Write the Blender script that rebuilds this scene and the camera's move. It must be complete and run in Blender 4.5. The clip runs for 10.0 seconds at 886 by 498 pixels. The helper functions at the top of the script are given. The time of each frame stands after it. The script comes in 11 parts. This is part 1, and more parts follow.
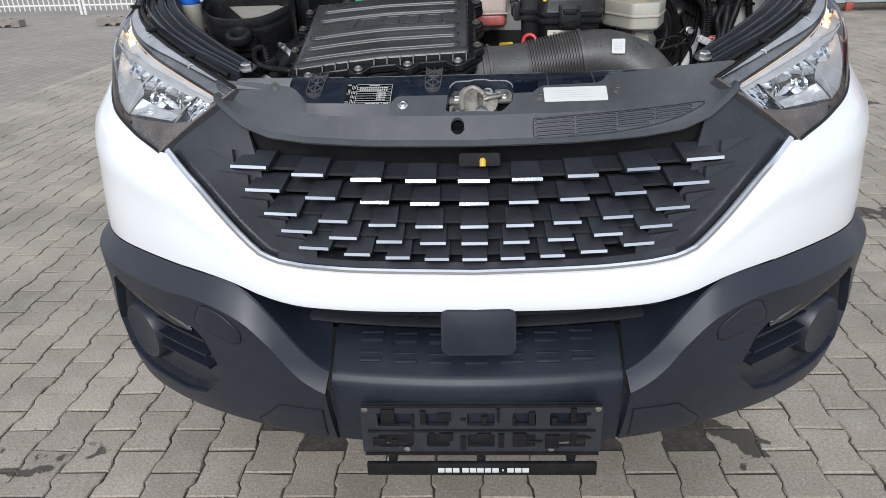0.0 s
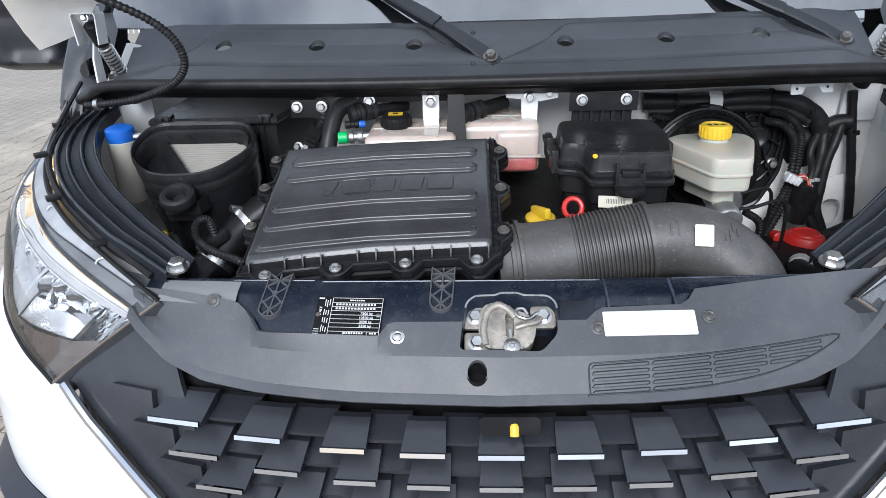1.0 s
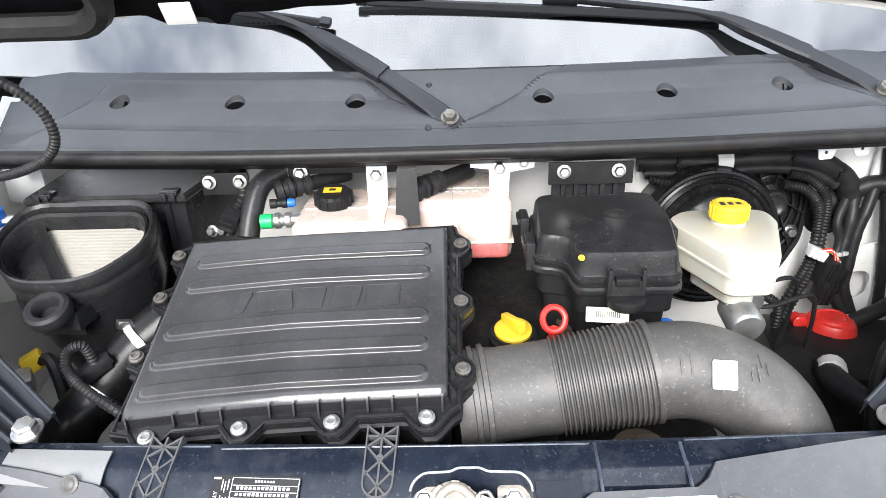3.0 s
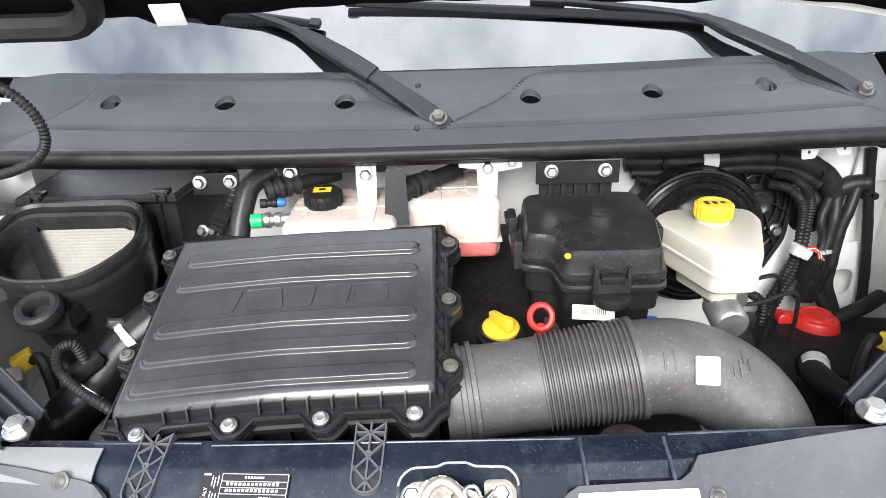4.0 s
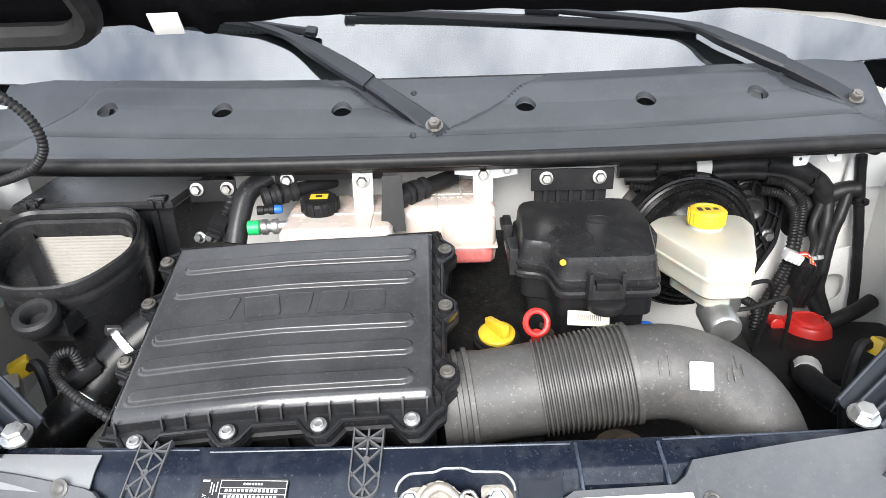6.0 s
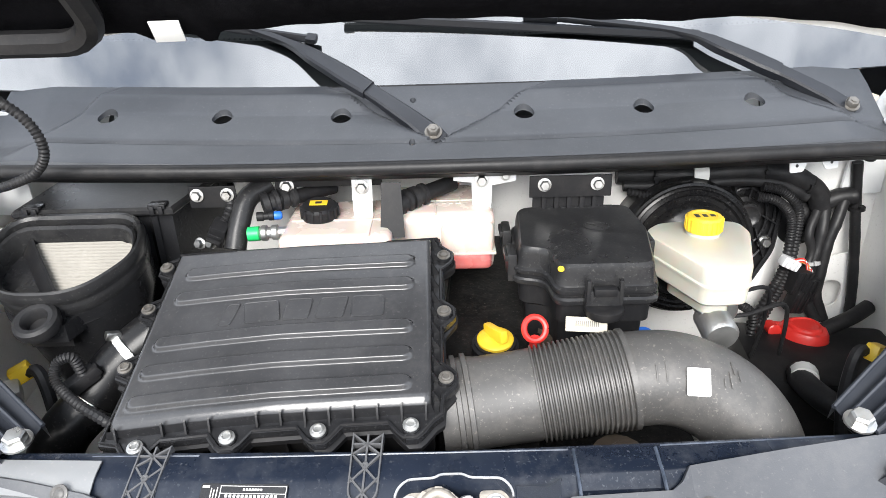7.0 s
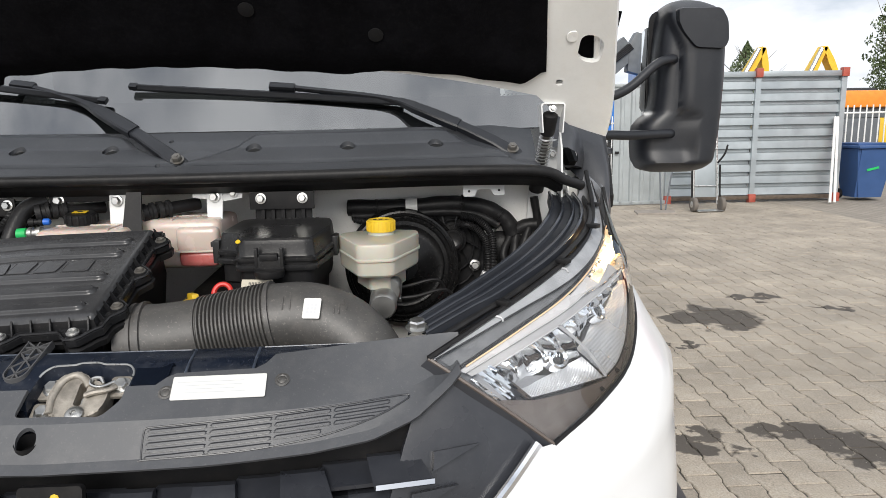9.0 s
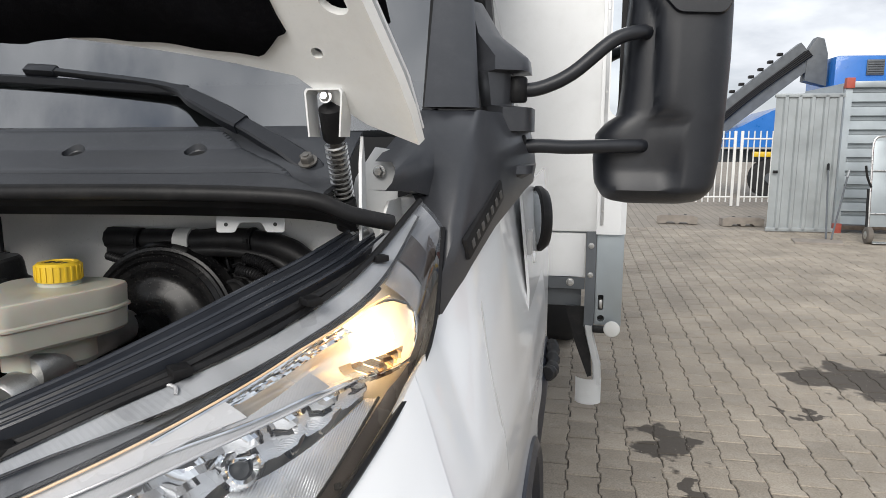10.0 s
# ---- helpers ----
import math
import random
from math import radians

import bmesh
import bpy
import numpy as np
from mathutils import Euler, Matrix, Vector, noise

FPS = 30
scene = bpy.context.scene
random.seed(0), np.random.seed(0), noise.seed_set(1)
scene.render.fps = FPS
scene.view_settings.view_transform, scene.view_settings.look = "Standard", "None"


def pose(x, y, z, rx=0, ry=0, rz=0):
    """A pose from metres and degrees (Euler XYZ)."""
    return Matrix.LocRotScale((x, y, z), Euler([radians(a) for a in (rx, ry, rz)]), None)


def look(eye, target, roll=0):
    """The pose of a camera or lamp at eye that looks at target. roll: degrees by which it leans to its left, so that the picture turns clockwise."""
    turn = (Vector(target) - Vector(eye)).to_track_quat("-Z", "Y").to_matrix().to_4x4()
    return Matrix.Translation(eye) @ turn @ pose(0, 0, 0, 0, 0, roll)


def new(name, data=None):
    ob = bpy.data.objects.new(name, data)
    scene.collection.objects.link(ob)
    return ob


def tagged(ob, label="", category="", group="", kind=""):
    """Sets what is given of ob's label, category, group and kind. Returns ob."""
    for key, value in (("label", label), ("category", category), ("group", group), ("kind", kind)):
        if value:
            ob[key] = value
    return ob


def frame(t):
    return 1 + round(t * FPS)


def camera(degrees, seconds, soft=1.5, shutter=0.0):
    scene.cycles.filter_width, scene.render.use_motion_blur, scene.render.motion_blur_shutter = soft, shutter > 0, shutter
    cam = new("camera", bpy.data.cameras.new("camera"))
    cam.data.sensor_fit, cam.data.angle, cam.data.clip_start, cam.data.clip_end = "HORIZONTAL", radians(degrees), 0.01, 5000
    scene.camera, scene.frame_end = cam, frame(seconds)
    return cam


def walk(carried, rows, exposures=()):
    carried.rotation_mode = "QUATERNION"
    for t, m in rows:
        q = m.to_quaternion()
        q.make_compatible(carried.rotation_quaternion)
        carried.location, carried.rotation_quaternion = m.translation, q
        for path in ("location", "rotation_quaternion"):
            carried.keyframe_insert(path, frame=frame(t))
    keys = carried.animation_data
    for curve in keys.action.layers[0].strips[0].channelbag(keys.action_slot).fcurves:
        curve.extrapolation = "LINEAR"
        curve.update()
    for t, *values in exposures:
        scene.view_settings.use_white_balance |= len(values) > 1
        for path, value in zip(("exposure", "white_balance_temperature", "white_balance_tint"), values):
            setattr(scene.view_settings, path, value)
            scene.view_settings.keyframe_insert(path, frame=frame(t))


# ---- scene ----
cam = camera(66.5, 10.0, soft=0.7)
PATH = [
    (0, (-0.006, 0.571, 1.529), (-0.091, 2.382, 0.683), -1.9),
    (0.5, (-0.034, 0.892, 1.641), (-0.124, 2.709, 0.809), -1.8),
    (1, (-0.031, 1.129, 1.708), (-0.129, 2.954, 0.897), -1.8),
    (1.5, (0.006, 1.384, 1.732), (-0.095, 3.207, 0.917), -2.1),
    (2, (0.015, 1.458, 1.752), (-0.071, 3.277, 0.925), -2.0),
    (2.5, (0.012, 1.444, 1.769), (-0.057, 3.256, 0.928), -2.0),
    (3, (0.013, 1.439, 1.774), (-0.041, 3.251, 0.928), -2.0),
    (4.5, (0.022, 1.423, 1.778), (-0.008, 3.236, 0.934), -1.8),
    (5, (0.02, 1.422, 1.78), (-0.007, 3.236, 0.938), -1.8),
    (5.5, (0.018, 1.424, 1.781), (-0.002, 3.239, 0.942), -1.8),
    (7, (0.017, 1.419, 1.788), (0.005, 3.242, 0.964), -1.6),
    (7.5, (0.019, 1.423, 1.788), (0.01, 3.251, 0.975), -1.6),
    (8, (0.048, 1.272, 1.762), (0.037, 3.133, 1.027), -1.7),
    (8.5, (0.172, 1.122, 1.652), (0.22, 3.068, 1.193), -1.4),
    (9, (0.49, 1.056, 1.576), (0.56, 3.023, 1.218), -1.0),
    (9.5, (0.808, 1.305, 1.559), (0.75, 3.278, 1.237), -0.5),
    (10, (1.08, 1.633, 1.557), (0.69, 3.568, 1.235), 0.1),
]
EXPOSURES = [(0, -0.25, 6000, 10), (0.5, -0.06, 5780, 10), (1, 0.30, 5800, 10), (1.5, 1.10, 6050, 10), (2, 1.42, 6300, 10), (2.6, 1.42, 6300, 10), (4.5, 1.27, 6300, 10), (7.5, 1.28, 6350, 10), (8, 1.30, 6400, 10), (8.5, 1.02, 6450, 10), (9, 0.08, 6550, 10), (9.5, -0.22, 6550, 10), (10, -0.17, 6500, 10)]
walk(cam, [(t, look(eye, target, roll)) for t, eye, target, roll in PATH], EXPOSURES)

# ---- sky and sun: bright broken overcast ----
world = bpy.data.worlds.new("overcast_sky")
scene.world = world
world.use_nodes = True
wn, wl = world.node_tree.nodes, world.node_tree.links
wn.clear()
w_out = wn.new("ShaderNodeOutputWorld")
w_bg = wn.new("ShaderNodeBackground")
w_bg.inputs["Strength"].default_value = 0.14
w_sky = wn.new("ShaderNodeTexSky")
w_sky.sky_type = "NISHITA"
w_sky.sun_disc = False
w_sky.sun_elevation = radians(32)
w_sky.sun_rotation = radians(189)
w_tc = wn.new("ShaderNodeTexCoord")
w_map = wn.new("ShaderNodeMapping")
w_map.inputs["Scale"].default_value = (1.0, 1.0, 2.6)
w_noise = wn.new("ShaderNodeTexNoise")
w_noise.inputs["Scale"].default_value = 2.3
w_noise.inputs["Detail"].default_value = 8.0
w_noise.inputs["Roughness"].default_value = 0.55
w_ramp = wn.new("ShaderNodeValToRGB")
w_ramp.color_ramp.elements[0].position = 0.36
w_ramp.color_ramp.elements[0].color = (3.4, 3.7, 4.3, 1)
w_ramp.color_ramp.elements[1].position = 0.62
w_ramp.color_ramp.elements[1].color = (9.6, 9.9, 10.3, 1)
w_ramp2 = wn.new("ShaderNodeValToRGB")
w_ramp2.color_ramp.elements[0].position = 0.30
w_ramp2.color_ramp.elements[0].color = (0.55, 0.55, 0.55, 1)
w_ramp2.color_ramp.elements[1].position = 0.48
w_ramp2.color_ramp.elements[1].color = (0.97, 0.97, 0.97, 1)
w_mix = wn.new("ShaderNodeMix")
w_mix.data_type = "RGBA"
wl.new(w_tc.outputs["Generated"], w_map.inputs["Vector"])
wl.new(w_map.outputs["Vector"], w_noise.inputs["Vector"])
wl.new(w_noise.outputs["Fac"], w_ramp.inputs["Fac"])
wl.new(w_noise.outputs["Fac"], w_ramp2.inputs["Fac"])
wl.new(w_ramp2.outputs["Color"], w_mix.inputs[0])
wl.new(w_sky.outputs["Color"], w_mix.inputs[6])
wl.new(w_ramp.outputs["Color"], w_mix.inputs[7])
wl.new(w_mix.outputs[2], w_bg.inputs["Color"])
wl.new(w_bg.outputs["Background"], w_out.inputs["Surface"])

sun_data = bpy.data.lights.new("sun", "SUN")
sun_data.energy, sun_data.angle, sun_data.color = 3.0, radians(32), (1.0, 0.96, 0.9)
sun = new("sun", sun_data)
sun.matrix_world = look((-1.2, -5.8, 5.0), (0, 2.2, 0))


# ---- materials ----
def material(name, color, rough=0.5, metal=0.0, vary=0.15, scale=6.0, bump=0.0, bump_scale=120.0, coat=0.0,
             dust=0.0, dust_color=(0.32, 0.29, 0.25), ior=1.5, per_object=0.0, rough_vary=0.08, grit=0.0):
    """A principled material with broad tone changes, fine grain relief and a film of dust in patches."""
    m = bpy.data.materials.new(name)
    m.use_nodes = True
    n, l = m.node_tree.nodes, m.node_tree.links
    b = n["Principled BSDF"]
    tc = n.new("ShaderNodeTexCoord")
    vec = tc.outputs["Object"]
    big = n.new("ShaderNodeTexNoise")
    big.inputs["Scale"].default_value, big.inputs["Detail"].default_value = scale, 6.0
    l.new(vec, big.inputs["Vector"])
    mul = n.new("ShaderNodeMapRange")
    mul.inputs[1].default_value, mul.inputs[2].default_value = 0.3, 0.7
    mul.inputs[3].default_value, mul.inputs[4].default_value = 1.0 - vary, 1.0 + vary
    l.new(big.outputs["Fac"], mul.inputs[0])
    tone = n.new("ShaderNodeVectorMath")
    tone.operation = "SCALE"
    tone.inputs[0].default_value = color
    factor = mul.outputs[0]
    if per_object:
        info = n.new("ShaderNodeObjectInfo")
        r = n.new("ShaderNodeMapRange")
        r.inputs[3].default_value, r.inputs[4].default_value = 1.0 - per_object, 1.0 + per_object
        l.new(info.outputs["Random"], r.inputs[0])
        p = n.new("ShaderNodeMath")
        p.operation = "MULTIPLY"
        l.new(factor, p.inputs[0])
        l.new(r.outputs[0], p.inputs[1])
        factor = p.outputs[0]
    l.new(factor, tone.inputs["Scale"])
    col = tone.outputs[0]
    if dust:
        spots = n.new("ShaderNodeTexNoise")
        spots.inputs["Scale"].default_value, spots.inputs["Detail"].default_value = scale * 4.7, 9.0
        spots.inputs["Roughness"].default_value = 0.72
        l.new(vec, spots.inputs["Vector"])
        dr = n.new("ShaderNodeMapRange")
        dr.inputs[1].default_value, dr.inputs[2].default_value = 0.48, 0.78
        dr.inputs[4].default_value = dust
        l.new(spots.outputs["Fac"], dr.inputs[0])
        specks = n.new("ShaderNodeTexNoise")
        specks.inputs["Scale"].default_value, specks.inputs["Detail"].default_value, specks.inputs["Roughness"].default_value = 240.0, 3.0, 0.6
        l.new(vec, specks.inputs["Vector"])
        sr = n.new("ShaderNodeMapRange")
        sr.inputs[1].default_value, sr.inputs[2].default_value = 0.60, 0.72
        sr.inputs[4].default_value = max(dust * 0.7, grit)
        l.new(specks.outputs["Fac"], sr.inputs[0])
        top = n.new("ShaderNodeMath")
        top.operation = "MAXIMUM"
        l.new(dr.outputs[0], top.inputs[0])
        l.new(sr.outputs[0], top.inputs[1])
        mx = n.new("ShaderNodeMix")
        mx.data_type = "RGBA"
        mx.inputs[7].default_value = (*dust_color, 1)
        l.new(top.outputs[0], mx.inputs[0])
        l.new(col, mx.inputs[6])
        col = mx.outputs[2]
    l.new(col, b.inputs["Base Color"])
    rr = n.new("ShaderNodeMapRange")
    rr.inputs[1].default_value, rr.inputs[2].default_value = 0.3, 0.7
    rr.inputs[3].default_value, rr.inputs[4].default_value = max(0.02, rough - rough_vary), min(1.0, rough + rough_vary)
    l.new(big.outputs["Fac"], rr.inputs[0])
    l.new(rr.outputs[0], b.inputs["Roughness"])
    b.inputs["Metallic"].default_value = metal
    b.inputs["IOR"].default_value = ior
    b.inputs["Coat Weight"].default_value = coat
    b.inputs["Coat Roughness"].default_value = 0.06
    if bump:
        fine = n.new("ShaderNodeTexNoise")
        fine.inputs["Scale"].default_value, fine.inputs["Detail"].default_value = bump_scale, 4.0
        l.new(vec, fine.inputs["Vector"])
        bp = n.new("ShaderNodeBump")
        bp.inputs["Strength"].default_value, bp.inputs["Distance"].default_value = bump, 0.002
        l.new(fine.outputs["Fac"], bp.inputs["Height"])
        l.new(bp.outputs["Normal"], b.inputs["Normal"])
    return m


def thin_glass(name, tint, gloss=0.05, rough=0.02):
    """A clear sheet: lets light straight through and mirrors the sky by Fresnel."""
    m = bpy.data.materials.new(name)
    m.use_nodes = True
    n, l = m.node_tree.nodes, m.node_tree.links
    n.clear()
    out = n.new("ShaderNodeOutputMaterial")
    clear = n.new("ShaderNodeBsdfTransparent")
    clear.inputs["Color"].default_value = (*tint, 1)
    shine = n.new("ShaderNodeBsdfGlossy")
    shine.inputs["Roughness"].default_value = rough
    fr = n.new("ShaderNodeFresnel")
    fr.inputs["IOR"].default_value = 1.5
    add = n.new("ShaderNodeMath")
    add.operation = "ADD"
    add.inputs[1].default_value = gloss
    add.use_clamp = True
    l.new(fr.outputs[0], add.inputs[0])
    mix = n.new("ShaderNodeMixShader")
    l.new(add.outputs[0], mix.inputs[0])
    l.new(clear.outputs[0], mix.inputs[1])
    l.new(shine.outputs[0], mix.inputs[2])
    l.new(mix.outputs[0], out.inputs["Surface"])
    return m


def glow(name, color, strength):
    m = bpy.data.materials.new(name)
    m.use_nodes = True
    b = m.node_tree.nodes["Principled BSDF"]
    b.inputs["Base Color"].default_value = (*color, 1)
    b.inputs["Emission Color"].default_value = (*color, 1)
    b.inputs["Emission Strength"].default_value = strength
    return m


M = {
    "bumper": material("grained_black_plastic", (0.013, 0.0165, 0.027), 0.40, vary=0.14, bump=0.14, bump_scale=900, dust=0.07, dust_color=(0.12, 0.125, 0.14)),
    "grille": material("satin_black_plastic", (0.024, 0.026, 0.032), 0.32, vary=0.12, bump=0.06, bump_scale=700, dust=0.10, dust_color=(0.14, 0.14, 0.145)),
    "shroud": material("dusty_grey_plastic", (0.060, 0.063, 0.070), 0.44, vary=0.15, bump=0.10, bump_scale=600, dust=0.22, dust_color=(0.17, 0.165, 0.16), grit=0.28),
    "airbox": material("moulded_black_plastic", (0.014, 0.0142, 0.0155), 0.24, vary=0.18, bump=0.05, bump_scale=500, dust=0.10, dust_color=(0.10, 0.098, 0.095), rough_vary=0.05, ior=1.36, grit=0.25),
    "duct": material("dusty_duct_plastic", (0.066, 0.064, 0.062), 0.48, vary=0.18, bump=0.10, bump_scale=300, dust=0.30, dust_color=(0.22, 0.20, 0.18), grit=0.6),
    "dark": material("matt_black_plastic", (0.010, 0.010, 0.011), 0.5, vary=0.2, dust=0.14, dust_color=(0.10, 0.09, 0.08), ior=1.30),
    "rubber": material("black_rubber", (0.013, 0.013, 0.014), 0.48, vary=0.2, bump=0.1, bump_scale=200, dust=0.12, dust_color=(0.15, 0.14, 0.13), ior=1.33),
    "cowl": material("weathered_cowl_plastic", (0.041, 0.044, 0.050), 0.36, vary=0.14, bump=0.10, bump_scale=700, dust=0.10, dust_color=(0.14, 0.14, 0.145), grit=0.22, ior=1.42),
    "white": material("white_car_paint", (0.80, 0.81, 0.82), 0.25, vary=0.02, scale=2, coat=0.6, rough_vary=0.03),
    "inner_white": material("thin_white_primer", (0.86, 0.85, 0.825), 0.38, vary=0.05, dust=0.07, dust_color=(0.34, 0.32, 0.28), grit=0.22),
    "navy": material("dark_blue_frame_paint", (0.010, 0.014, 0.024), 0.26, vary=0.2, coat=0.0, dust=0.30, dust_color=(0.11, 0.115, 0.125), ior=1.45, grit=0.4),
    "chrome": material("chrome", (0.80, 0.81, 0.83), 0.10, metal=1.0, vary=0.03, rough_vary=0.04),
    "fin_edge": material("satin_chrome", (0.72, 0.73, 0.75), 0.09, metal=1.0, vary=0.06),
    "steel": material("zinc_steel", (0.55, 0.55, 0.54), 0.32, metal=1.0, vary=0.2, scale=40),
    "worn_steel": material("oily_cast_steel", (0.19, 0.18, 0.165), 0.42, metal=0.7, vary=0.3, scale=30, bump=0.3, bump_scale=250, dust=0.3, dust_color=(0.20, 0.17, 0.14)),
    "alu": material("cast_aluminium", (0.48, 0.48, 0.47), 0.42, metal=0.9, vary=0.2, scale=25, bump=0.25, bump_scale=300),
    "bracket": material("white_bracket_paint", (0.70, 0.71, 0.71), 0.35, vary=0.06, dust=0.12),
    "yellow": material("yellow_plastic", (0.66, 0.44, 0.025), 0.38, vary=0.08, scale=30),
    "red": material("red_plastic", (0.55, 0.028, 0.022), 0.36, vary=0.08, scale=30),
    "blue": material("blue_plastic", (0.02, 0.12, 0.50), 0.36, vary=0.08, scale=30),
    "green": material("green_plastic", (0.02, 0.45, 0.12), 0.4, vary=0.08, scale=30),
    "label": material("white_label", (0.62, 0.62, 0.60), 0.45, vary=0.03, scale=30),
    "ink": material("black_ink", (0.02, 0.02, 0.02), 0.5, vary=0.05),
    "grey_ink": material("grey_ink", (0.36, 0.36, 0.36), 0.5, vary=0.05),
    "black_label": material("black_label", (0.012, 0.012, 0.013), 0.17, vary=0.1),
    "lamp_in": material("dark_lamp_housing", (0.24, 0.245, 0.26), 0.3, vary=0.1),
    "mirror_metal": material("lamp_reflector", (0.86, 0.87, 0.88), 0.06, metal=1.0, vary=0.02, rough_vary=0.03),
    "liner": material("black_felt_liner", (0.004, 0.004, 0.005), 0.95, vary=0.3, scale=25, bump=0.3, bump_scale=500, dust=0.10, dust_color=(0.05, 0.05, 0.05), ior=1.12),
    "paper": material("pleated_filter_paper", (0.27, 0.255, 0.225), 0.8, vary=0.08, scale=20),
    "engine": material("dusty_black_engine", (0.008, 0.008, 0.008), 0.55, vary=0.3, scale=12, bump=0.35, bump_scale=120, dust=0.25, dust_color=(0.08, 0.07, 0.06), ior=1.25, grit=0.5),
    "rust": material("dusty_brown_metal", (0.11, 0.085, 0.065), 0.65, metal=0.3, vary=0.35, scale=20, bump=0.4, bump_scale=160),
    "tank": None, "fluid": None,
    "tyre": material("tyre_rubber", (0.016, 0.016, 0.017), 0.75, vary=0.15, bump=0.2, bump_scale=60),
    "galv": material("galvanised_sheet", (0.37, 0.41, 0.43), 0.42, metal=0.55, vary=0.12, scale=3, dust=0.15, dust_color=(0.33, 0.33, 0.32)),
    "galv_door": material("pale_galvanised_door", (0.37, 0.40, 0.41), 0.5, metal=0.4, vary=0.12, scale=3, dust=0.2),
    "box_white": material("white_box_panel", (0.84, 0.85, 0.85), 0.38, vary=0.05, scale=2.5, dust=0.10),
    "box_alu": material("box_edge_aluminium", (0.60, 0.61, 0.62), 0.38, metal=0.7, vary=0.1),
    "truck_blue": material("blue_truck_paint", (0.02, 0.16, 0.52), 0.35, vary=0.06, coat=0.3),
    "bin_blue": material("blue_bin_plastic", (0.035, 0.085, 0.22), 0.5, vary=0.08),
    "digger": material("yellow_digger_paint", (0.72, 0.46, 0.03), 0.45, vary=0.1),
    "crane": material("dark_grey_crane", (0.10, 0.11, 0.12), 0.45, vary=0.15),
    "fence": material("white_fence_paint", (0.78, 0.78, 0.76), 0.4, vary=0.05),
    "concrete": material("fence_foot_concrete", (0.26, 0.23, 0.20), 0.85, vary=0.2, scale=8, bump=0.4, bump_scale=60),
    "bark": material("bark", (0.09, 0.07, 0.05), 0.9, vary=0.3),
    "leaf": material("leaf", (0.075, 0.105, 0.04), 0.6, vary=0.4, scale=1.5),
    "orange": material("orange_paint", (0.75, 0.25, 0.03), 0.45, vary=0.1),
    "cab_dark": material("cab_interior", (0.018, 0.019, 0.022), 0.7, vary=0.2),
    "windscreen": thin_glass("windscreen_glass", (0.62, 0.68, 0.68), gloss=0.26, rough=0.0),
    "lens": thin_glass("headlight_lens", (0.95, 0.96, 0.97), gloss=0.042, rough=0.03),
    "mirror_glass": material("mirror_glass", (0.75, 0.78, 0.8), 0.02, metal=1.0, vary=0.0, rough_vary=0.0),
    "bulb": glow("warm_indicator_bulb", (1.0, 0.72, 0.36), 30.0),
    "channel": material("glossy_black_rubber", (0.016, 0.018, 0.023), 0.34, vary=0.2, dust=0.10, dust_color=(0.08, 0.08, 0.085), ior=1.3),
}
for key, color, trans, rough in (("tank", (0.56, 0.47, 0.42), 0.30, 0.26), ("fluid", (0.50, 0.14, 0.13), 0.25, 0.26), ("reservoir", (0.47, 0.45, 0.385), 0.12, 0.38)):
    m_t = material("milky_" + key, color, rough, vary=0.05, scale=20, dust=0.10, dust_color=(0.5, 0.44, 0.36))
    m_t.node_tree.nodes["Principled BSDF"].inputs["Subsurface Weight"].default_value = 0.35
    m_t.node_tree.nodes["Principled BSDF"].inputs["Subsurface Scale"].default_value = 0.02
    M[key] = m_t


def ribbed(m, direction, period, depth):
    """Adds fine parallel grooves to a material."""
    n, l = m.node_tree.nodes, m.node_tree.links
    tc = n.new("ShaderNodeTexCoord")
    wv = n.new("ShaderNodeTexWave")
    wv.bands_direction = direction
    wv.inputs["Scale"].default_value = 0.314 / period
    l.new(tc.outputs["Object"], wv.inputs["Vector"])
    bp = n.new("ShaderNodeBump")
    bp.inputs["Distance"].default_value = depth
    bp.inputs["Strength"].default_value = 0.6
    l.new(wv.outputs["Fac"], bp.inputs["Height"])
    l.new(bp.outputs["Normal"], n["Principled BSDF"].inputs["Normal"])


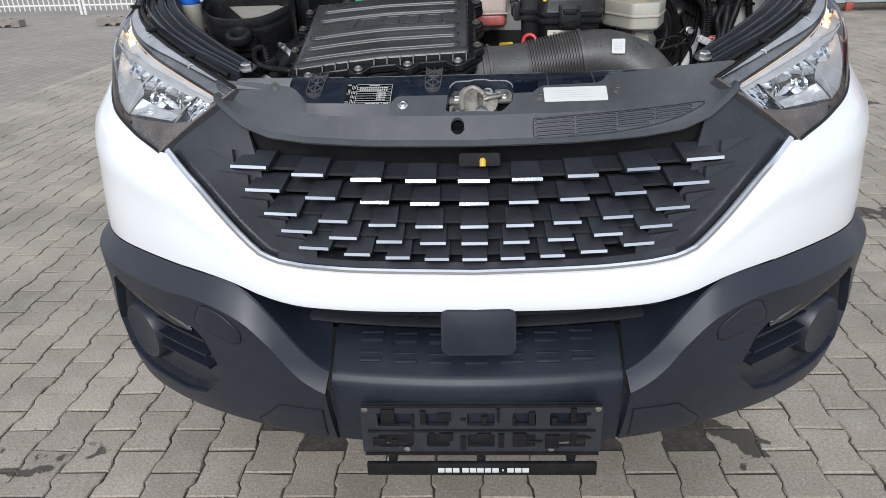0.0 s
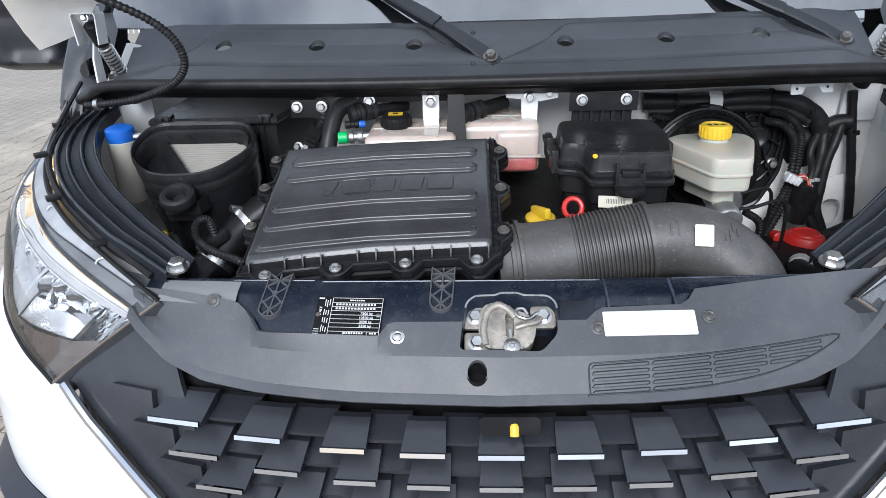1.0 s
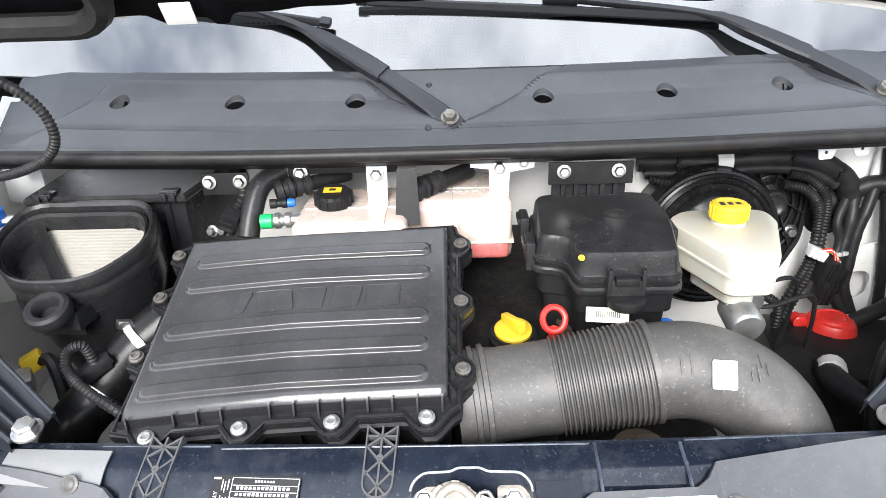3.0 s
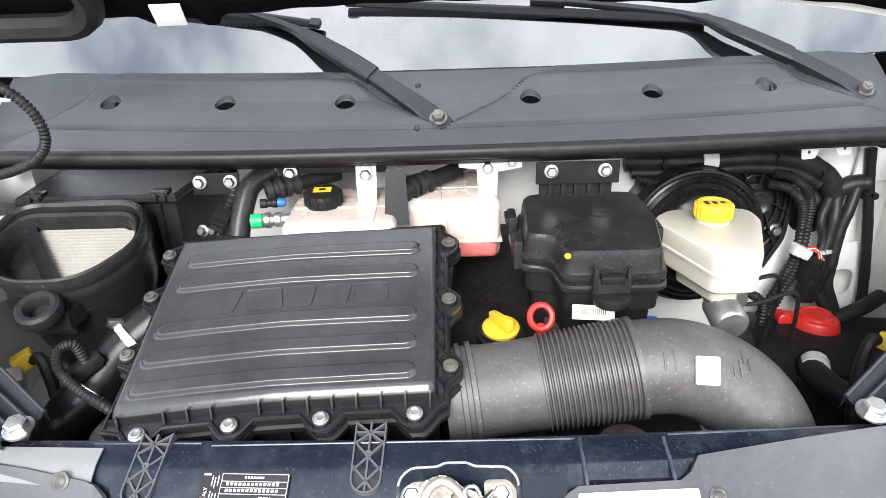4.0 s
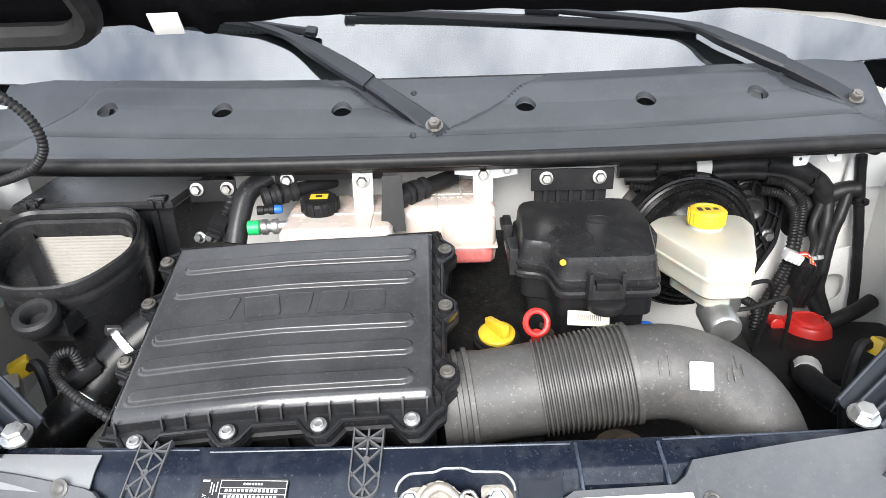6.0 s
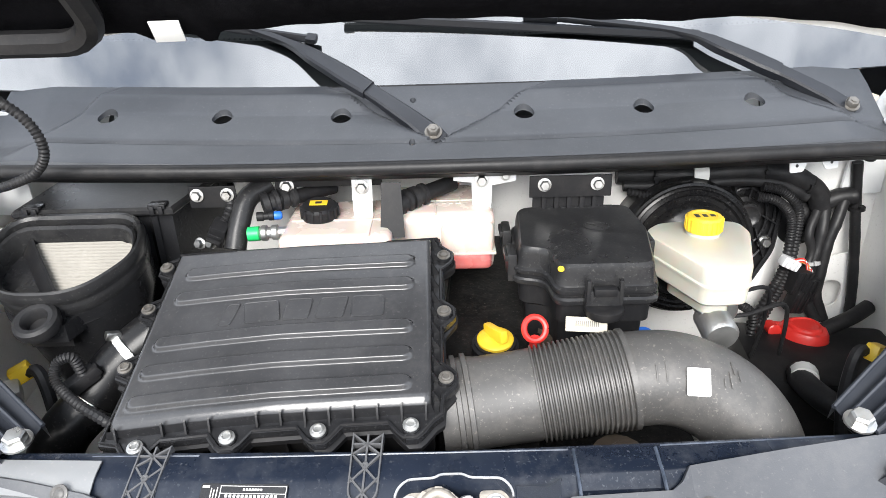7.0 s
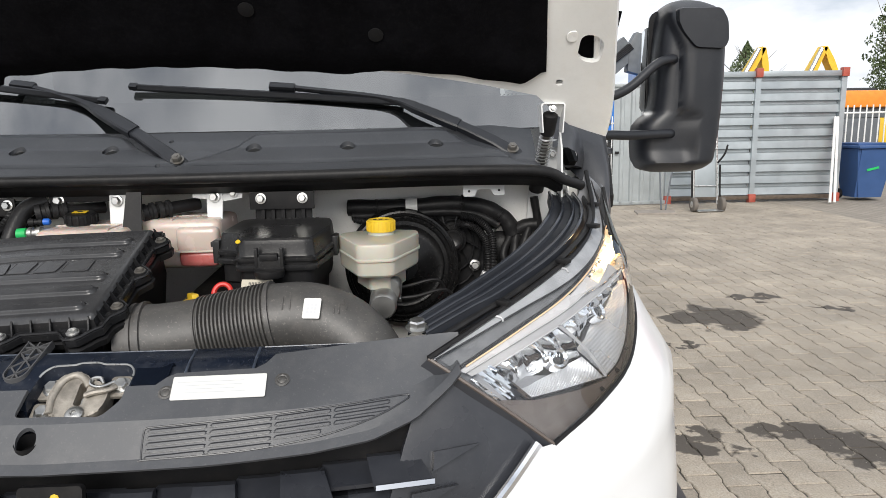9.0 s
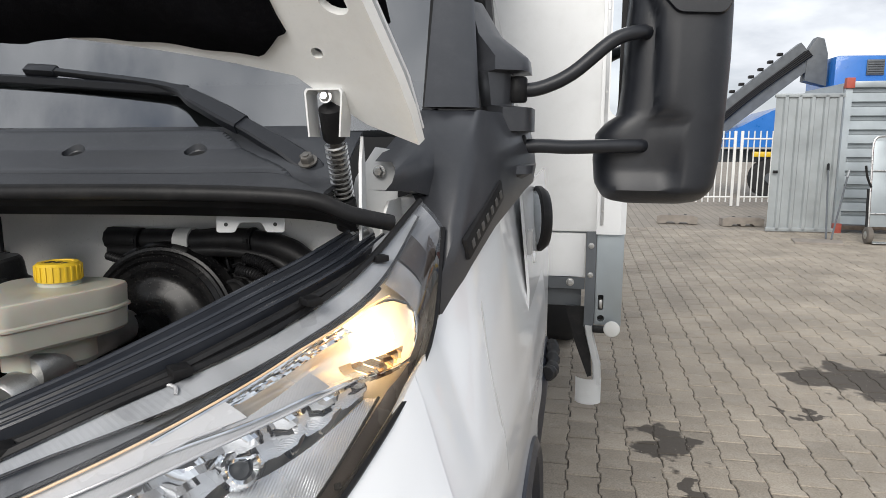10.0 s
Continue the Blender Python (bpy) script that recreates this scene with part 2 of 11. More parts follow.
def paver_material():
    """Grey-brown concrete setts: each in its own tone, with lichen flecks, sand film and dark wet oil patches on the yard."""
    m = material("concrete_sett", (0.318, 0.276, 0.223), 0.85, vary=0.16, scale=1.7, bump=0.9, bump_scale=95, dust=0.55,
                 dust_color=(0.40, 0.37, 0.33), per_object=0.13)
    n, l = m.node_tree.nodes, m.node_tree.links
    b = n["Principled BSDF"]
    src = b.inputs["Base Color"].links[0].from_socket
    geo = n.new("ShaderNodeNewGeometry")
    isl = n.new("ShaderNodeMapRange")
    isl.inputs[3].default_value, isl.inputs[4].default_value = 0.92, 1.08
    l.new(geo.outputs["Random Per Island"], isl.inputs[0])
    # oil stains, each with its own place on the yard
    total = None
    edge = n.new("ShaderNodeTexNoise")
    edge.inputs["Scale"].default_value, edge.inputs["Detail"].default_value = 5.0, 8.0
    l.new(geo.outputs["Position"], edge.inputs["Vector"])
    off = n.new("ShaderNodeVectorMath")
    off.operation = "MULTIPLY_ADD"
    off.inputs[1].default_value, off.inputs[2].default_value = (0.7, 0.7, 0), (-0.35, -0.35, 0)
    l.new(edge.outputs["Color"], off.inputs[0])
    pos = n.new("ShaderNodeVectorMath")
    l.new(geo.outputs["Position"], pos.inputs[0])
    l.new(off.outputs[0], pos.inputs[1])
    for sx, sy, rx, ry in STAINS:
        d = n.new("ShaderNodeVectorMath")
        d.operation = "SUBTRACT"
        d.inputs[1].default_value = (sx, sy, 0)
        l.new(pos.outputs[0], d.inputs[0])
        q = n.new("ShaderNodeVectorMath")
        q.operation = "MULTIPLY"
        q.inputs[1].default_value = (1 / rx, 1 / ry, 0)
        l.new(d.outputs[0], q.inputs[0])
        ln = n.new("ShaderNodeVectorMath")
        ln.operation = "LENGTH"
        l.new(q.outputs[0], ln.inputs[0])
        mr = n.new("ShaderNodeMapRange")
        mr.inputs[1].default_value, mr.inputs[2].default_value = 0.86, 1.0
        mr.inputs[3].default_value, mr.inputs[4].default_value = 0.86, 0.0
        l.new(ln.outputs["Value"], mr.inputs[0])
        if total is None:
            total = mr.outputs[0]
        else:
            mx = n.new("ShaderNodeMath")
            mx.operation = "MAXIMUM"
            l.new(total, mx.inputs[0])
            l.new(mr.outputs[0], mx.inputs[1])
            total = mx.outputs[0]
    fleck = n.new("ShaderNodeTexNoise")
    fleck.inputs["Scale"].default_value, fleck.inputs["Detail"].default_value, fleck.inputs["Roughness"].default_value = 120.0, 5.0, 0.75
    l.new(geo.outputs["Position"], fleck.inputs["Vector"])
    patch = n.new("ShaderNodeTexNoise")
    patch.inputs["Scale"].default_value, patch.inputs["Detail"].default_value = 1.3, 7.0
    l.new(geo.outputs["Position"], patch.inputs["Vector"])
    fr = n.new("ShaderNodeMapRange")
    fr.inputs[1].default_value, fr.inputs[2].default_value = 0.30, 0.70
    fr.inputs[3].default_value, fr.inputs[4].default_value = 0.62, 1.38
    l.new(fleck.outputs["Fac"], fr.inputs[0])
    pr = n.new("ShaderNodeMapRange")
    pr.inputs[1].default_value, pr.inputs[2].default_value = 0.32, 0.68
    pr.inputs[3].default_value, pr.inputs[4].default_value = 0.84, 1.14
    l.new(patch.outputs["Fac"], pr.inputs[0])
    fm = n.new("ShaderNodeMath")
    fm.operation = "MULTIPLY"
    l.new(fr.outputs[0], fm.inputs[0])
    l.new(pr.outputs[0], fm.inputs[1])
    fs = n.new("ShaderNodeVectorMath")
    fs.operation = "SCALE"
    l.new(src, fs.inputs[0])
    l.new(fm.outputs[0], fs.inputs["Scale"])
    src = fs.outputs[0]
    tint = n.new("ShaderNodeVectorMath")
    tint.operation = "SCALE"
    l.new(src, tint.inputs[0])
    l.new(isl.outputs[0], tint.inputs["Scale"])
    mix = n.new("ShaderNodeMix")
    mix.data_type = "RGBA"
    mix.inputs[7].default_value = (0.040, 0.033, 0.028, 1)
    l.new(total, mix.inputs[0])
    l.new(tint.outputs[0], mix.inputs[6])
    l.new(mix.outputs[2], b.inputs["Base Color"])
    return m


STAINS = [(2.88, 6.30, 0.40, 0.34), (3.50, 6.85, 0.22, 0.10), (1.56, 5.04, 0.19, 0.22), (1.62, 4.62, 0.08, 0.12), (1.36, 4.28, 0.34, 0.16), (1.63, 4.42, 0.12, 0.20), (1.80, 4.14, 0.22, 0.12), (1.2, 4.05, 0.4, 0.14), (2.40, 4.19, 0.24, 0.12), (2.62, 4.0, 0.16, 0.2),
          (3.98, 6.46, 0.14, 0.06), (2.40, 5.68, 0.08, 0.06), (0.78, 2.35, 0.09, 0.07), (0.72, 1.62, 0.10, 0.06), (0.90, 1.80, 0.08, 0.05), (-1.45, 2.25, 0.16, 0.06)]
M["paver"] = paver_material()
M["joint"] = material("sand_joint", (0.060, 0.052, 0.044), 0.95, vary=0.3, scale=10, bump=0.6, bump_scale=150, dust=0.6, dust_color=(0.20, 0.18, 0.15))


# ---- mesh helpers ----
def part(name, bm, mat, parent=None, label="", smooth=40, facing=None):
    """Links a bmesh as one mesh object, under a thing or a part."""
    me = bpy.data.meshes.new(name)
    bmesh.ops.recalc_face_normals(bm, faces=bm.faces)
    if facing is not None and sum((f.normal * f.calc_area() for f in bm.faces), Vector()).dot(Vector(facing)) < 0:
        bmesh.ops.reverse_faces(bm, faces=bm.faces)
    for f in bm.faces:
        f.smooth = smooth > 0
    for e in bm.edges:
        if len(e.link_faces) == 2 and e.calc_face_angle(0) > radians(smooth):
            e.smooth = False
    bm.to_mesh(me)
    bm.free()
    me.materials.append(M[mat] if isinstance(mat, str) else mat)
    ob = new(name, me)
    if parent is not None:
        ob.parent = parent
        ob.matrix_parent_inverse = parent.matrix_world.inverted()
    if label:
        tagged(ob, label)
    return ob


def thing(name, x, y, z, label, category, group="", kind=""):
    ob = new(name)
    ob.empty_display_size = 0.05
    ob.matrix_world = pose(x, y, z)
    return tagged(ob, label, category, group, kind)


def box(bm, c, s, bevel=0.004, m=None, seg=2):
    """A bevelled block at centre c of size s; m turns it."""
    r = bmesh.ops.create_cube(bm, size=1)
    vs = r["verts"]
    for v in vs:
        v.co = Vector((v.co.x * s[0], v.co.y * s[1], v.co.z * s[2]))
    if bevel:
        es = list({e for v in vs for e in v.link_edges})
        r2 = bmesh.ops.bevel(bm, geom=es, offset=min(bevel, min(s) * 0.45), segments=seg, affect="EDGES", profile=0.6)
        vs = list({v for f in r2["faces"] for v in f.verts} | {v for v in vs if v.is_valid})
    t = Matrix.Translation(c) @ (m or Matrix())
    for v in vs:
        v.co = t @ v.co
    return vs


def frame_of(d):
    d = Vector(d).normalized()
    a = Vector((0, 0, 1)) if abs(d.z) < 0.9 else Vector((1, 0, 0))
    u = d.cross(a).normalized()
    return u, d.cross(u).normalized()


def rings(bm, loops, close=True, cap=True):
    """Skins rows of points; close joins each row's ends, cap fills first and last."""
    rows = [[bm.verts.new(p) for p in loop] for loop in loops]
    n = len(rows[0])
    for a, b in zip(rows, rows[1:]):
        for i in range(n if close else n - 1):
            j = (i + 1) % n
            bm.faces.new((a[i], a[j], b[j], b[i]))
    if cap and close:
        bm.faces.new(list(reversed(rows[0])))
        bm.faces.new(rows[-1])
    return rows


def turned(bm, p, d, profile, seg=20, cap=True):
    """A turned form: profile rows (distance along d, radius)."""
    p, d = Vector(p), Vector(d).normalized()
    u, w = frame_of(d)
    rings(bm, [[p + d * h + (u * math.cos(a) + w * math.sin(a)) * max(r, 1e-4) for a in [2 * math.pi * i / seg for i in range(seg)]] for h, r in profile], cap=cap)


def smooth_path(pts, n):
    """Catmull-Rom through pts, n steps a span."""
    P = [Vector(p) for p in pts]
    P = [P[0] * 2 - P[1]] + P + [P[-1] * 2 - P[-2]]
    out = []
    for i in range(1, len(P) - 2):
        for k in range(n):
            t = k / n
            a, b, c, d = P[i - 1], P[i], P[i + 1], P[i + 2]
            out.append(0.5 * ((2 * b) + (c - a) * t + (2 * a - 5 * b + 4 * c - d) * t * t + (3 * b - a - 3 * c + d) * t ** 3))
    out.append(P[-2].copy())
    return out


def tube(bm, pts, r, seg=10, n=6, squash=1.0, cap=True):
    """A pipe along a smooth path; r is one radius or a function of the share of the way."""
    path = smooth_path(pts, n) if n > 1 else [Vector(p) for p in pts]
    up = None
    loops = []
    for i, p in enumerate(path):
        d = (path[min(i + 1, len(path) - 1)] - path[max(i - 1, 0)]).normalized()
        if up is None:
            up = frame_of(d)[1]
        up = (up - d * up.dot(d)).normalized()
        side = d.cross(up)
        rad = r(i / (len(path) - 1)) if callable(r) else r
        loops.append([p + (side * math.cos(a) * rad + up * math.sin(a) * rad * squash) for a in [2 * math.pi * k / seg for k in range(seg)]])
    rings(bm, loops, cap=cap)


def slab(bm, outline, depth, m, bevel=0.0):
    """A plate: 2D outline drawn in m's xy plane, depth along its z."""
    lo = [bm.verts.new(m @ Vector((x, y, 0))) for x, y in outline]
    hi = [bm.verts.new(m @ Vector((x, y, depth))) for x, y in outline]
    n = len(lo)
    faces = [bm.faces.new(list(reversed(lo))), bm.faces.new(hi)]
    for i in range(n):
        faces.append(bm.faces.new((lo[i], lo[(i + 1) % n], hi[(i + 1) % n], hi[i])))
    if bevel:
        es = [e for e in faces[1].edges]
        bmesh.ops.bevel(bm, geom=es, offset=bevel, segments=2, affect="EDGES", profile=0.6)


def rounded(w, h, r, n=5, cx=0.0, cy=0.0):
    """Outline of a rounded rectangle."""
    out = []
    for sx, sy, a0 in ((1, 1, 0), (-1, 1, 90), (-1, -1, 180), (1, -1, 270)):
        for k in range(n + 1):
            a = radians(a0 + 90 * k / n)
            out.append((cx + sx * (w / 2 - r) + r * math.cos(a), cy + sy * (h / 2 - r) + r * math.sin(a)))
    return out


def sheet(bm, f, nu, nv, thick=0.0):
    """A skin over f(u, v), u and v from 0 to 1; thick gives it a back."""
    g = [[Vector(f(i / nu, j / nv)) for j in range(nv + 1)] for i in range(nu + 1)]
    vs = [[bm.verts.new(p) for p in row] for row in g]
    for i in range(nu):
        for j in range(nv):
            bm.faces.new((vs[i][j], vs[i + 1][j], vs[i + 1][j + 1], vs[i][j + 1]))
    if thick:
        bk = []
        for i in range(nu + 1):
            row = []
            for j in range(nv + 1):
                a = g[min(i + 1, nu)][j] - g[max(i - 1, 0)][j]
                b = g[i][min(j + 1, nv)] - g[i][max(j - 1, 0)]
                row.append(bm.verts.new(g[i][j] + a.cross(b).normalized() * thick))
            bk.append(row)
        for i in range(nu):
            for j in range(nv):
                bm.faces.new((bk[i][j], bk[i][j + 1], bk[i + 1][j + 1], bk[i + 1][j]))
        for i in range(nu):
            bm.faces.new((vs[i][0], bk[i][0], bk[i + 1][0], vs[i + 1][0]))
            bm.faces.new((vs[i][nv], vs[i + 1][nv], bk[i + 1][nv], bk[i][nv]))
        for j in range(nv):
            bm.faces.new((vs[0][j], vs[0][j + 1], bk[0][j + 1], bk[0][j]))
            bm.faces.new((vs[nu][j], bk[nu][j], bk[nu][j + 1], vs[nu][j + 1]))


def carve(bm, *cutters):
    """bm less the cutters, as a new bmesh."""
    temp = []
    for b in (bm, *cutters):
        bmesh.ops.recalc_face_normals(b, faces=b.faces)
        me = bpy.data.meshes.new("temp")
        b.to_mesh(me)
        b.free()
        temp.append(new("temp", me))
    for c in temp[1:]:
        md = temp[0].modifiers.new("cut", "BOOLEAN")
        md.operation, md.object, md.solver = "DIFFERENCE", c, "EXACT"
    bpy.context.view_layer.update()
    dg = bpy.context.evaluated_depsgraph_get()
    out = bmesh.new()
    me = temp[0].evaluated_get(dg).to_mesh()
    out.from_mesh(me)
    for o in temp:
        me = o.data
        bpy.data.objects.remove(o)
        bpy.data.meshes.remove(me)
    return out


def lerp_table(x, table):
    """Linear look-up in rows (x, value)."""
    if x <= table[0][0]:
        return table[0][1]
    for (a, va), (b, vb) in zip(table, table[1:]):
        if x <= b:
            return va + (vb - va) * (x - a) / (b - a)
    return table[-1][1]


def soft_table(x, table):
    """The same with eased spans (monotone)."""
    if x <= table[0][0]:
        return table[0][1]
    for i, ((a, va), (b, vb)) in enumerate(zip(table, table[1:])):
        if x <= b:
            t = (x - a) / (b - a)
            h = b - a
            ma = (vb - va) / h if i == 0 else 0.5 * ((vb - va) / h + (va - table[i - 1][1]) / (a - table[i - 1][0]))
            mb = (vb - va) / h if i + 2 >= len(table) else 0.5 * ((vb - va) / h + (table[i + 2][1] - vb) / (table[i + 2][0] - b))
            return (2 * t ** 3 - 3 * t * t + 1) * va + (t ** 3 - 2 * t * t + t) * h * ma + (-2 * t ** 3 + 3 * t * t) * vb + (t ** 3 - t * t) * h * mb
    return table[-1][1]


def bolt(bm, p, d, r=0.009, h=0.007):
    """A flanged hex bolt head."""
    turned(bm, p, d, [(0, r * 1.35), (h * 0.25, r * 1.35), (h * 0.3, r * 0.98)], seg=16)
    turned(bm, Vector(p) + Vector(d).normalized() * h * 0.25, d, [(0, r), (h * 0.8, r), (h, r * 0.82)], seg=6)


def words(text, size, m, mat, parent, name="lettering", depth=0.0006, align="CENTER"):
    """Raised lettering, as a mesh, in m's xy plane."""
    cu = bpy.data.curves.new("temp", "FONT")
    cu.body, cu.size, cu.extrude, cu.align_x, cu.align_y = text, size, depth, align, "CENTER"
    cu.resolution_u = 3
    ob = new("temp", cu)
    bpy.context.view_layer.update()
    me = bpy.data.meshes.new_from_object(ob.evaluated_get(bpy.context.evaluated_depsgraph_get()))
    bpy.data.objects.remove(ob)
    bpy.data.curves.remove(cu)
    me.name = name
    me.transform(m)
    me.materials.clear()
    me.materials.append(M[mat])
    o = new(name, me)
    o.parent = parent
    o.matrix_parent_inverse = parent.matrix_world.inverted()
    return o


M["lamp_white"] = material("frosted_light_guide", (0.60, 0.60, 0.61), 0.25, metal=0.1, vary=0.06, scale=14)
M["hood_inner"] = material("bonnet_inner_paint", (0.86, 0.865, 0.85), 0.4, vary=0.05, dust=0.12, dust_color=(0.40, 0.38, 0.34))
M["pale_ink"] = material("pale_print", (0.55, 0.56, 0.58), 0.5, vary=0.1)
M["tag_cream"] = material("cream_paper", (0.50, 0.46, 0.37), 0.6, vary=0.05)
# polished metal with the lit bulb's amber put into its colour
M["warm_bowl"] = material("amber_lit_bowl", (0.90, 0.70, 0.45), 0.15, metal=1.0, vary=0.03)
M["servo"] = material("gloss_black_servo", (0.007, 0.007, 0.0075), 0.28, vary=0.2, dust=0.08, dust_color=(0.13, 0.12, 0.11), ior=1.33, grit=0.3)
M["drl"] = thin_glass("smoked_clear_plastic", (0.5, 0.45, 0.42), gloss=0.12, rough=0.05)
M["container_red"] = material("red_corner_paint", (0.36, 0.07, 0.045), 0.55, vary=0.2, dust=0.2)
M["tyre_dust"] = material("dusty_tyre", (0.13, 0.115, 0.10), 0.85, vary=0.2)
M["truck_red"] = material("dark_red_paint", (0.30, 0.03, 0.025), 0.4, vary=0.08, coat=0.3)

ribbed_mat = material("ribbed_reflector", (0.74, 0.75, 0.77), 0.30, metal=0.6, vary=0.06, scale=9)
ribbed(ribbed_mat, "X", 0.0026, 0.0006)
M["ribbed_reflector"] = ribbed_mat
M["lamp_clear"] = material("grey_lamp_ledge", (0.40, 0.41, 0.43), 0.45, vary=0.2, scale=25, dust=0.35, dust_color=(0.30, 0.31, 0.33))


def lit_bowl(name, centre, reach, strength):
    """A pale indicator bowl; its bulb's light is put in as emission that fades with distance."""
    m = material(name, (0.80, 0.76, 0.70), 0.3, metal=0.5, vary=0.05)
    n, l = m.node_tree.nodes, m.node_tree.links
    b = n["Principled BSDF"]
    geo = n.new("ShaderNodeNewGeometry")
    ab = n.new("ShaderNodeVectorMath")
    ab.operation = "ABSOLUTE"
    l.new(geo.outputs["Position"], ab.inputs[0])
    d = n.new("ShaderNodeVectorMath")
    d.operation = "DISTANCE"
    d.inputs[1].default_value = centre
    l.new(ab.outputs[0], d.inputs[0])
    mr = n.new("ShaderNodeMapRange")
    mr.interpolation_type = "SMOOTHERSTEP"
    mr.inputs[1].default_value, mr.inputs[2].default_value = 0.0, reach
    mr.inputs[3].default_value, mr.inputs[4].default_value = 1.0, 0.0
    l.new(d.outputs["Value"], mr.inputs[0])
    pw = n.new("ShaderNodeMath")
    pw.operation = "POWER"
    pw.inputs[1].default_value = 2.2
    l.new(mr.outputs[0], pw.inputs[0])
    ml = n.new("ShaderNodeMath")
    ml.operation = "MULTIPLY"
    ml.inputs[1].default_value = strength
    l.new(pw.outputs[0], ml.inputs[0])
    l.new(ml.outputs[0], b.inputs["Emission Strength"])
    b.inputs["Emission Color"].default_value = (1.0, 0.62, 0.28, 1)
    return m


def chip_material():
    """Loose crumbs, each island in its own tone from dark earth to pale sand."""
    m = material("stone_chips", (0.3, 0.27, 0.23), 0.9, vary=0.1)
    n, l = m.node_tree.nodes, m.node_tree.links
    geo = n.new("ShaderNodeNewGeometry")
    ramp = n.new("ShaderNodeValToRGB")
    ramp.color_ramp.elements[0].color = (0.07, 0.06, 0.05, 1)
    ramp.color_ramp.elements[1].color = (0.50, 0.46, 0.40, 1)
    l.new(geo.outputs["Random Per Island"], ramp.inputs["Fac"])
    l.new(ramp.outputs["Color"], n["Principled BSDF"].inputs["Base Color"])
    return m


M["lid_plastic"] = material("dusty_lid_plastic", (0.040, 0.0405, 0.043), 0.20, vary=0.22, scale=9, bump=0.05, bump_scale=420, dust=0.20, dust_color=(0.12, 0.118, 0.115), rough_vary=0.05, grit=0.28)
M["fuse_plastic"] = material("scuffed_black_plastic", (0.016, 0.016, 0.017), 0.30, vary=0.2, bump=0.08, bump_scale=400, dust=0.22, dust_color=(0.11, 0.108, 0.10), ior=1.34, grit=0.42)
M["chips"] = chip_material()
M["foot_plastic"] = material("grey_webbed_plastic", (0.085, 0.086, 0.090), 0.32, vary=0.12, bump=0.05, bump_scale=400, dust=0.15, dust_color=(0.16, 0.155, 0.15))
M["latch_steel"] = material("dusty_cast_steel", (0.30, 0.275, 0.24), 0.5, metal=0.45, vary=0.35, scale=60, bump=0.3, bump_scale=300, dust=0.35, dust_color=(0.36, 0.33, 0.28))
M["worn_shiny_edge"] = material("bare_bright_edge", (0.45, 0.46, 0.47), 0.3, metal=0.6, vary=0.2, scale=60)
# paler blue that puts the sheen of the frame's edges into colour
M["navy_edge"] = material("pale_blue_edge", (0.045, 0.055, 0.075), 0.22, vary=0.5, scale=70)
M["channel_rib"] = material("shiny_rubber_rib", (0.026, 0.029, 0.036), 0.17, vary=0.2, rough_vary=0.06, dust=0.08, dust_color=(0.13, 0.13, 0.135))
M["grey_plate"] = material("dusty_grey_paint", (0.20, 0.205, 0.21), 0.42, vary=0.12, bump=0.05, bump_scale=300, dust=0.2, dust_color=(0.30, 0.29, 0.27), grit=0.3)
M["navy_gloss"] = material("glossy_blue_paint", (0.012, 0.017, 0.030), 0.10, vary=0.15, coat=0.8)
M["light_line"] = glow("lit_amber_line", (1.0, 0.68, 0.42), 0.12)
M["lamp_trim"] = material("smoked_lamp_trim", (0.115, 0.094, 0.082), 0.26, vary=0.2, scale=18)
M["lamp_band"] = material("frosted_lamp_band", (0.42, 0.42, 0.43), 0.55, metal=0.1, vary=0.1, scale=20)
ribbed(M["lamp_band"], "X", 0.0022, 0.00015)

M["lamp_dark"] = material("clear_lamp_band", (0.13, 0.135, 0.145), 0.5, vary=0.2, scale=30, dust=0.45, dust_color=(0.34, 0.34, 0.35))


def round_poly(pts, r, n=4):
    """An outline with its corners rounded off."""
    out = []
    k = len(pts)
    for i in range(k):
        p, a, b = Vector((*pts[i], 0)), Vector((*pts[i - 1], 0)), Vector((*pts[(i + 1) % k], 0))
        da, db = (a - p), (b - p)
        q = min(r, da.length * 0.45, db.length * 0.45)
        s, e = p + da.normalized() * q, p + db.normalized() * q
        for j in range(n + 1):
            t = j / n
            c = s * (1 - t) ** 2 + p * 2 * t * (1 - t) + e * t * t
            out.append((c.x, c.y))
    return out
M["pillar"] = material("pillar_plastic", (0.040, 0.042, 0.048), 0.36, vary=0.14, bump=0.10, bump_scale=800, dust=0.14, dust_color=(0.15, 0.15, 0.155))
M["mirror_black"] = material("mirror_shell_plastic", (0.0105, 0.012, 0.016), 0.40, vary=0.12, bump=0.10, bump_scale=900, dust=0.08, dust_color=(0.10, 0.10, 0.105))


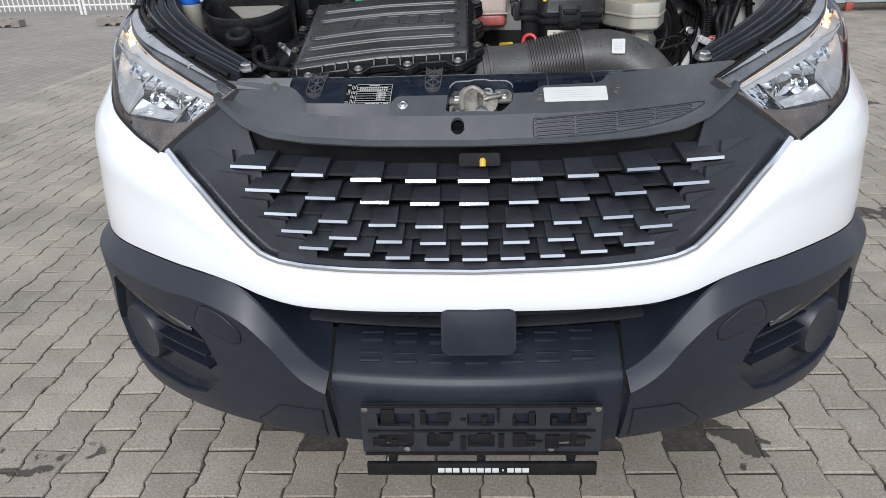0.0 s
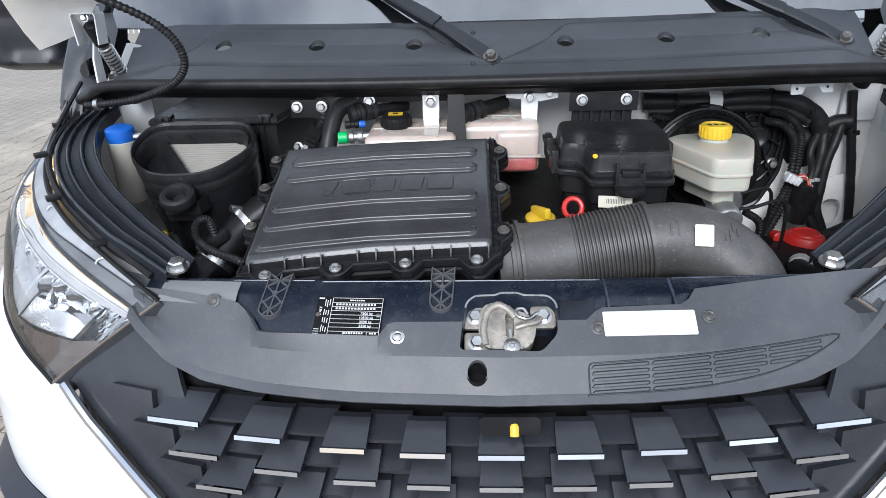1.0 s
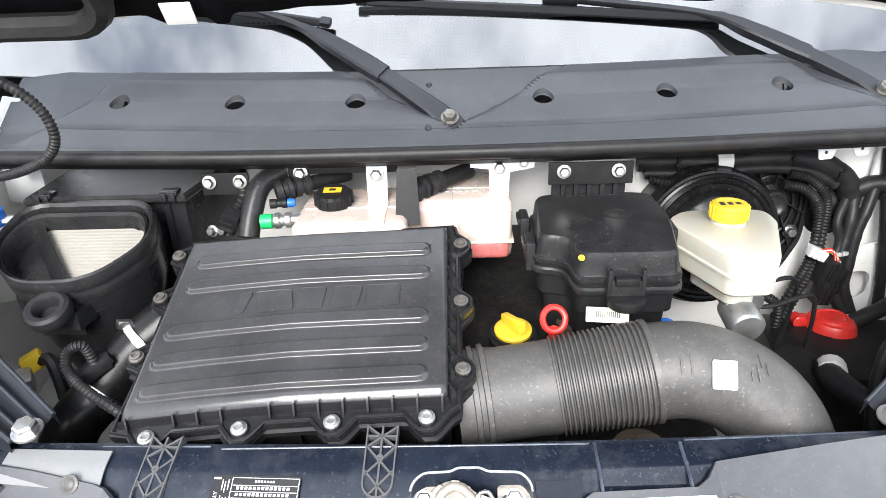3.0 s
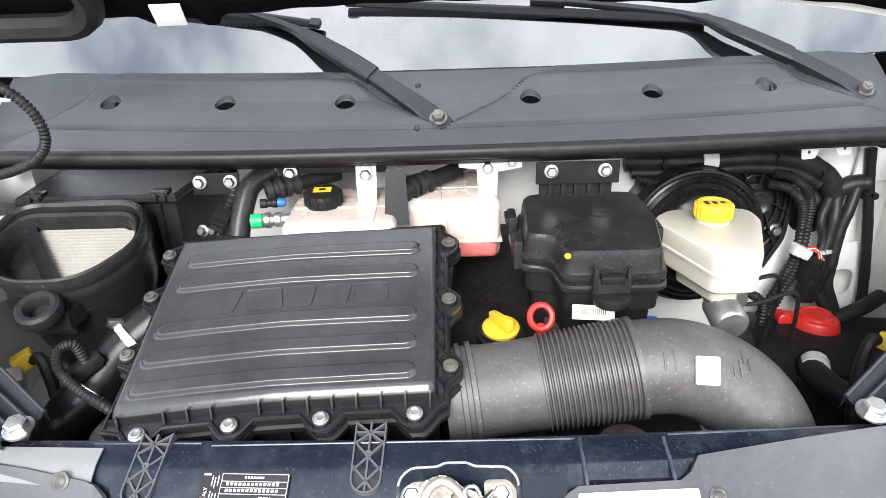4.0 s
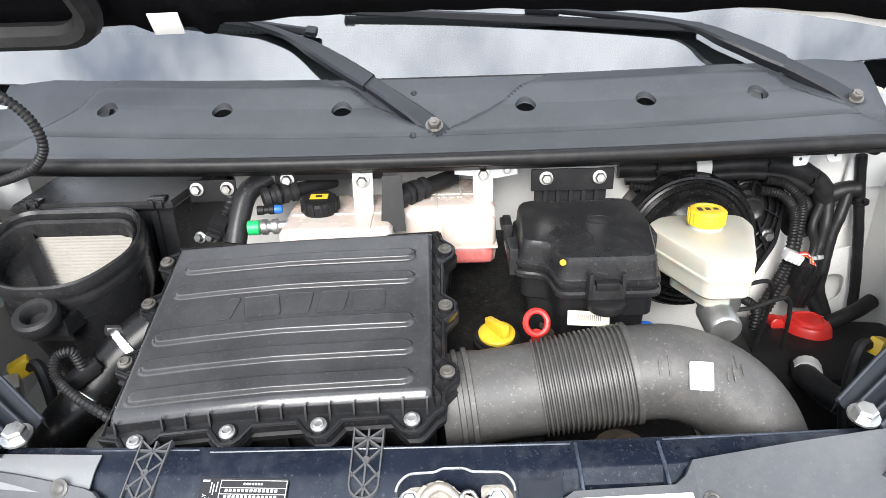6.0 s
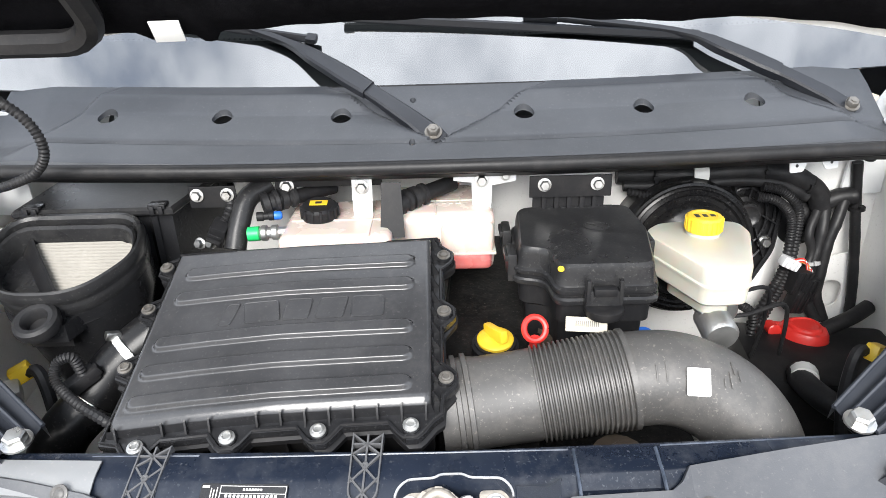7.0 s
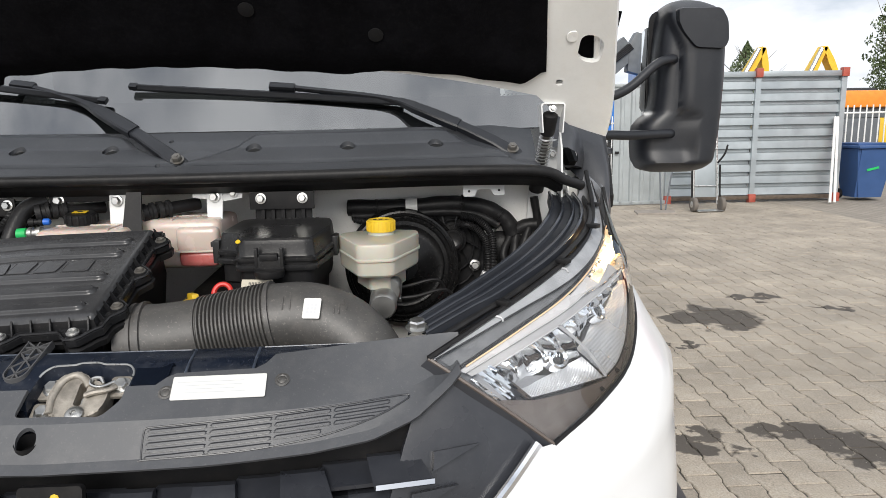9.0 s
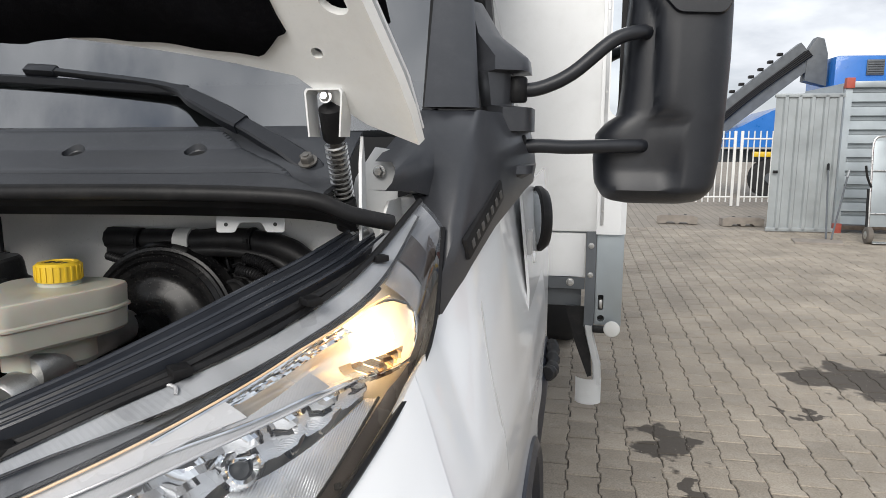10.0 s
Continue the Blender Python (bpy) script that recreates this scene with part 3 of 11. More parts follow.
# ---- the yard ----
def ground_sheet():
    m = material("far_setts", (0.30, 0.266, 0.224), 0.85, vary=0.12, scale=0.6, bump=0.4, bump_scale=40, dust=0.3, dust_color=(0.38, 0.355, 0.32))
    n, l = m.node_tree.nodes, m.node_tree.links
    b = n["Principled BSDF"]
    src = b.inputs["Base Color"].links[0].from_socket
    geo = n.new("ShaderNodeNewGeometry")
    mp = n.new("ShaderNodeMapping")
    mp.inputs["Rotation"].default_value = (0, 0, radians(90))
    l.new(geo.outputs["Position"], mp.inputs["Vector"])
    br = n.new("ShaderNodeTexBrick")
    br.offset = 0.5
    br.inputs["Color1"].default_value, br.inputs["Color2"].default_value = (1, 1, 1, 1), (0.86, 0.86, 0.86, 1)
    br.inputs["Mortar"].default_value = (0.55, 0.53, 0.50, 1)
    br.inputs["Scale"].default_value = 1.0
    br.inputs["Brick Width"].default_value, br.inputs["Row Height"].default_value = 0.206, 0.150
    br.inputs["Mortar Size"].default_value = 0.007
    l.new(mp.outputs["Vector"], br.inputs["Vector"])
    mix = n.new("ShaderNodeMix")
    mix.data_type, mix.blend_type = "RGBA", "MULTIPLY"
    mix.inputs[0].default_value = 1.0
    l.new(src, mix.inputs[6])
    l.new(br.outputs["Color"], mix.inputs[7])
    l.new(mix.outputs[2], b.inputs["Base Color"])
    bm = bmesh.new()
    xs = [-900, -200, -60, -20, -8, 0, 8, 20, 60, 200, 900]
    vs = [[bm.verts.new((x, y, -0.012)) for y in xs] for x in xs]
    for i in range(10):
        for j in range(10):
            bm.faces.new((vs[i][j], vs[i + 1][j], vs[i + 1][j + 1], vs[i][j + 1]))
    g = part("ground", bm, m, smooth=0)
    tagged(g, "grey-brown concrete sett paving of a truck yard", "ground", kind="structure")
    return g


ground = ground_sheet()

PW, PL, PZ = 0.150, 0.206, 0.0056
PX, PY = 0.015, 0.129


def waist(y):
    """How far a sett's flank stands out: wide ends, narrow middle."""
    return lerp_table(abs(y) / PL, [(0, -1), (0.20, -1), (0.30, 1), (0.5, 1)]) * PZ


def sett_mesh(rnd, gap=0.0029):
    """One interlocking sett about its centre, with a chipped arris."""
    ys = [PL * k for k in (-0.5, -0.30, -0.20, 0.20, 0.30, 0.5)]
    ys[0] += gap * 1.5
    ys[-1] -= gap * 1.5
    o = [(PW / 2 + waist(y) - gap, y) for y in ys] + [(-PW / 2 - waist(y) + gap, y) for y in reversed(ys)]
    k = len(o)
    o = [(x + rnd.gauss(0, 0.0012), y + rnd.gauss(0, 0.0012)) for x, y in o]
    inner = [(x - math.copysign(0.0045, x), y * 0.968) for x, y in o]
    verts = [(x, y, -0.02) for x, y in o] + [(x, y, -0.0036 + rnd.gauss(0, 0.0012)) for x, y in o] + [(x, y, 0.0) for x, y in inner]
    faces = [tuple(range(2 * k, 3 * k))]
    for i in range(k):
        j = (i + 1) % k
        faces += [(i, j, k + j, k + i), (k + i, k + j, 2 * k + j, 2 * k + i)]
    return verts, faces


def lay_setts():
    rnd = random.Random(5)
    shapes = [sett_mesh(rnd) for _ in range(8)]
    shared = []
    for v, f in shapes:
        me = bpy.data.meshes.new("sett")
        me.from_pydata(v, [], f)
        me.materials.append(M["paver"])
        shared.append(me)
    V, F = [], []
    count = 0
    for i in range(-34, 50):
        x = (i + 0.5) * PW + PX
        for j in range(2, 68):
            y = (j + (0.5 if i % 2 else 0.0)) * PL + PY
            if abs(x) < 0.8 and 2.3 < y < 8:
                continue
            z = rnd.gauss(0, 0.0013)
            tilt = (rnd.gauss(0, 0.006), rnd.gauss(0, 0.007))
            turn = rnd.gauss(0, 0.008)
            kind = rnd.randrange(8)
            near = (-1.75 < x < -0.9 and 1.9 < y < 3.6) or (abs(x) < 1.35 and 1.5 < y < 2.1) or (1.0 < x < 2.3 and 3.3 < y < 5.6)
            if near and count < 300:
                ob = new("sett", shared[kind])
                ob.matrix_basis = Matrix.Translation((x, y, z)) @ Euler((tilt[0], tilt[1], turn)).to_matrix().to_4x4()
                ob.parent = ground
                count += 1
                continue
            base = len(V)
            v, f = shapes[kind]
            V += [(x + a - b * turn, y + b + a * turn, z + c - a * tilt[1] + b * tilt[0]) for a, b, c in v]
            F += [tuple(base + q for q in face) for face in f]
    me = bpy.data.meshes.new("setts")
    me.from_pydata(V, [], F)
    me.materials.append(M["paver"])
    ob = new("setts", me)
    ob.parent = ground
    tagged(ob, kind="stuff")


def joint_chips():
    """Stone chips, sand crumbs and dead leaves that lie along the joints."""
    rnd = random.Random(21)
    V, F = [], []
    for k in range(15000):
        near = rnd.random() < 0.55
        x = rnd.uniform(-2.4, -0.75) if near and rnd.random() < 0.7 else rnd.uniform(0.75, 3.6)
        y = rnd.uniform(1.3, 3.4) if x < 0 else rnd.uniform(1.4, 6.5)
        if rnd.random() < 0.75:
            if rnd.random() < 0.5:
                i = round((x - PX) / PW)
                x = i * PW + PX + rnd.gauss(0, 0.009)
            else:
                y = round((y - PY) / (PL / 2)) * PL / 2 + PY + rnd.gauss(0, 0.008)
        if abs(x) < 0.75:
            continue
        r = rnd.uniform(0.0010, 0.0026) * (1.6 if rnd.random() < 0.06 else 1)
        a = rnd.uniform(0, 6.28)
        b = len(V)
        for q in range(4):
            t = a + q * 1.571 + rnd.uniform(-0.4, 0.4)
            V.append((x + r * math.cos(t) * rnd.uniform(0.7, 1.4), y + r * math.sin(t) * rnd.uniform(0.7, 1.4), 0.0))
        V.append((x + rnd.uniform(-0.3, 0.3) * r, y + rnd.uniform(-0.3, 0.3) * r, r * rnd.uniform(0.7, 1.3)))
        F += [(b, b + 1, b + 4), (b + 1, b + 2, b + 4), (b + 2, b + 3, b + 4), (b + 3, b, b + 4)]
    me = bpy.data.meshes.new("stone_chips")
    me.from_pydata(V, [], F)
    me.materials.append(M["chips"])
    ob = new("stone_chips", me)
    ob.parent = ground
    tagged(ob, kind="stuff")


def joint_bed():
    """The dark sand bed that shows in the joints between the setts."""
    bm = bmesh.new()
    sheet(bm, lambda a, b: (-5.05 + 12.5 * a, 0.60 + 12.95 * b, -0.0065), 12, 12)
    o = part("sand_bed", bm, "joint", ground, smooth=0)
    tagged(o, kind="stuff")


def barrier(x0, y0, x1, y1, height, label):
    """A white site barrier: bars between two rails, on end posts with feet."""
    t = thing("site_barrier", x0, y0, 0, label, "fence", group="white yard barriers")
    p, q = Vector((x0, y0, 0)), Vector((x1, y1, 0))
    n = max(1, round((q - p).length / 0.14))
    for i in range(n + 1):
        c = p.lerp(q, i / n)
        bm = bmesh.new()
        turned(bm, (c.x, c.y, 0.1), (0, 0, 1), [(0, 0.016), (height - 0.1, 0.016)], seg=6)
        part("bar", bm, "fence", t)
    for z in (0.22, height - 0.18):
        bm = bmesh.new()
        tube(bm, [(x0, y0, z), (x1, y1, z)], 0.022, seg=6, n=1)
        part("rail", bm, "fence", t)
    for c in (p, q):
        bm = bmesh.new()
        box(bm, (c.x, c.y, height / 2), (0.06, 0.06, height), 0.006)
        part("post", bm, "fence", t)
    return t


def fence_foot(x, y, rz=0):
    t = thing("fence_foot", x, y, 0, "brown-grey recycled block that weighs down a fence post", "fence foot", group="fence feet")
    bm = bmesh.new()
    a = pose(x, y, 0, 0, 0, rz)
    slab(bm, [(-0.36, 0), (-0.36, 0.13), (-0.27, 0.16), (0.27, 0.16), (0.36, 0.13), (0.36, 0), (0.2, 0), (0.17, 0.04), (0.05, 0.04), (0.03, 0), (-0.03, 0), (-0.05, 0.04), (-0.17, 0.04), (-0.2, 0)],
         0.24, a @ pose(0, 0.12, 0, 90, 0, 0))
    part("block", bm, "concrete", t)
    for sx in (-0.14, 0.14):
        bm = bmesh.new()
        turned(bm, a @ Vector((sx, 0, 0.155)), (0, 0, 1), [(0, 0.03), (0.012, 0.026), (0.013, 0.018)], seg=10)
        part("socket", bm, "dark", t)
    return t


def container():
    c = thing("storage_container", 7.05, 14.1, 0, "grey galvanised folding storage container with red corner blocks", "container")
    y0, y1, h = 14.12, 16.4, 2.5
    for x0, x1 in ((5.42, 7.0), (7.1, 8.68)):
        bm = bmesh.new()
        n = 10
        prof = []
        for i in range(n):
            z = 0.14 + (h - 0.24) * i / n
            s = (h - 0.24) / n
            prof += [(0.0, z), (0.022, z + s * 0.60), (0.080, z + s * 0.70), (0.080, z + s * 0.90), (0.0, z + s * 0.999)]
        rings(bm, [[(x, y0 + d, z) for d, z in prof] for x in (x0, x1)], close=False)
        part("side_panel", bm, "galv", c, "sheet pressed with level ribs", smooth=20)
        bm = bmesh.new()
        box(bm, ((x0 + x1) / 2, y0, 0.085), (x1 - x0, 0.05, 0.07), 0.006)
        part("bottom_rail", bm, "rust", c)
        bm = bmesh.new()
        box(bm, ((x0 + x1) / 2, y0, h - 0.05), (x1 - x0, 0.06, 0.1), 0.006)
        part("top_rail", bm, "galv", c)
    for x in (5.37, 7.05, 8.73):
        bm = bmesh.new()
        slab(bm, [(-0.05, -0.03), (0.05, -0.03), (0.05, 0.05), (-0.05, 0.05)], h - 0.2, pose(x, y0, 0.1), 0.004)
        part("post", bm, "galv", c)
        for z in (0.07, h - 0.03):
            bm = bmesh.new()
            box(bm, (x, y0 - 0.015, z), (0.13, 0.12, 0.17), 0.012)
            part("corner_block", bm, M["container_red"], c, "red painted corner casting")
    bm = bmesh.new()
    box(bm, (7.05, (y0 + y1) / 2 + 0.1, h - 0.03), (3.3, y1 - y0, 0.05), 0.004)
    part("roof", bm, "galv", c)
    for x in (5.33, 8.77):
        bm = bmesh.new()
        box(bm, (x, (y0 + y1) / 2 + 0.1, h / 2), (0.04, y1 - y0, h - 0.1), 0.004)
        part("end_wall", bm, "galv", c)
    # the open leaf, ribbed upright
    door = bmesh.new()
    n = 5
    prof = []
    for i in range(n):
        s = 1.04 / n
        prof += [(i * s, 0), (i * s + s * 0.55, 0), (i * s + s * 0.65, -0.035), (i * s + s * 0.9, -0.035)]
    prof.append((1.04, 0))
    a = pose(4.22, 13.92, 0, 0, 0, 4)
    rings(door, [[a @ Vector((u, d, z)) for u, d in prof] for z in (0.03, 2.28)], close=False)
    part("door_leaf", door, "galv_door", c, "pale door leaf, ribbed upright and standing open", smooth=20)
    for z in (0.05, 2.27):
        bm = bmesh.new()
        box(bm, a @ Vector((0.52, -0.01, z)), (1.08, 0.05, 0.06), 0.005, pose(0, 0, 0, 0, 0, 4))
        part("door_rail", bm, "galv_door", c)
    bm = bmesh.new()
    box(bm, a @ Vector((0.62, -0.045, 1.86)), (0.08, 0.004, 0.06), 0, pose(0, 12, 0, 0, 8, 4))
    part("sticker", bm, "red", c)
    bm = bmesh.new()
    box(bm, a @ Vector((0.06, -0.05, 1.02)), (0.07, 0.04, 0.05), 0.008)
    part("latch", bm, "dark", c)
    return c


def hand_truck():
    t = thing("hand_truck", 5.62, 12.85, 0, "steel sack truck with two air tyres leaning upright", "hand truck")
    a = pose(5.62, 12.88, 0, -7, 0, 0)
    w = 0.21
    for s in (-1, 1):
        bm = bmesh.new()
        tube(bm, [a @ Vector(p) for p in ((s * w, 0, 0.12), (s * w, 0, 0.6), (s * w * 0.98, 0, 1.2), (s * w * 0.95, 0, 1.50), (s * w * 0.7, 0, 1.6), (0, 0, 1.62))], 0.016, seg=8)
        part("upright", bm, "steel", t)
        bm = bmesh.new()
        tube(bm, [a @ Vector(p) for p in ((s * w, -0.02, 0.85), (s * 0.30, -0.10, 1.0), (s * 0.34, -0.14, 1.16))], 0.017, seg=8)
        part("grip", bm, "rubber", t)
        bm = bmesh.new()
        tube(bm, [a @ Vector(p) for p in ((s * 0.25, -0.02, 0.18), (s * 0.25, -0.02, 0.5), (s * 0.25, -0.03, 0.82))], 0.018, seg=8)
        part("skid", bm, "dark", t)
        wheel = bmesh.new()
        turned(wheel, (5.62 + s * 0.25, 12.80, 0.13), (s, 0, 0), [(-0.04, 0.07), (-0.045, 0.10), (-0.03, 0.128), (0.03, 0.128), (0.045, 0.10), (0.04, 0.07)], seg=24)
        wh = part("wheel", wheel, "tyre_dust", t)
        bm = bmesh.new()
        turned(bm, (5.62 + s * 0.25, 12.80, 0.13), (s, 0, 0), [(-0.03, 0.068), (-0.02, 0.072), (0.02, 0.072), (0.042, 0.06), (0.05, 0.02)], seg=16)
        part("rim", bm, "steel", wh)
    bm = bmesh.new()
    box(bm, a @ Vector((0, 0.02, 0.9)), (2 * w, 0.006, 1.3), 0.002, pose(0, 0, 0, -7))
    part("back_plate", bm, "galv", t)
    bm = bmesh.new()
    box(bm, (5.62, 12.76, 0.025), (0.46, 0.2, 0.012), 0.003)
    part("toe_plate", bm, "steel", t)
    for z in (0.45, 1.1):
        bm = bmesh.new()
        tube(bm, [a @ Vector((-w, -0.01, z)), a @ Vector((w, -0.01, z))], 0.013, seg=8, n=1)
        part("crossbar", bm, "steel", t)


def yard_tools():
    for k, (p, q) in enumerate((((4.86, 13.0, 0.03), (5.12, 13.98, 1.14)), ((4.92, 12.95, 0.03), (5.36, 13.75, 1.04)))):
        t = thing("leaning_pole", *p, "dark steel pole leaning on the container", "pole", group="leaning poles")
        bm = bmesh.new()
        tube(bm, [p, q], 0.014, seg=8, n=1)
        part("shaft", bm, "crane", t)
        bm = bmesh.new()
        d = (Vector(q) - Vector(p)).normalized()
        tube(bm, [Vector(q) - d * 0.12, Vector(q) + d * 0.02], 0.02, seg=8, n=1)
        part("handle", bm, "steel" if k else "dark", t)
    t = thing("rubber_mat", 4.66, 12.78, 0, "grey worn rubber mat flat on the setts", "mat")
    bm = bmesh.new()
    slab(bm, [(-0.36, -0.2), (0.3, -0.24), (0.4, 0.14), (0.1, 0.22), (-0.3, 0.2)], 0.03, pose(4.66, 12.78, 0.0), 0.008)
    part("pad", bm, "concrete", t)
    t = thing("white_pole", 8.45, 13.9, 0, "white painted tube leaning on the container", "pole", group="leaning poles")
    for k in (0, 1):
        bm = bmesh.new()
        tube(bm, [(8.30 + 0.09 * k, 13.55, 0.02), (8.58 + 0.05 * k, 14.05, 1.62)], 0.025, seg=8, n=1)
        part("tube", bm, "fence", t)


def waste_bin():
    t = thing("waste_bin", 9.32, 14.2, 0, "dark blue wheeled waste bin with a hinged lid", "bin")
    a = pose(9.32, 14.2, 0)
    bm = bmesh.new()
    rings(bm, [[a @ Vector((sx * w, sy * d, z)) for sx, sy in ((-1, -1), (1, -1), (1, 1), (-1, 1))] for z, w, d in ((0.06, 0.27, 0.27), (0.5, 0.30, 0.31), (1.0, 0.33, 0.35))])
    bmesh.ops.bevel(bm, geom=[e for e in bm.edges if abs(e.verts[0].co.z - e.verts[1].co.z) > 0.2], offset=0.05, segments=3, affect="EDGES")
    part("body", bm, "bin_blue", t)
    bm = bmesh.new()
    box(bm, (9.32, 14.19, 1.04), (0.72, 0.78, 0.06), 0.02)
    box(bm, (9.32, 14.24, 1.09), (0.6, 0.6, 0.05), 0.02)
    part("lid", bm, "bin_blue", t)
    bm = bmesh.new()
    tube(bm, [(9.02, 14.62, 1.0), (9.62, 14.62, 1.0)], 0.02, seg=8, n=1)
    part("handle", bm, "bin_blue", t)
    for s in (-1, 1):
        bm = bmesh.new()
        turned(bm, (9.32 + s * 0.3, 14.45, 0.1), (1, 0, 0), [(-0.03, 0.1), (0.03, 0.1)], seg=16)
        part("wheel", bm, "rubber", t)
    bm = bmesh.new()
    box(bm, (9.30, 13.868, 0.62), (0.24, 0.004, 0.045), 0, pose(0, 0, 0, -4, -12, 0))
    part("sticker", bm, "green", t)


def digger(x, y, boom, label):
    """The raised boom of an excavator behind the container, with its cab and tracks."""
    t = thing("excavator", x, y, 0, label, "excavator", group="excavators behind the container")
    bm = bmesh.new()
    box(bm, (x + 1.5, y, 1.25), (2.6, 2.2, 0.9), 0.1)
    part("body", bm, "digger", t)
    bm = bmesh.new()
    box(bm, (x + 0.9, y - 0.5, 1.9), (1.1, 0.9, 1.3), 0.1)
    part("cab", bm, "cab_dark", t)
    for s in (-1, 1):
        bm = bmesh.new()
        slab(bm, rounded(3.0, 0.7, 0.34), 0.45, pose(x + 1.4, y + s * 0.9 + 0.2, 0.36, 90, 0, 0))
        part("track", bm, "tyre", t)
    for k, (p, q, w) in enumerate(zip(boom, boom[1:], (0.22, 0.18, 0.14))):
        p, q = Vector((x, y, 0)) + Vector(p), Vector((x, y, 0)) + Vector(q)
        bm = bmesh.new()
        d = (q - p).normalized()
        u = Vector((0, 1, 0))
        v = d.cross(u).normalized()
        rings(bm, [[c + u * a * 0.18 + v * b * wd for a, b in ((-1, -1), (1, -1), (1, 1), (-1, 1))] for c, wd in ((p, w * 0.35), (p.lerp(q, 0.35), w * 0.6), (q, w * 0.32))])
        part("boom" if k == 0 else "arm", bm, "digger", t, smooth=20)
    bm = bmesh.new()
    p, q = Vector((x, y - 0.25, 0)) + Vector(boom[0]), Vector((x, y - 0.25, 0)) + Vector(boom[1])
    tube(bm, [p.lerp(q, 0.2) + Vector((0, 0, 0.3)), p.lerp(q, 0.75) + Vector((0, 0, 0.32))], 0.07, seg=8, n=1)
    part("ram", bm, "steel", t)


def crane_truck():
    t = thing("crane_truck", 7.5, 22.5, 0, "blue truck with a dark folding loader crane and yellow chassis", "truck")
    bm = bmesh.new()
    box(bm, (8.35, 22.9, 2.45), (1.55, 2.4, 2.6), 0.15)
    body = part("cab", bm, "truck_blue", t)
    bm = bmesh.new()
    box(bm, (8.55, 21.68, 3.42), (0.42, 0.04, 0.4), 0.05)
    for i in range(6):
        box(bm, (8.55, 21.65, 3.27 + i * 0.06), (0.38, 0.03, 0.03), 0.004)
    part("air_grille", bm, "crane", body)
    bm = bmesh.new()
    slab(bm, [(-2.2, 0), (2.2, 0), (2.2, 1.35), (1.6, 1.55), (0.4, 1.35), (-1.1, 0.95), (-2.2, 0.35)], 2.2, pose(7.1, 23.4, 1.35, 90, 0, 0))
    part("side_body", bm, "truck_blue", t, smooth=20)
    bm = bmesh.new()
    box(bm, (7.6, 22.5, 1.1), (7.0, 1.0, 0.35), 0.05)
    part("chassis", bm, "crane", t)
    bm = bmesh.new()
    box(bm, (6.3, 21.25, 1.16), (1.4, 0.1, 0.14), 0.03)
    part("side_guard", bm, "yellow", t)
    for x in (6.1, 7.4, 10.6):
        bm = bmesh.new()
        turned(bm, (x, 21.4, 0.52), (0, -1, 0), [(-0.15, 0.3), (-0.15, 0.5), (-0.12, 0.53), (0.12, 0.53), (0.15, 0.5), (0.15, 0.3)], seg=24)
        wheel = part("wheel", bm, "tyre", t)
        bm = bmesh.new()
        turned(bm, (x, 21.4, 0.52), (0, -1, 0), [(-0.1, 0.3), (0.1, 0.3), (0.13, 0.16), (0.2, 0.14), (0.2, 0.02)], seg=16)
        part("rim", bm, "crane", wheel)
    p, q = Vector((4.55, 22.2, 1.55)), Vector((7.15, 22.2, 3.72))
    d = (q - p).normalized()
    v = Vector((-d.z, 0, d.x))
    for off, w, mat in ((0.0, 0.16, "crane"), (0.42, 0.12, "crane"), (0.22, 0.06, "dark")):
        bm = bmesh.new()
        rings(bm, [[c + v * (off + b * w) + Vector((0, a * 0.18, 0)) for a, b in ((-1, -1), (1, -1), (1, 1), (-1, 1))] for c in (p, q)])
        part("boom_section", bm, mat, t, smooth=20)
    bm = bmesh.new()
    slab(bm, [(-0.30, -0.6), (0.26, -0.75), (0.24, 0.1), (0.12, 0.50), (-0.05, 0.55), (-0.25, 0.2)], 0.4, pose(7.25, 22.4, 3.72, 90, 0, 0), 0.02)
    part("boom_head", bm, "crane", t, smooth=20)
    for i in range(9):
        c = p.lerp(q, 0.12 + i * 0.09) + v * 0.62
        bm = bmesh.new()
        box(bm, c, (0.13, 0.2, 0.08), 0.02)
        part("valve_block", bm, "dark", t)
    for k in range(4):
        bm = bmesh.new()
        tube(bm, [p + v * (0.1 + 0.05 * k) + Vector((0, -0.22, 0)), p.lerp(q, 0.5) + v * (0.24 + 0.04 * k) + Vector((0, -0.26, -0.08)), q + v * (0.1 + 0.05 * k) + Vector((0, -0.22, 0))], 0.035, seg=6, n=8)
        part("hose", bm, "dark", t)


def lamp_post(x, y, h):
    t = thing("lamp_post", x, y, 0, "tall thin grey floodlight mast far off in the yard", "lamp post")
    bm = bmesh.new()
    turned(bm, (x, y, 0), (0, 0, 1), [(0, 0.12), (h * 0.5, 0.09), (h, 0.06)], seg=8)
    part("mast", bm, "galv", t)
    bm = bmesh.new()
    box(bm, (x, y, h + 0.02), (1.3, 0.08, 0.08), 0.01)
    part("crossarm", bm, "galv", t)
    for s in (-1, 1):
        bm = bmesh.new()
        box(bm, (x + s * 0.5, y - 0.1, h + 0.12), (0.4, 0.3, 0.14), 0.03)
        part("floodlight", bm, "galv", t)
    bm = bmesh.new()
    turned(bm, (x, y, h * 0.62), (0, 0, 1), [(0, 0.1), (0.05, 0.22), (0.3, 0.22), (0.35, 0.1)], seg=8)
    part("collar", bm, "galv", t)


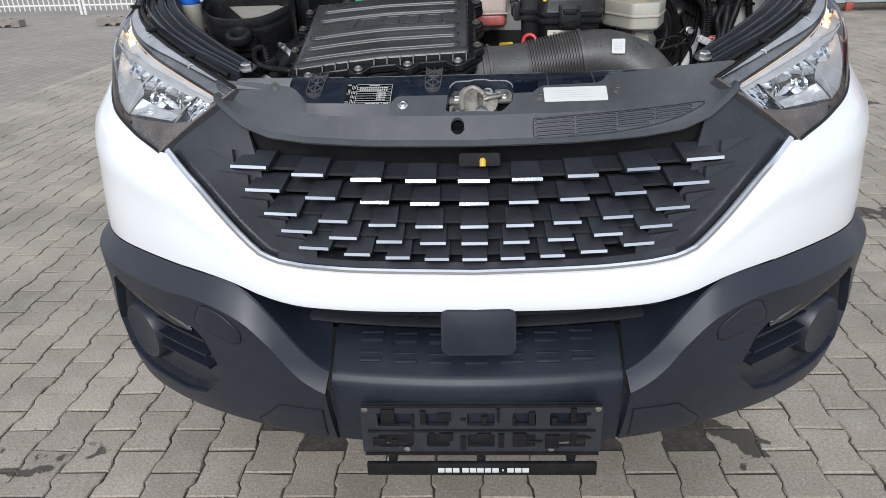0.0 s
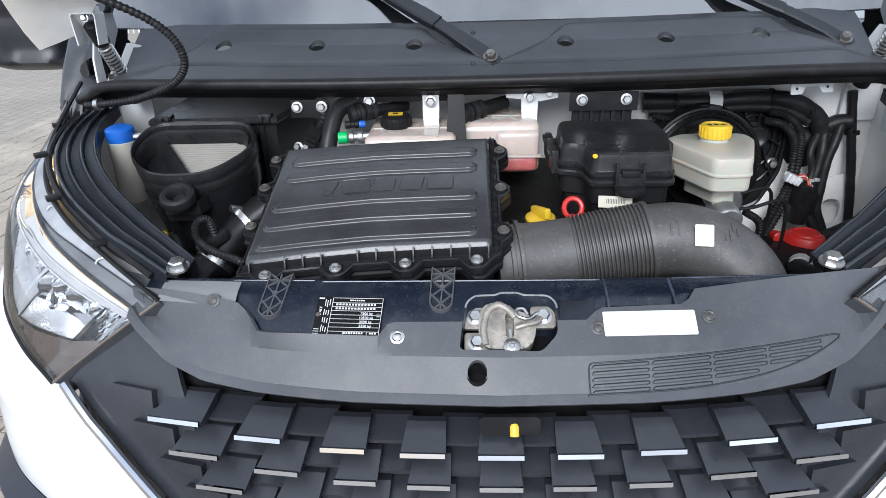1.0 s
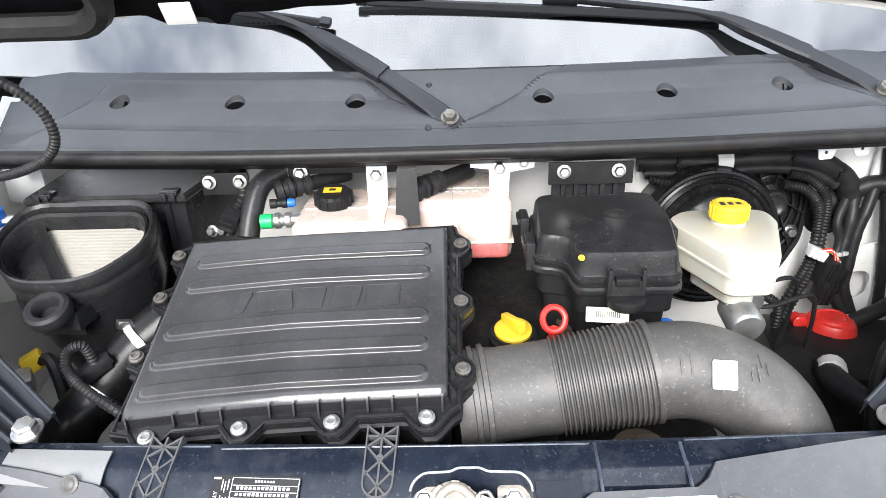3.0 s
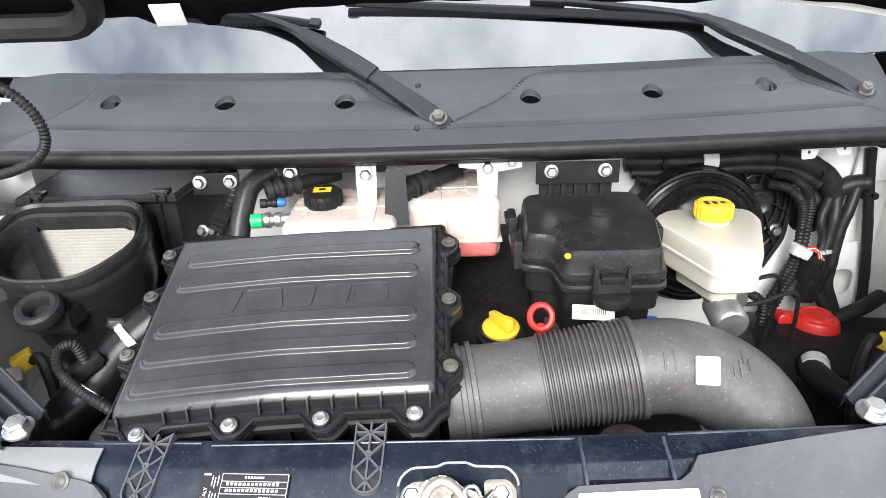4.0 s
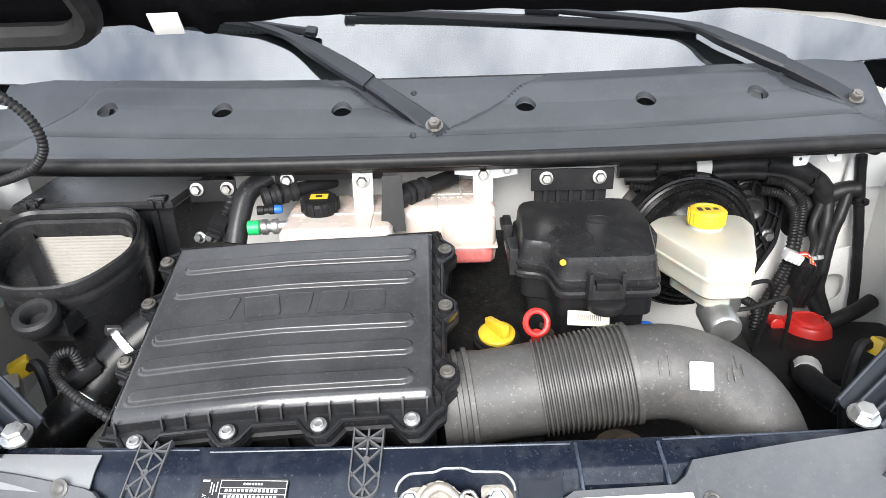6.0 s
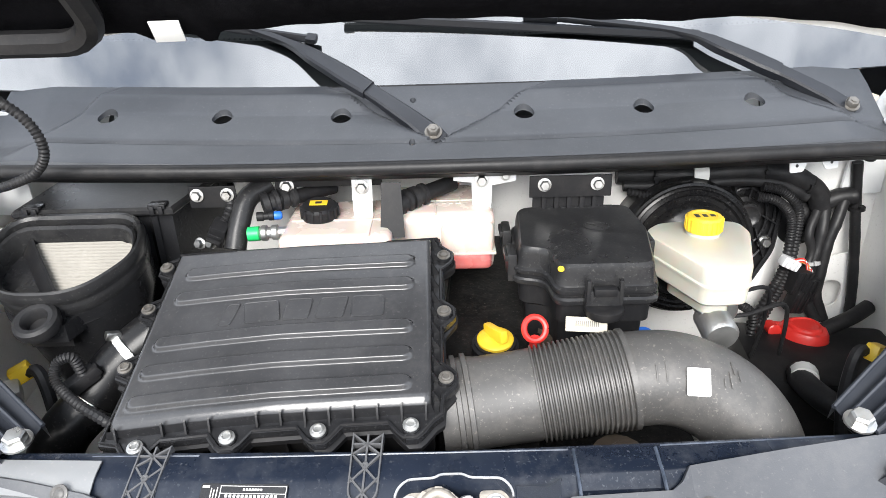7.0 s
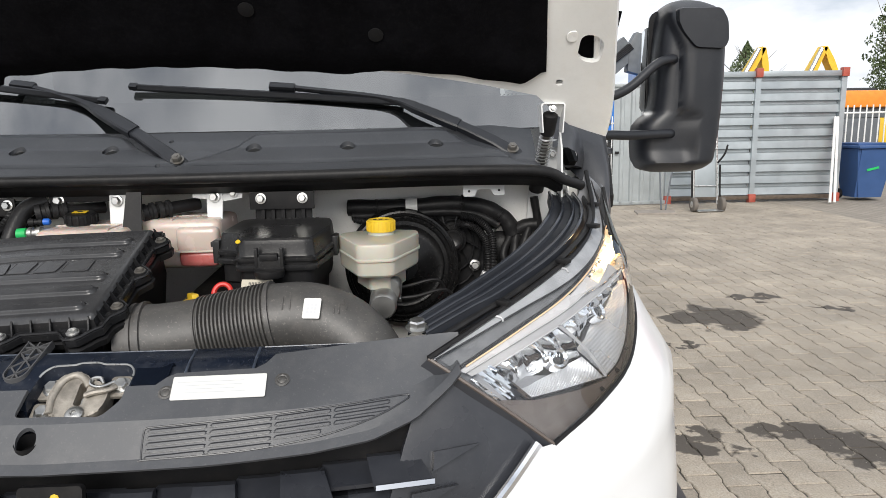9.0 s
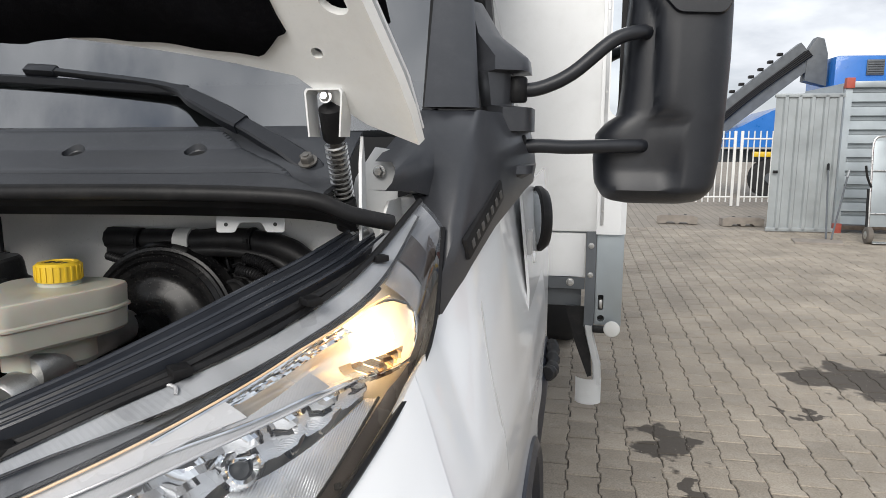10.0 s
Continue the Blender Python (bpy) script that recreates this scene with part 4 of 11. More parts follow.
def tree(x, y, h, w, seed, slim, label):
    rnd = random.Random(seed)
    t = thing("tree", x, y, 0, label, "tree")
    bm = bmesh.new()
    tube(bm, [(x, y, 0), (x + 0.1, y, h * 0.4), (x - 0.05, y + 0.1, h * 0.75), (x, y, h * 0.97)], lambda s: 0.03 * h * (1 - s) * 0.6 + 0.02, seg=8)
    for i in range(26):
        z = h * rnd.uniform(0.2, 0.9)
        a = rnd.uniform(0, 6.28)
        r = w * math.sin(math.pi * min(1, (z / h) ** 0.8)) * 0.75
        tube(bm, [(x, y, z), (x + math.cos(a) * r * 0.5, y + math.sin(a) * r * 0.5, z + r * (0.9 if slim else 0.4)), (x + math.cos(a) * r, y + math.sin(a) * r, z + r * (2.2 if slim else 0.9))], lambda s: 0.03 * (1 - s) + 0.006, seg=5, n=3)
    part("trunk", bm, "bark", t)
    V, F = [], []
    for i in range(7000):
        z = h * rnd.uniform(0.1, 1.0)
        k = math.sin(math.pi * min(1, max(0.02, (z / h - 0.06) / 0.94) ** (0.8 if slim else 0.6)))
        a = rnd.uniform(0, 6.28)
        clump = 0.7 + 0.3 * math.sin(a * 3 + z * 2.1 + seed) * math.sin(z * 3.7)
        r = w * k * clump * math.sqrt(rnd.uniform(0.15, 1))
        c = Vector((x + r * math.cos(a), y + r * math.sin(a), z))
        s = rnd.uniform(0.05, 0.13) * (h / 9)
        e = Euler((rnd.uniform(0, 6.28), rnd.uniform(0, 6.28), rnd.uniform(0, 6.28))).to_matrix()
        b = len(V)
        V += [tuple(c + e @ Vector(p) * s) for p in ((-1, 0, 0), (0, -0.5, 0.1), (1, 0, 0), (0, 0.5, 0.1))]
        F.append((b, b + 1, b + 2, b + 3))
    me = bpy.data.meshes.new("crown")
    me.from_pydata(V, [], F)
    me.materials.append(M["leaf"])
    ob = new("crown", me)
    ob.parent = t
    ob.matrix_parent_inverse = t.matrix_world.inverted()


def red_truck():
    t = thing("parked_truck", 10.6, 9.4, 0, "dark red and black parked truck at the yard's edge", "truck")
    bm = bmesh.new()
    box(bm, (11.4, 11.2, 1.95), (1.6, 3.0, 2.1), 0.2)
    part("cab", bm, "truck_red", t)
    bm = bmesh.new()
    box(bm, (11.4, 11.2, 0.72), (1.7, 3.1, 0.5), 0.12)
    part("skirt", bm, "bumper", t)
    bm = bmesh.new()
    turned(bm, (10.6, 11.0, 0.48), (-1, 0, 0), [(-0.15, 0.3), (-0.12, 0.48), (0.12, 0.48), (0.15, 0.3)], seg=24)
    part("wheel", bm, "tyre", t)


def low_loader():
    """An orange machine and white fence beyond the bin."""
    t = thing("site_machine", 13.2, 21.0, 0, "orange site machine parked behind the fence", "machine")
    bm = bmesh.new()
    box(bm, (13.4, 21.6, 2.15), (2.6, 1.6, 0.5), 0.1)
    part("body", bm, "orange", t)
    bm = bmesh.new()
    box(bm, (13.4, 21.6, 1.75), (2.2, 1.2, 0.3), 0.05)
    box(bm, (13.4, 21.6, 1.0), (1.8, 1.2, 1.2), 0.05)
    part("frame", bm, "crane", t)


container()
hand_truck()
yard_tools()
waste_bin()
digger(11.25, 23.0, [(-0.5, 0, 2.4), (0.30, 0, 3.85), (0.50, 0, 2.5)], "yellow excavator with a raised boom")
digger(13.75, 23.5, [(-0.6, 0, 2.4), (0.1, 0, 3.9), (0.75, 0, 2.6)], "worn yellow excavator with a bent boom")
crane_truck()
lamp_post(9.0, 48.0, 11.0)
tree(29.5, 42.0, 10.5, 2.2, 3, True, "tall slim poplar with yellowing leaves")
tree(16.4, 34.0, 5.3, 2.4, 8, False, "round dark shrub behind the container")
red_truck()
low_loader()
barrier(2.0, 17.9, 4.6, 18.6, 1.75, "white tubular barrier behind the parked truck")
barrier(4.75, 18.6, 7.2, 18.9, 1.75, "white tubular barrier beside the crane truck")
barrier(9.9, 17.2, 12.6, 16.6, 1.9, "white tubular barrier beyond the blue bin")
barrier(-9.3, 17.6, -6.7, 17.4, 1.2, "white tubular barrier across the yard")
barrier(-12.0, 17.9, -9.4, 17.6, 1.2, "white tubular barrier across the yard")
barrier(-14.7, 18.1, -12.1, 17.9, 1.2, "white tubular barrier across the yard")
fence_foot(-9.9, 15.4)
fence_foot(-7.4, 15.2)
fence_foot(4.0, 14.75, 5)
fence_foot(2.9, 14.9, -8)


# ---- the truck's shell ----
# x across, y towards the truck's rear; the nose follows two plan curves, a low and a high one, behind a centre profile
CENTRE = [(0.40, 1.815), (0.45, 1.79), (0.52, 1.772), (0.60, 1.765), (0.65, 1.768), (0.72, 1.785), (0.82, 1.795), (0.90, 1.812), (1.0, 1.836), (1.06, 1.852),
          (1.14, 1.880), (1.20, 1.912), (1.30, 1.96)]
PLAN_LOW = [(0, 0), (0.2, 0.008), (0.33, 0.025), (0.5, 0.073), (0.665, 0.150), (0.812, 0.240), (0.916, 0.330), (0.978, 0.43), (1.003, 0.54), (1.006, 0.8), (1.006, 1.9)]
PLAN_HIGH = [(0, 0), (0.2, 0.006), (0.33, 0.018), (0.5, 0.045), (0.66, 0.085), (0.8, 0.17), (0.885, 0.255), (0.94, 0.35), (0.972, 0.48), (0.985, 0.8), (0.985, 1.9)]
UX_LOW, UY_LOW = [(i, p[0]) for i, p in enumerate(PLAN_LOW)], [(i, p[1]) for i, p in enumerate(PLAN_LOW)]
UX_HIGH, UY_HIGH = [(i, p[0]) for i, p in enumerate(PLAN_HIGH)], [(i, p[1]) for i, p in enumerate(PLAN_HIGH)]


def skin_point(u, z):
    s = 1 if u >= 0 else -1
    a = abs(u)
    k = min(1, max(0, (z - 0.62) / 0.46))
    x = soft_table(a, UX_LOW) * (1 - k) + soft_table(a, UX_HIGH) * k
    y = soft_table(a, UY_LOW) * (1 - k) + soft_table(a, UY_HIGH) * k
    x *= 1 - lerp_table(a, [(0, 0.45), (8.2, 0.45), (9.0, 0.14), (10, 0.14)]) * max(0, z - 1.14)
    return Vector((s * x, soft_table(z, CENTRE) + y, z))


def skin(u, z, off=0.0):
    """A point of the nose at plan step u and height z, moved out by off."""
    p = skin_point(u, z)
    if off:
        a = skin_point(u + 0.02, z) - skin_point(u - 0.02, z)
        b = skin_point(u, z + 0.004) - skin_point(u, z - 0.004)
        p += a.cross(b).normalized() * off
    return p


def u_at(x, z):
    """The plan step at which the nose reaches x."""
    lo, hi = 0.0, 9.0
    for _ in range(26):
        mid = (lo + hi) / 2
        if skin_point(mid, z).x < abs(x):
            lo = mid
        else:
            hi = mid
    return math.copysign(lo, x)


def nose(x, z, off=0.0):
    return skin(u_at(x, z), z, off)


def nose_patch(outline, off, depth, nu=1):
    """A plate lying on the nose, from its outline in (x, z)."""
    bm = bmesh.new()
    top = [bm.verts.new(nose(x, z, off)) for x, z in outline]
    low = [bm.verts.new(nose(x, z, off - depth)) for x, z in outline]
    n = len(top)
    bm.faces.new(top)
    bm.faces.new(list(reversed(low)))
    for i in range(n):
        bm.faces.new((low[i], low[(i + 1) % n], top[(i + 1) % n], top[i]))
    bmesh.ops.triangulate(bm, faces=[f for f in bm.faces if len(f.verts) > 4])
    return bm


def densify(outline, step=0.03):
    out = []
    for (a, b), (c, d) in zip(outline, outline[1:] + outline[:1]):
        k = max(1, int(math.hypot(c - a, d - b) / step))
        out += [(a + (c - a) * i / k, b + (d - b) * i / k) for i in range(k)]
    return out


truck = thing("box_truck", 0, 2.6, 0, "white box truck with its bonnet open and lamps lit", "truck")

WHITE_LOW = [(0, 0.812), (0.17, 0.811), (0.29, 0.811), (0.39, 0.813), (0.46, 0.826), (0.53, 0.848), (0.60, 0.862), (0.70, 0.872), (0.80, 0.876), (0.93, 0.873), (0.99, 0.87)]
VEE = [(0, 0.893), (0.26, 0.896), (0.36, 0.899), (0.42, 0.906), (0.455, 0.919), (0.485, 0.943), (0.53, 0.988), (0.589, 1.057), (0.652, 1.122)]
WING_TOP = [(3.95, 1.118), (4.15, 1.120), (4.4, 1.135), (4.75, 1.153), (5.1, 1.168), (5.5, 1.183), (6.0, 1.204), (6.6, 1.236), (7.0, 1.260), (7.4, 1.281), (8.05, 1.304), (8.25, 1.320), (8.6, 1.375), (9.0, 1.42), (9.5, 1.47), (10, 1.50)]


# white nose and wings
def white_edges(u):
    lo = soft_table(min(abs(skin_point(u, 0.86).x), 0.99), WHITE_LOW)
    x = abs(skin_point(u, 1.05).x)
    hi = lerp_table(x, VEE) if x < 0.645 else soft_table(abs(u), WING_TOP)
    return lo, hi


bm = bmesh.new()
N = 96


def f_white(a, b):
    u = -7.6 + 15.2 * a
    lo, hi = white_edges(u)
    z = lo + (hi - lo) * b
    bulge = 0.006 * math.sin(math.pi * min(1, b * 1.0)) ** 0.6
    fold = 0.005 * math.exp(-((b - 0.62) / 0.10) ** 2) * min(1, max(0, (abs(u) - 2.6)))
    return skin(u, z, bulge + fold)


sheet(bm, f_white, N, 14, -0.004)
part("nose_panel", bm, "white", truck, "glossy white plastic nose panel below the grille")

for s in (-1, 1):
    bm = bmesh.new()

    def f_wing(a, b, s=s):
        u = 7.61 + (9.75 - 7.61) * a
        lo, top = 0.87, soft_table(u, WING_TOP)
        z = lo + (top - lo) * b
        arch = 0.007 * math.exp(-((b - 0.30) / 0.30) ** 2) * min(1, (u - 7.61) * 0.6)
        crease = 0.006 * max(0.0, 1 - abs(b - 0.55 + 0.12 * (u - 7.61)) / 0.16) * min(1, max(0, (u - 7.7) * 1.0))
        return skin(s * u, z, 0.004 * math.sin(math.pi * b) + arch + crease)

    sheet(bm, f_wing, 34, 44, -0.004 * s)
    part("wing", bm, "white", truck, "white front wing beside the headlight")
    # door, sill and cab side behind the wing
    bm = bmesh.new()
    sheet(bm, lambda a, b, s=s: (s * (0.985 - 0.06 * max(0, b - 0.75) * 4 * 0.35), 3.02 + 0.92 * a, 0.62 + 0.84 * b), 8, 12, -0.006 * s)
    door = part("door", bm, "white", truck, "white cab door")
    bm = bmesh.new()
    tube(bm, [Vector(f_wing(q, h)) for q, h in ((0.52, 0.86), (0.50, 0.70), (0.515, 0.50), (0.56, 0.25), (0.585, 0.02))], 0.0011, seg=6)
    part("shut_line", bm, "grey_ink", door)
    bm = bmesh.new()
    turned(bm, (s * 0.986, 3.10, 1.30), (s, 0, 0), [(0, 0.011), (0.004, 0.011), (0.005, 0.008)], seg=14)
    part("lock", bm, "box_white", door)
    bm = bmesh.new()
    box(bm, (s * 0.985, 3.0, 1.35), (0.01, 0.03, 0.05), 0.003)
    part("badge", bm, "grey_ink", door)
    bm = bmesh.new()
    sheet(bm, lambda a, b, s=s: (s * (0.92 - 0.16 * b), 2.98 + 0.62 * b + (0.92 - 0.62 * b) * a, 1.47 + 0.66 * b), 6, 6, -0.004 * s)
    part("door_window", bm, "windscreen", door, facing=(s, 0, 0.2))
    bm = bmesh.new()
    tube(bm, [(s * 0.925, 2.95, 1.46), (s * 0.80, 3.5, 2.05), (s * 0.75, 3.65, 2.17)], 0.022, seg=8)
    part("window_frame", bm, "dark", door)

# wheel arches and front wheels
for s in (-1, 1):
    bm = bmesh.new()
    for k in range(1):
        pts = [(s * 0.985, 2.87 + 0.50 * math.cos(a), 0.42 + 0.50 * math.sin(a)) for a in [math.pi * (0.02 + 0.96 * i / 20) for i in range(21)]]
        tube(bm, pts, 0.028, seg=8, n=1)
    part("arch_moulding", bm, "bumper", truck, "black plastic wheel arch trim")
    wheel = bmesh.new()
    turned(wheel, (s * 0.86, 2.87, 0.385), (s, 0, 0), [(-0.11, 0.22), (-0.115, 0.33), (-0.09, 0.375), (-0.05, 0.385), (0.05, 0.385), (0.09, 0.375), (0.115, 0.33), (0.11, 0.22)], seg=40)
    w = part("wheel", wheel, "tyre", truck)
    bm = bmesh.new()
    turned(bm, (s * 0.86, 2.87, 0.385), (s, 0, 0), [(-0.1, 0.22), (0.1, 0.22), (0.08, 0.19), (0.02, 0.15), (0.03, 0.06), (0.08, 0.05), (0.08, 0.01)], seg=30)
    part("rim", bm, "steel", w)

for s in (-1, 1):
    bm = bmesh.new()
    rings(bm, [[(s * x, y, z) for x, y in ((0.86, 3.50), (x1 - 0.02, 3.48), (x1, 3.52), (x1, 3.86), (x1 - 0.03, 3.90), (0.86, 3.90))] for x1, z in ((0.93, 0.40), (0.965, 0.46), (0.985, 0.60), (1.002, 0.78), (1.006, 0.86), (0.99, 0.90))])
    step = part("cab_step", bm, "bumper", truck, "black plastic step guard behind the cab door", smooth=35)
    bm = bmesh.new()
    tube(bm, [(s * 1.004, 3.53, 0.885), (s * 1.016, 3.60, 0.875), (s * 1.012, 3.75, 0.885), (s * 1.006, 3.86, 0.87)], lambda t: 0.020 + 0.005 * math.sin(t * 40), seg=9)
    part("rubber_lip", bm, "rubber", step)

# bumper: two wings and a stepped centre
bumper = part("front_bumper", (lambda b: (box(b, (0, 1.98, 0.56), (0.62, 0.14, 0.14), 0.02), b)[1])(bmesh.new()), "dark", truck, "grained black plastic bumper with a step in the middle")
CREST = [(0.32, 0.662), (0.352, 0.677), (0.402, 0.715), (0.449, 0.771), (0.497, 0.820), (0.55, 0.845), (0.60, 0.857), (0.70, 0.868), (0.80, 0.872), (0.97, 0.868)]
BOTTOM = [(0.32, 0.446), (0.48, 0.424), (0.60, 0.404), (0.72, 0.388), (0.85, 0.384), (0.99, 0.41)]
U_SEAM = u_at(0.322, 0.6)

FOG = [(0.582, 0.620), (0.600, 0.588), (0.653, 0.532), (0.722, 0.514), (0.844, 0.522), (0.918, 0.552), (0.934, 0.62), (0.908, 0.72), (0.890, 0.768), (0.866, 0.787), (0.772, 0.763), (0.695, 0.737), (0.640, 0.722), (0.612, 0.690)]


def ridge_at(x):
    return soft_table(x, [(0.32, 0.84), (0.42, 0.85), (0.5, 0.87), (0.62, 0.89), (0.7, 0.88), (0.95, 0.90)])


def wing_point(u, b, s, off=0.0):
    x = abs(skin_point(u, 0.62).x)
    lo, hi = lerp_table(x, BOTTOM), soft_table(x, CREST)
    z = lo + (hi - lo) * b
    # a rounded shoulder near the crest, and the lower edge tucked under
    tuck = -0.05 * max(0, 0.12 - b) ** 1.0 / 0.12 * 0.6
    ridge = ridge_at(x)
    sh = 0.032 * min(b / ridge, (1 - b) / (1 - ridge))
    return skin(s * u, z, off + sh + tuck)


def on_wing(s, x, z, off):
    """A point on the bumper's wing at x and z."""
    u = u_at(x, 0.62)
    lo, hi = lerp_table(x, BOTTOM), soft_table(x, CREST)
    return wing_point(u, (z - lo) / (hi - lo), s, off)


for s in (-1, 1):
    bm = bmesh.new()
    
    def f_bumper(a, b, s=s):
        u = U_SEAM + (8.7 - U_SEAM) * a
        k = ridge_at(abs(skin_point(u, 0.62).x))
        return wing_point(u, b / 0.7 * k if b < 0.7 else k + (b - 0.7) / 0.3 * (1 - k), s)

    sheet(bm, f_bumper, 80, 40, -0.02 * s)
    cutter = bmesh.new()
    o = [(s * x, z) for x, z in densify(FOG)]
    rows = []
    for k, off in ((0.04, -0.09), (0.5, -0.09), (1.0, -0.09), (1.0, 0.03), (1.0, 0.16), (0.5, 0.16), (0.04, 0.16)):
        rows.append([nose(s * (0.77 + (abs(x) - 0.77) * k), 0.64 + (z - 0.64) * k, off) for x, z in o])
    rings(cutter, rows)
    bm = carve(bm, cutter)
    part("bumper_wing", bm, "bumper", bumper, smooth=11)
    # the dark cheek that falls back from the crest into the lower intake
    bm = bmesh.new()

    def f_cheek(a, b, s=s):
        u = U_SEAM + (u_at(0.62, 0.8) - U_SEAM) * a
        p = wing_point(u, 1.0, s)
        x = abs(p.x)
        q = Vector((s * (x + 0.015 * (1 - a)), p.y + 0.135 * (1 - a) + 0.03, min(0.80, p.z + 0.055 * (1 - a) + 0.0)))
        return p.lerp(q, b)

    sheet(bm, f_cheek, 20, 4, 0.006 * s)
    part("intake_cheek", bm, "bumper", bumper)
    # recess behind the fog light hole
    bm = bmesh.new()
    rows = []
    for off, k in ((0.014, 1.02), (-0.022, 0.97), (-0.028, 0.5)):
        cx, cz = 0.77, 0.64
        rows.append([nose(s * (cx + (x - cx) * k), cz + (z - cz) * k, off) for x, z in densify(FOG)])
    rings(bm, rows, cap=False)
    bm.verts.ensure_lookup_table()
    n_o = len(rows[0])
    bmesh.ops.contextual_create(bm, geom=[v for v in bm.verts][-n_o:])
    part("fog_recess", bm, "grille", bumper)
    bm = bmesh.new()
    turned(bm, nose(s * 0.845, 0.628, -0.032), nose(s * 0.845, 0.628, 0.0) - nose(s * 0.845, 0.628, -0.05), [(0, 0.082), (0.03, 0.078), (0.040, 0.072), (0.036, 0.060), (0.034, 0.0)], seg=24)
    part("fog_cover", bm, "bumper", bumper)
    for k, zz in enumerate((0.686, 0.648, 0.612)):
        bm = bmesh.new()
        rings(bm, [[nose(s * (0.632 + 0.145 * i / 8), zz - 0.010 + 0.014 * i / 8 + dz, off) for dz, off in ((0.0, -0.02), (0.0, 0.006), (0.008, 0.009), (0.010, -0.02))] for i in range(9)])
        part("fog_slat", bm, "bumper", bumper, smooth=30)
    bm = bmesh.new()

    def f_drl(a, b, s=s):
        x = 0.646 + 0.228 * a
        lo = lerp_table(x, [(0.646, 0.706), (0.70, 0.710), (0.78, 0.734), (0.874, 0.768)])
        hi = lerp_table(x, [(0.646, 0.716), (0.70, 0.734), (0.78, 0.760), (0.874, 0.783)])
        return nose(s * x, lo + (hi - lo) * b, 0.022 + 0.004 * math.sin(math.pi * b))

    sheet(bm, f_drl, 30, 4, -0.008 * s)
    drl = part("day_light", bm, M["drl"], bumper, "clear day-running light strip")
    for i in range(14):
        bm = bmesh.new()
        x = 0.665 + 0.0155 * i
        turned(bm, nose(s * x, lerp_table(x, [(0.646, 0.711), (0.70, 0.722), (0.78, 0.748), (0.874, 0.776)]), 0.006), nose(s * x, 0.74, 0.02) - nose(s * x, 0.74, 0.0), [(0, 0.0055), (0.006, 0.005), (0.009, 0.0)], seg=10)
        part("emitter", bm, "mirror_metal", drl)
    # washer cover, tow-eye cover
    for o in ([(0.512, 0.735), (0.518, 0.752), (0.554, 0.784), (0.588, 0.797), (0.606, 0.792), (0.624, 0.762), (0.628, 0.742), (0.59, 0.722), (0.53, 0.706), (0.516, 0.715)],
              [(0.338, 0.578), (0.445, 0.565), (0.512, 0.495), (0.506, 0.465), (0.45, 0.452), (0.346, 0.460)]):
        bm = bmesh.new()
        rows = []
        cx, cz = sum(p[0] for p in o) / len(o), sum(p[1] for p in o) / len(o)
        for k, off in ((1.0, -0.004), (1.0, 0.0012), (0.97, 0.0022), (0.6, 0.0022), (0.25, 0.0022)):
            rows.append([on_wing(s, cx + (x - cx) * k, cz + (z - cz) * k, off) for x, z in densify(o, 0.02)])
        rings(bm, rows)
        part("cover_cap", bm, "bumper", bumper)
        bm = bmesh.new()
        ring_pts = [on_wing(s, cx + (x - cx) * 1.02, cz + (z - cz) * 1.02, 0.0004) for x, z in densify(o, 0.02)]
        tube(bm, ring_pts + ring_pts[:1], 0.0016, seg=5, n=1, cap=False)
        part("cover_gap", bm, "dark", bumper)

# stepped centre of the bumper
STEP = [(1.90, 0.705), (1.86, 0.700), (1.80, 0.668), (1.775, 0.655), (1.766, 0.640), (1.764, 0.60), (1.768, 0.52), (1.782, 0.468), (1.81, 0.455), (1.83, 0.47)]
bm = bmesh.new()


def f_centre(a, b):
    x = -0.319 + 0.638 * a
    i = b * (len(STEP) - 1)
    k = min(int(i), len(STEP) - 2)
    y, z = [STEP[k][c] + (STEP[k + 1][c] - STEP[k][c]) * (i - k) for c in (0, 1)]
    return (x, y + 0.25 * x * x, z)


sheet(bm, f_centre, 24, 27, 0.012)
part("bumper_step", bm, "bumper", bumper, "black bumper centre with a foot step")
for row in range(2):
    for k in range(7):
        bm = bmesh.new()
        x = -0.235 + k * 0.0785
        t = 0.26 + 0.40 * row
        y, z = 1.855 - 0.045 * row, 0.6985 - 0.024 * row
        box(bm, (x, y + 0.25 * x * x, z), (0.052, 0.010, 0.006), 0.002, pose(0, 0, 0, 28, 0, 0))
        box(bm, (x, y + 0.018 + 0.25 * x * x, z + 0.008), (0.052, 0.006, 0.006), 0.002, pose(0, 0, 0, 28, 0, 0))
        part("tread_rib", bm, "bumper", bumper)
# lower intake with its slats
bm = bmesh.new()
box(bm, (0, 1.965, 0.76), (1.2, 0.02, 0.16), 0.0)
part("intake_back", bm, "dark", bumper)
for k in range(3):
    bm = bmesh.new()
    z = 0.722 + 0.030 * k
    rings(bm, [[(x, 1.875 + 0.28 * x * x + dy, z + dz) for dy, dz in ((0, 0), (-0.006, 0.006), (0.0, 0.012), (0.05, 0.018), (0.05, 0.006))] for x in [-0.5 + i * 0.05 for i in range(21)]])
    part("intake_slat", bm, "grille", bumper)
bm = bmesh.new()
slab(bm, rounded(0.158, 0.105, 0.014), 0.030, pose(0.006, 1.815, 0.762, 82, 0, 0), 0.006)
part("sensor_cover", bm, "bumper", bumper, "square black radar sensor cover")

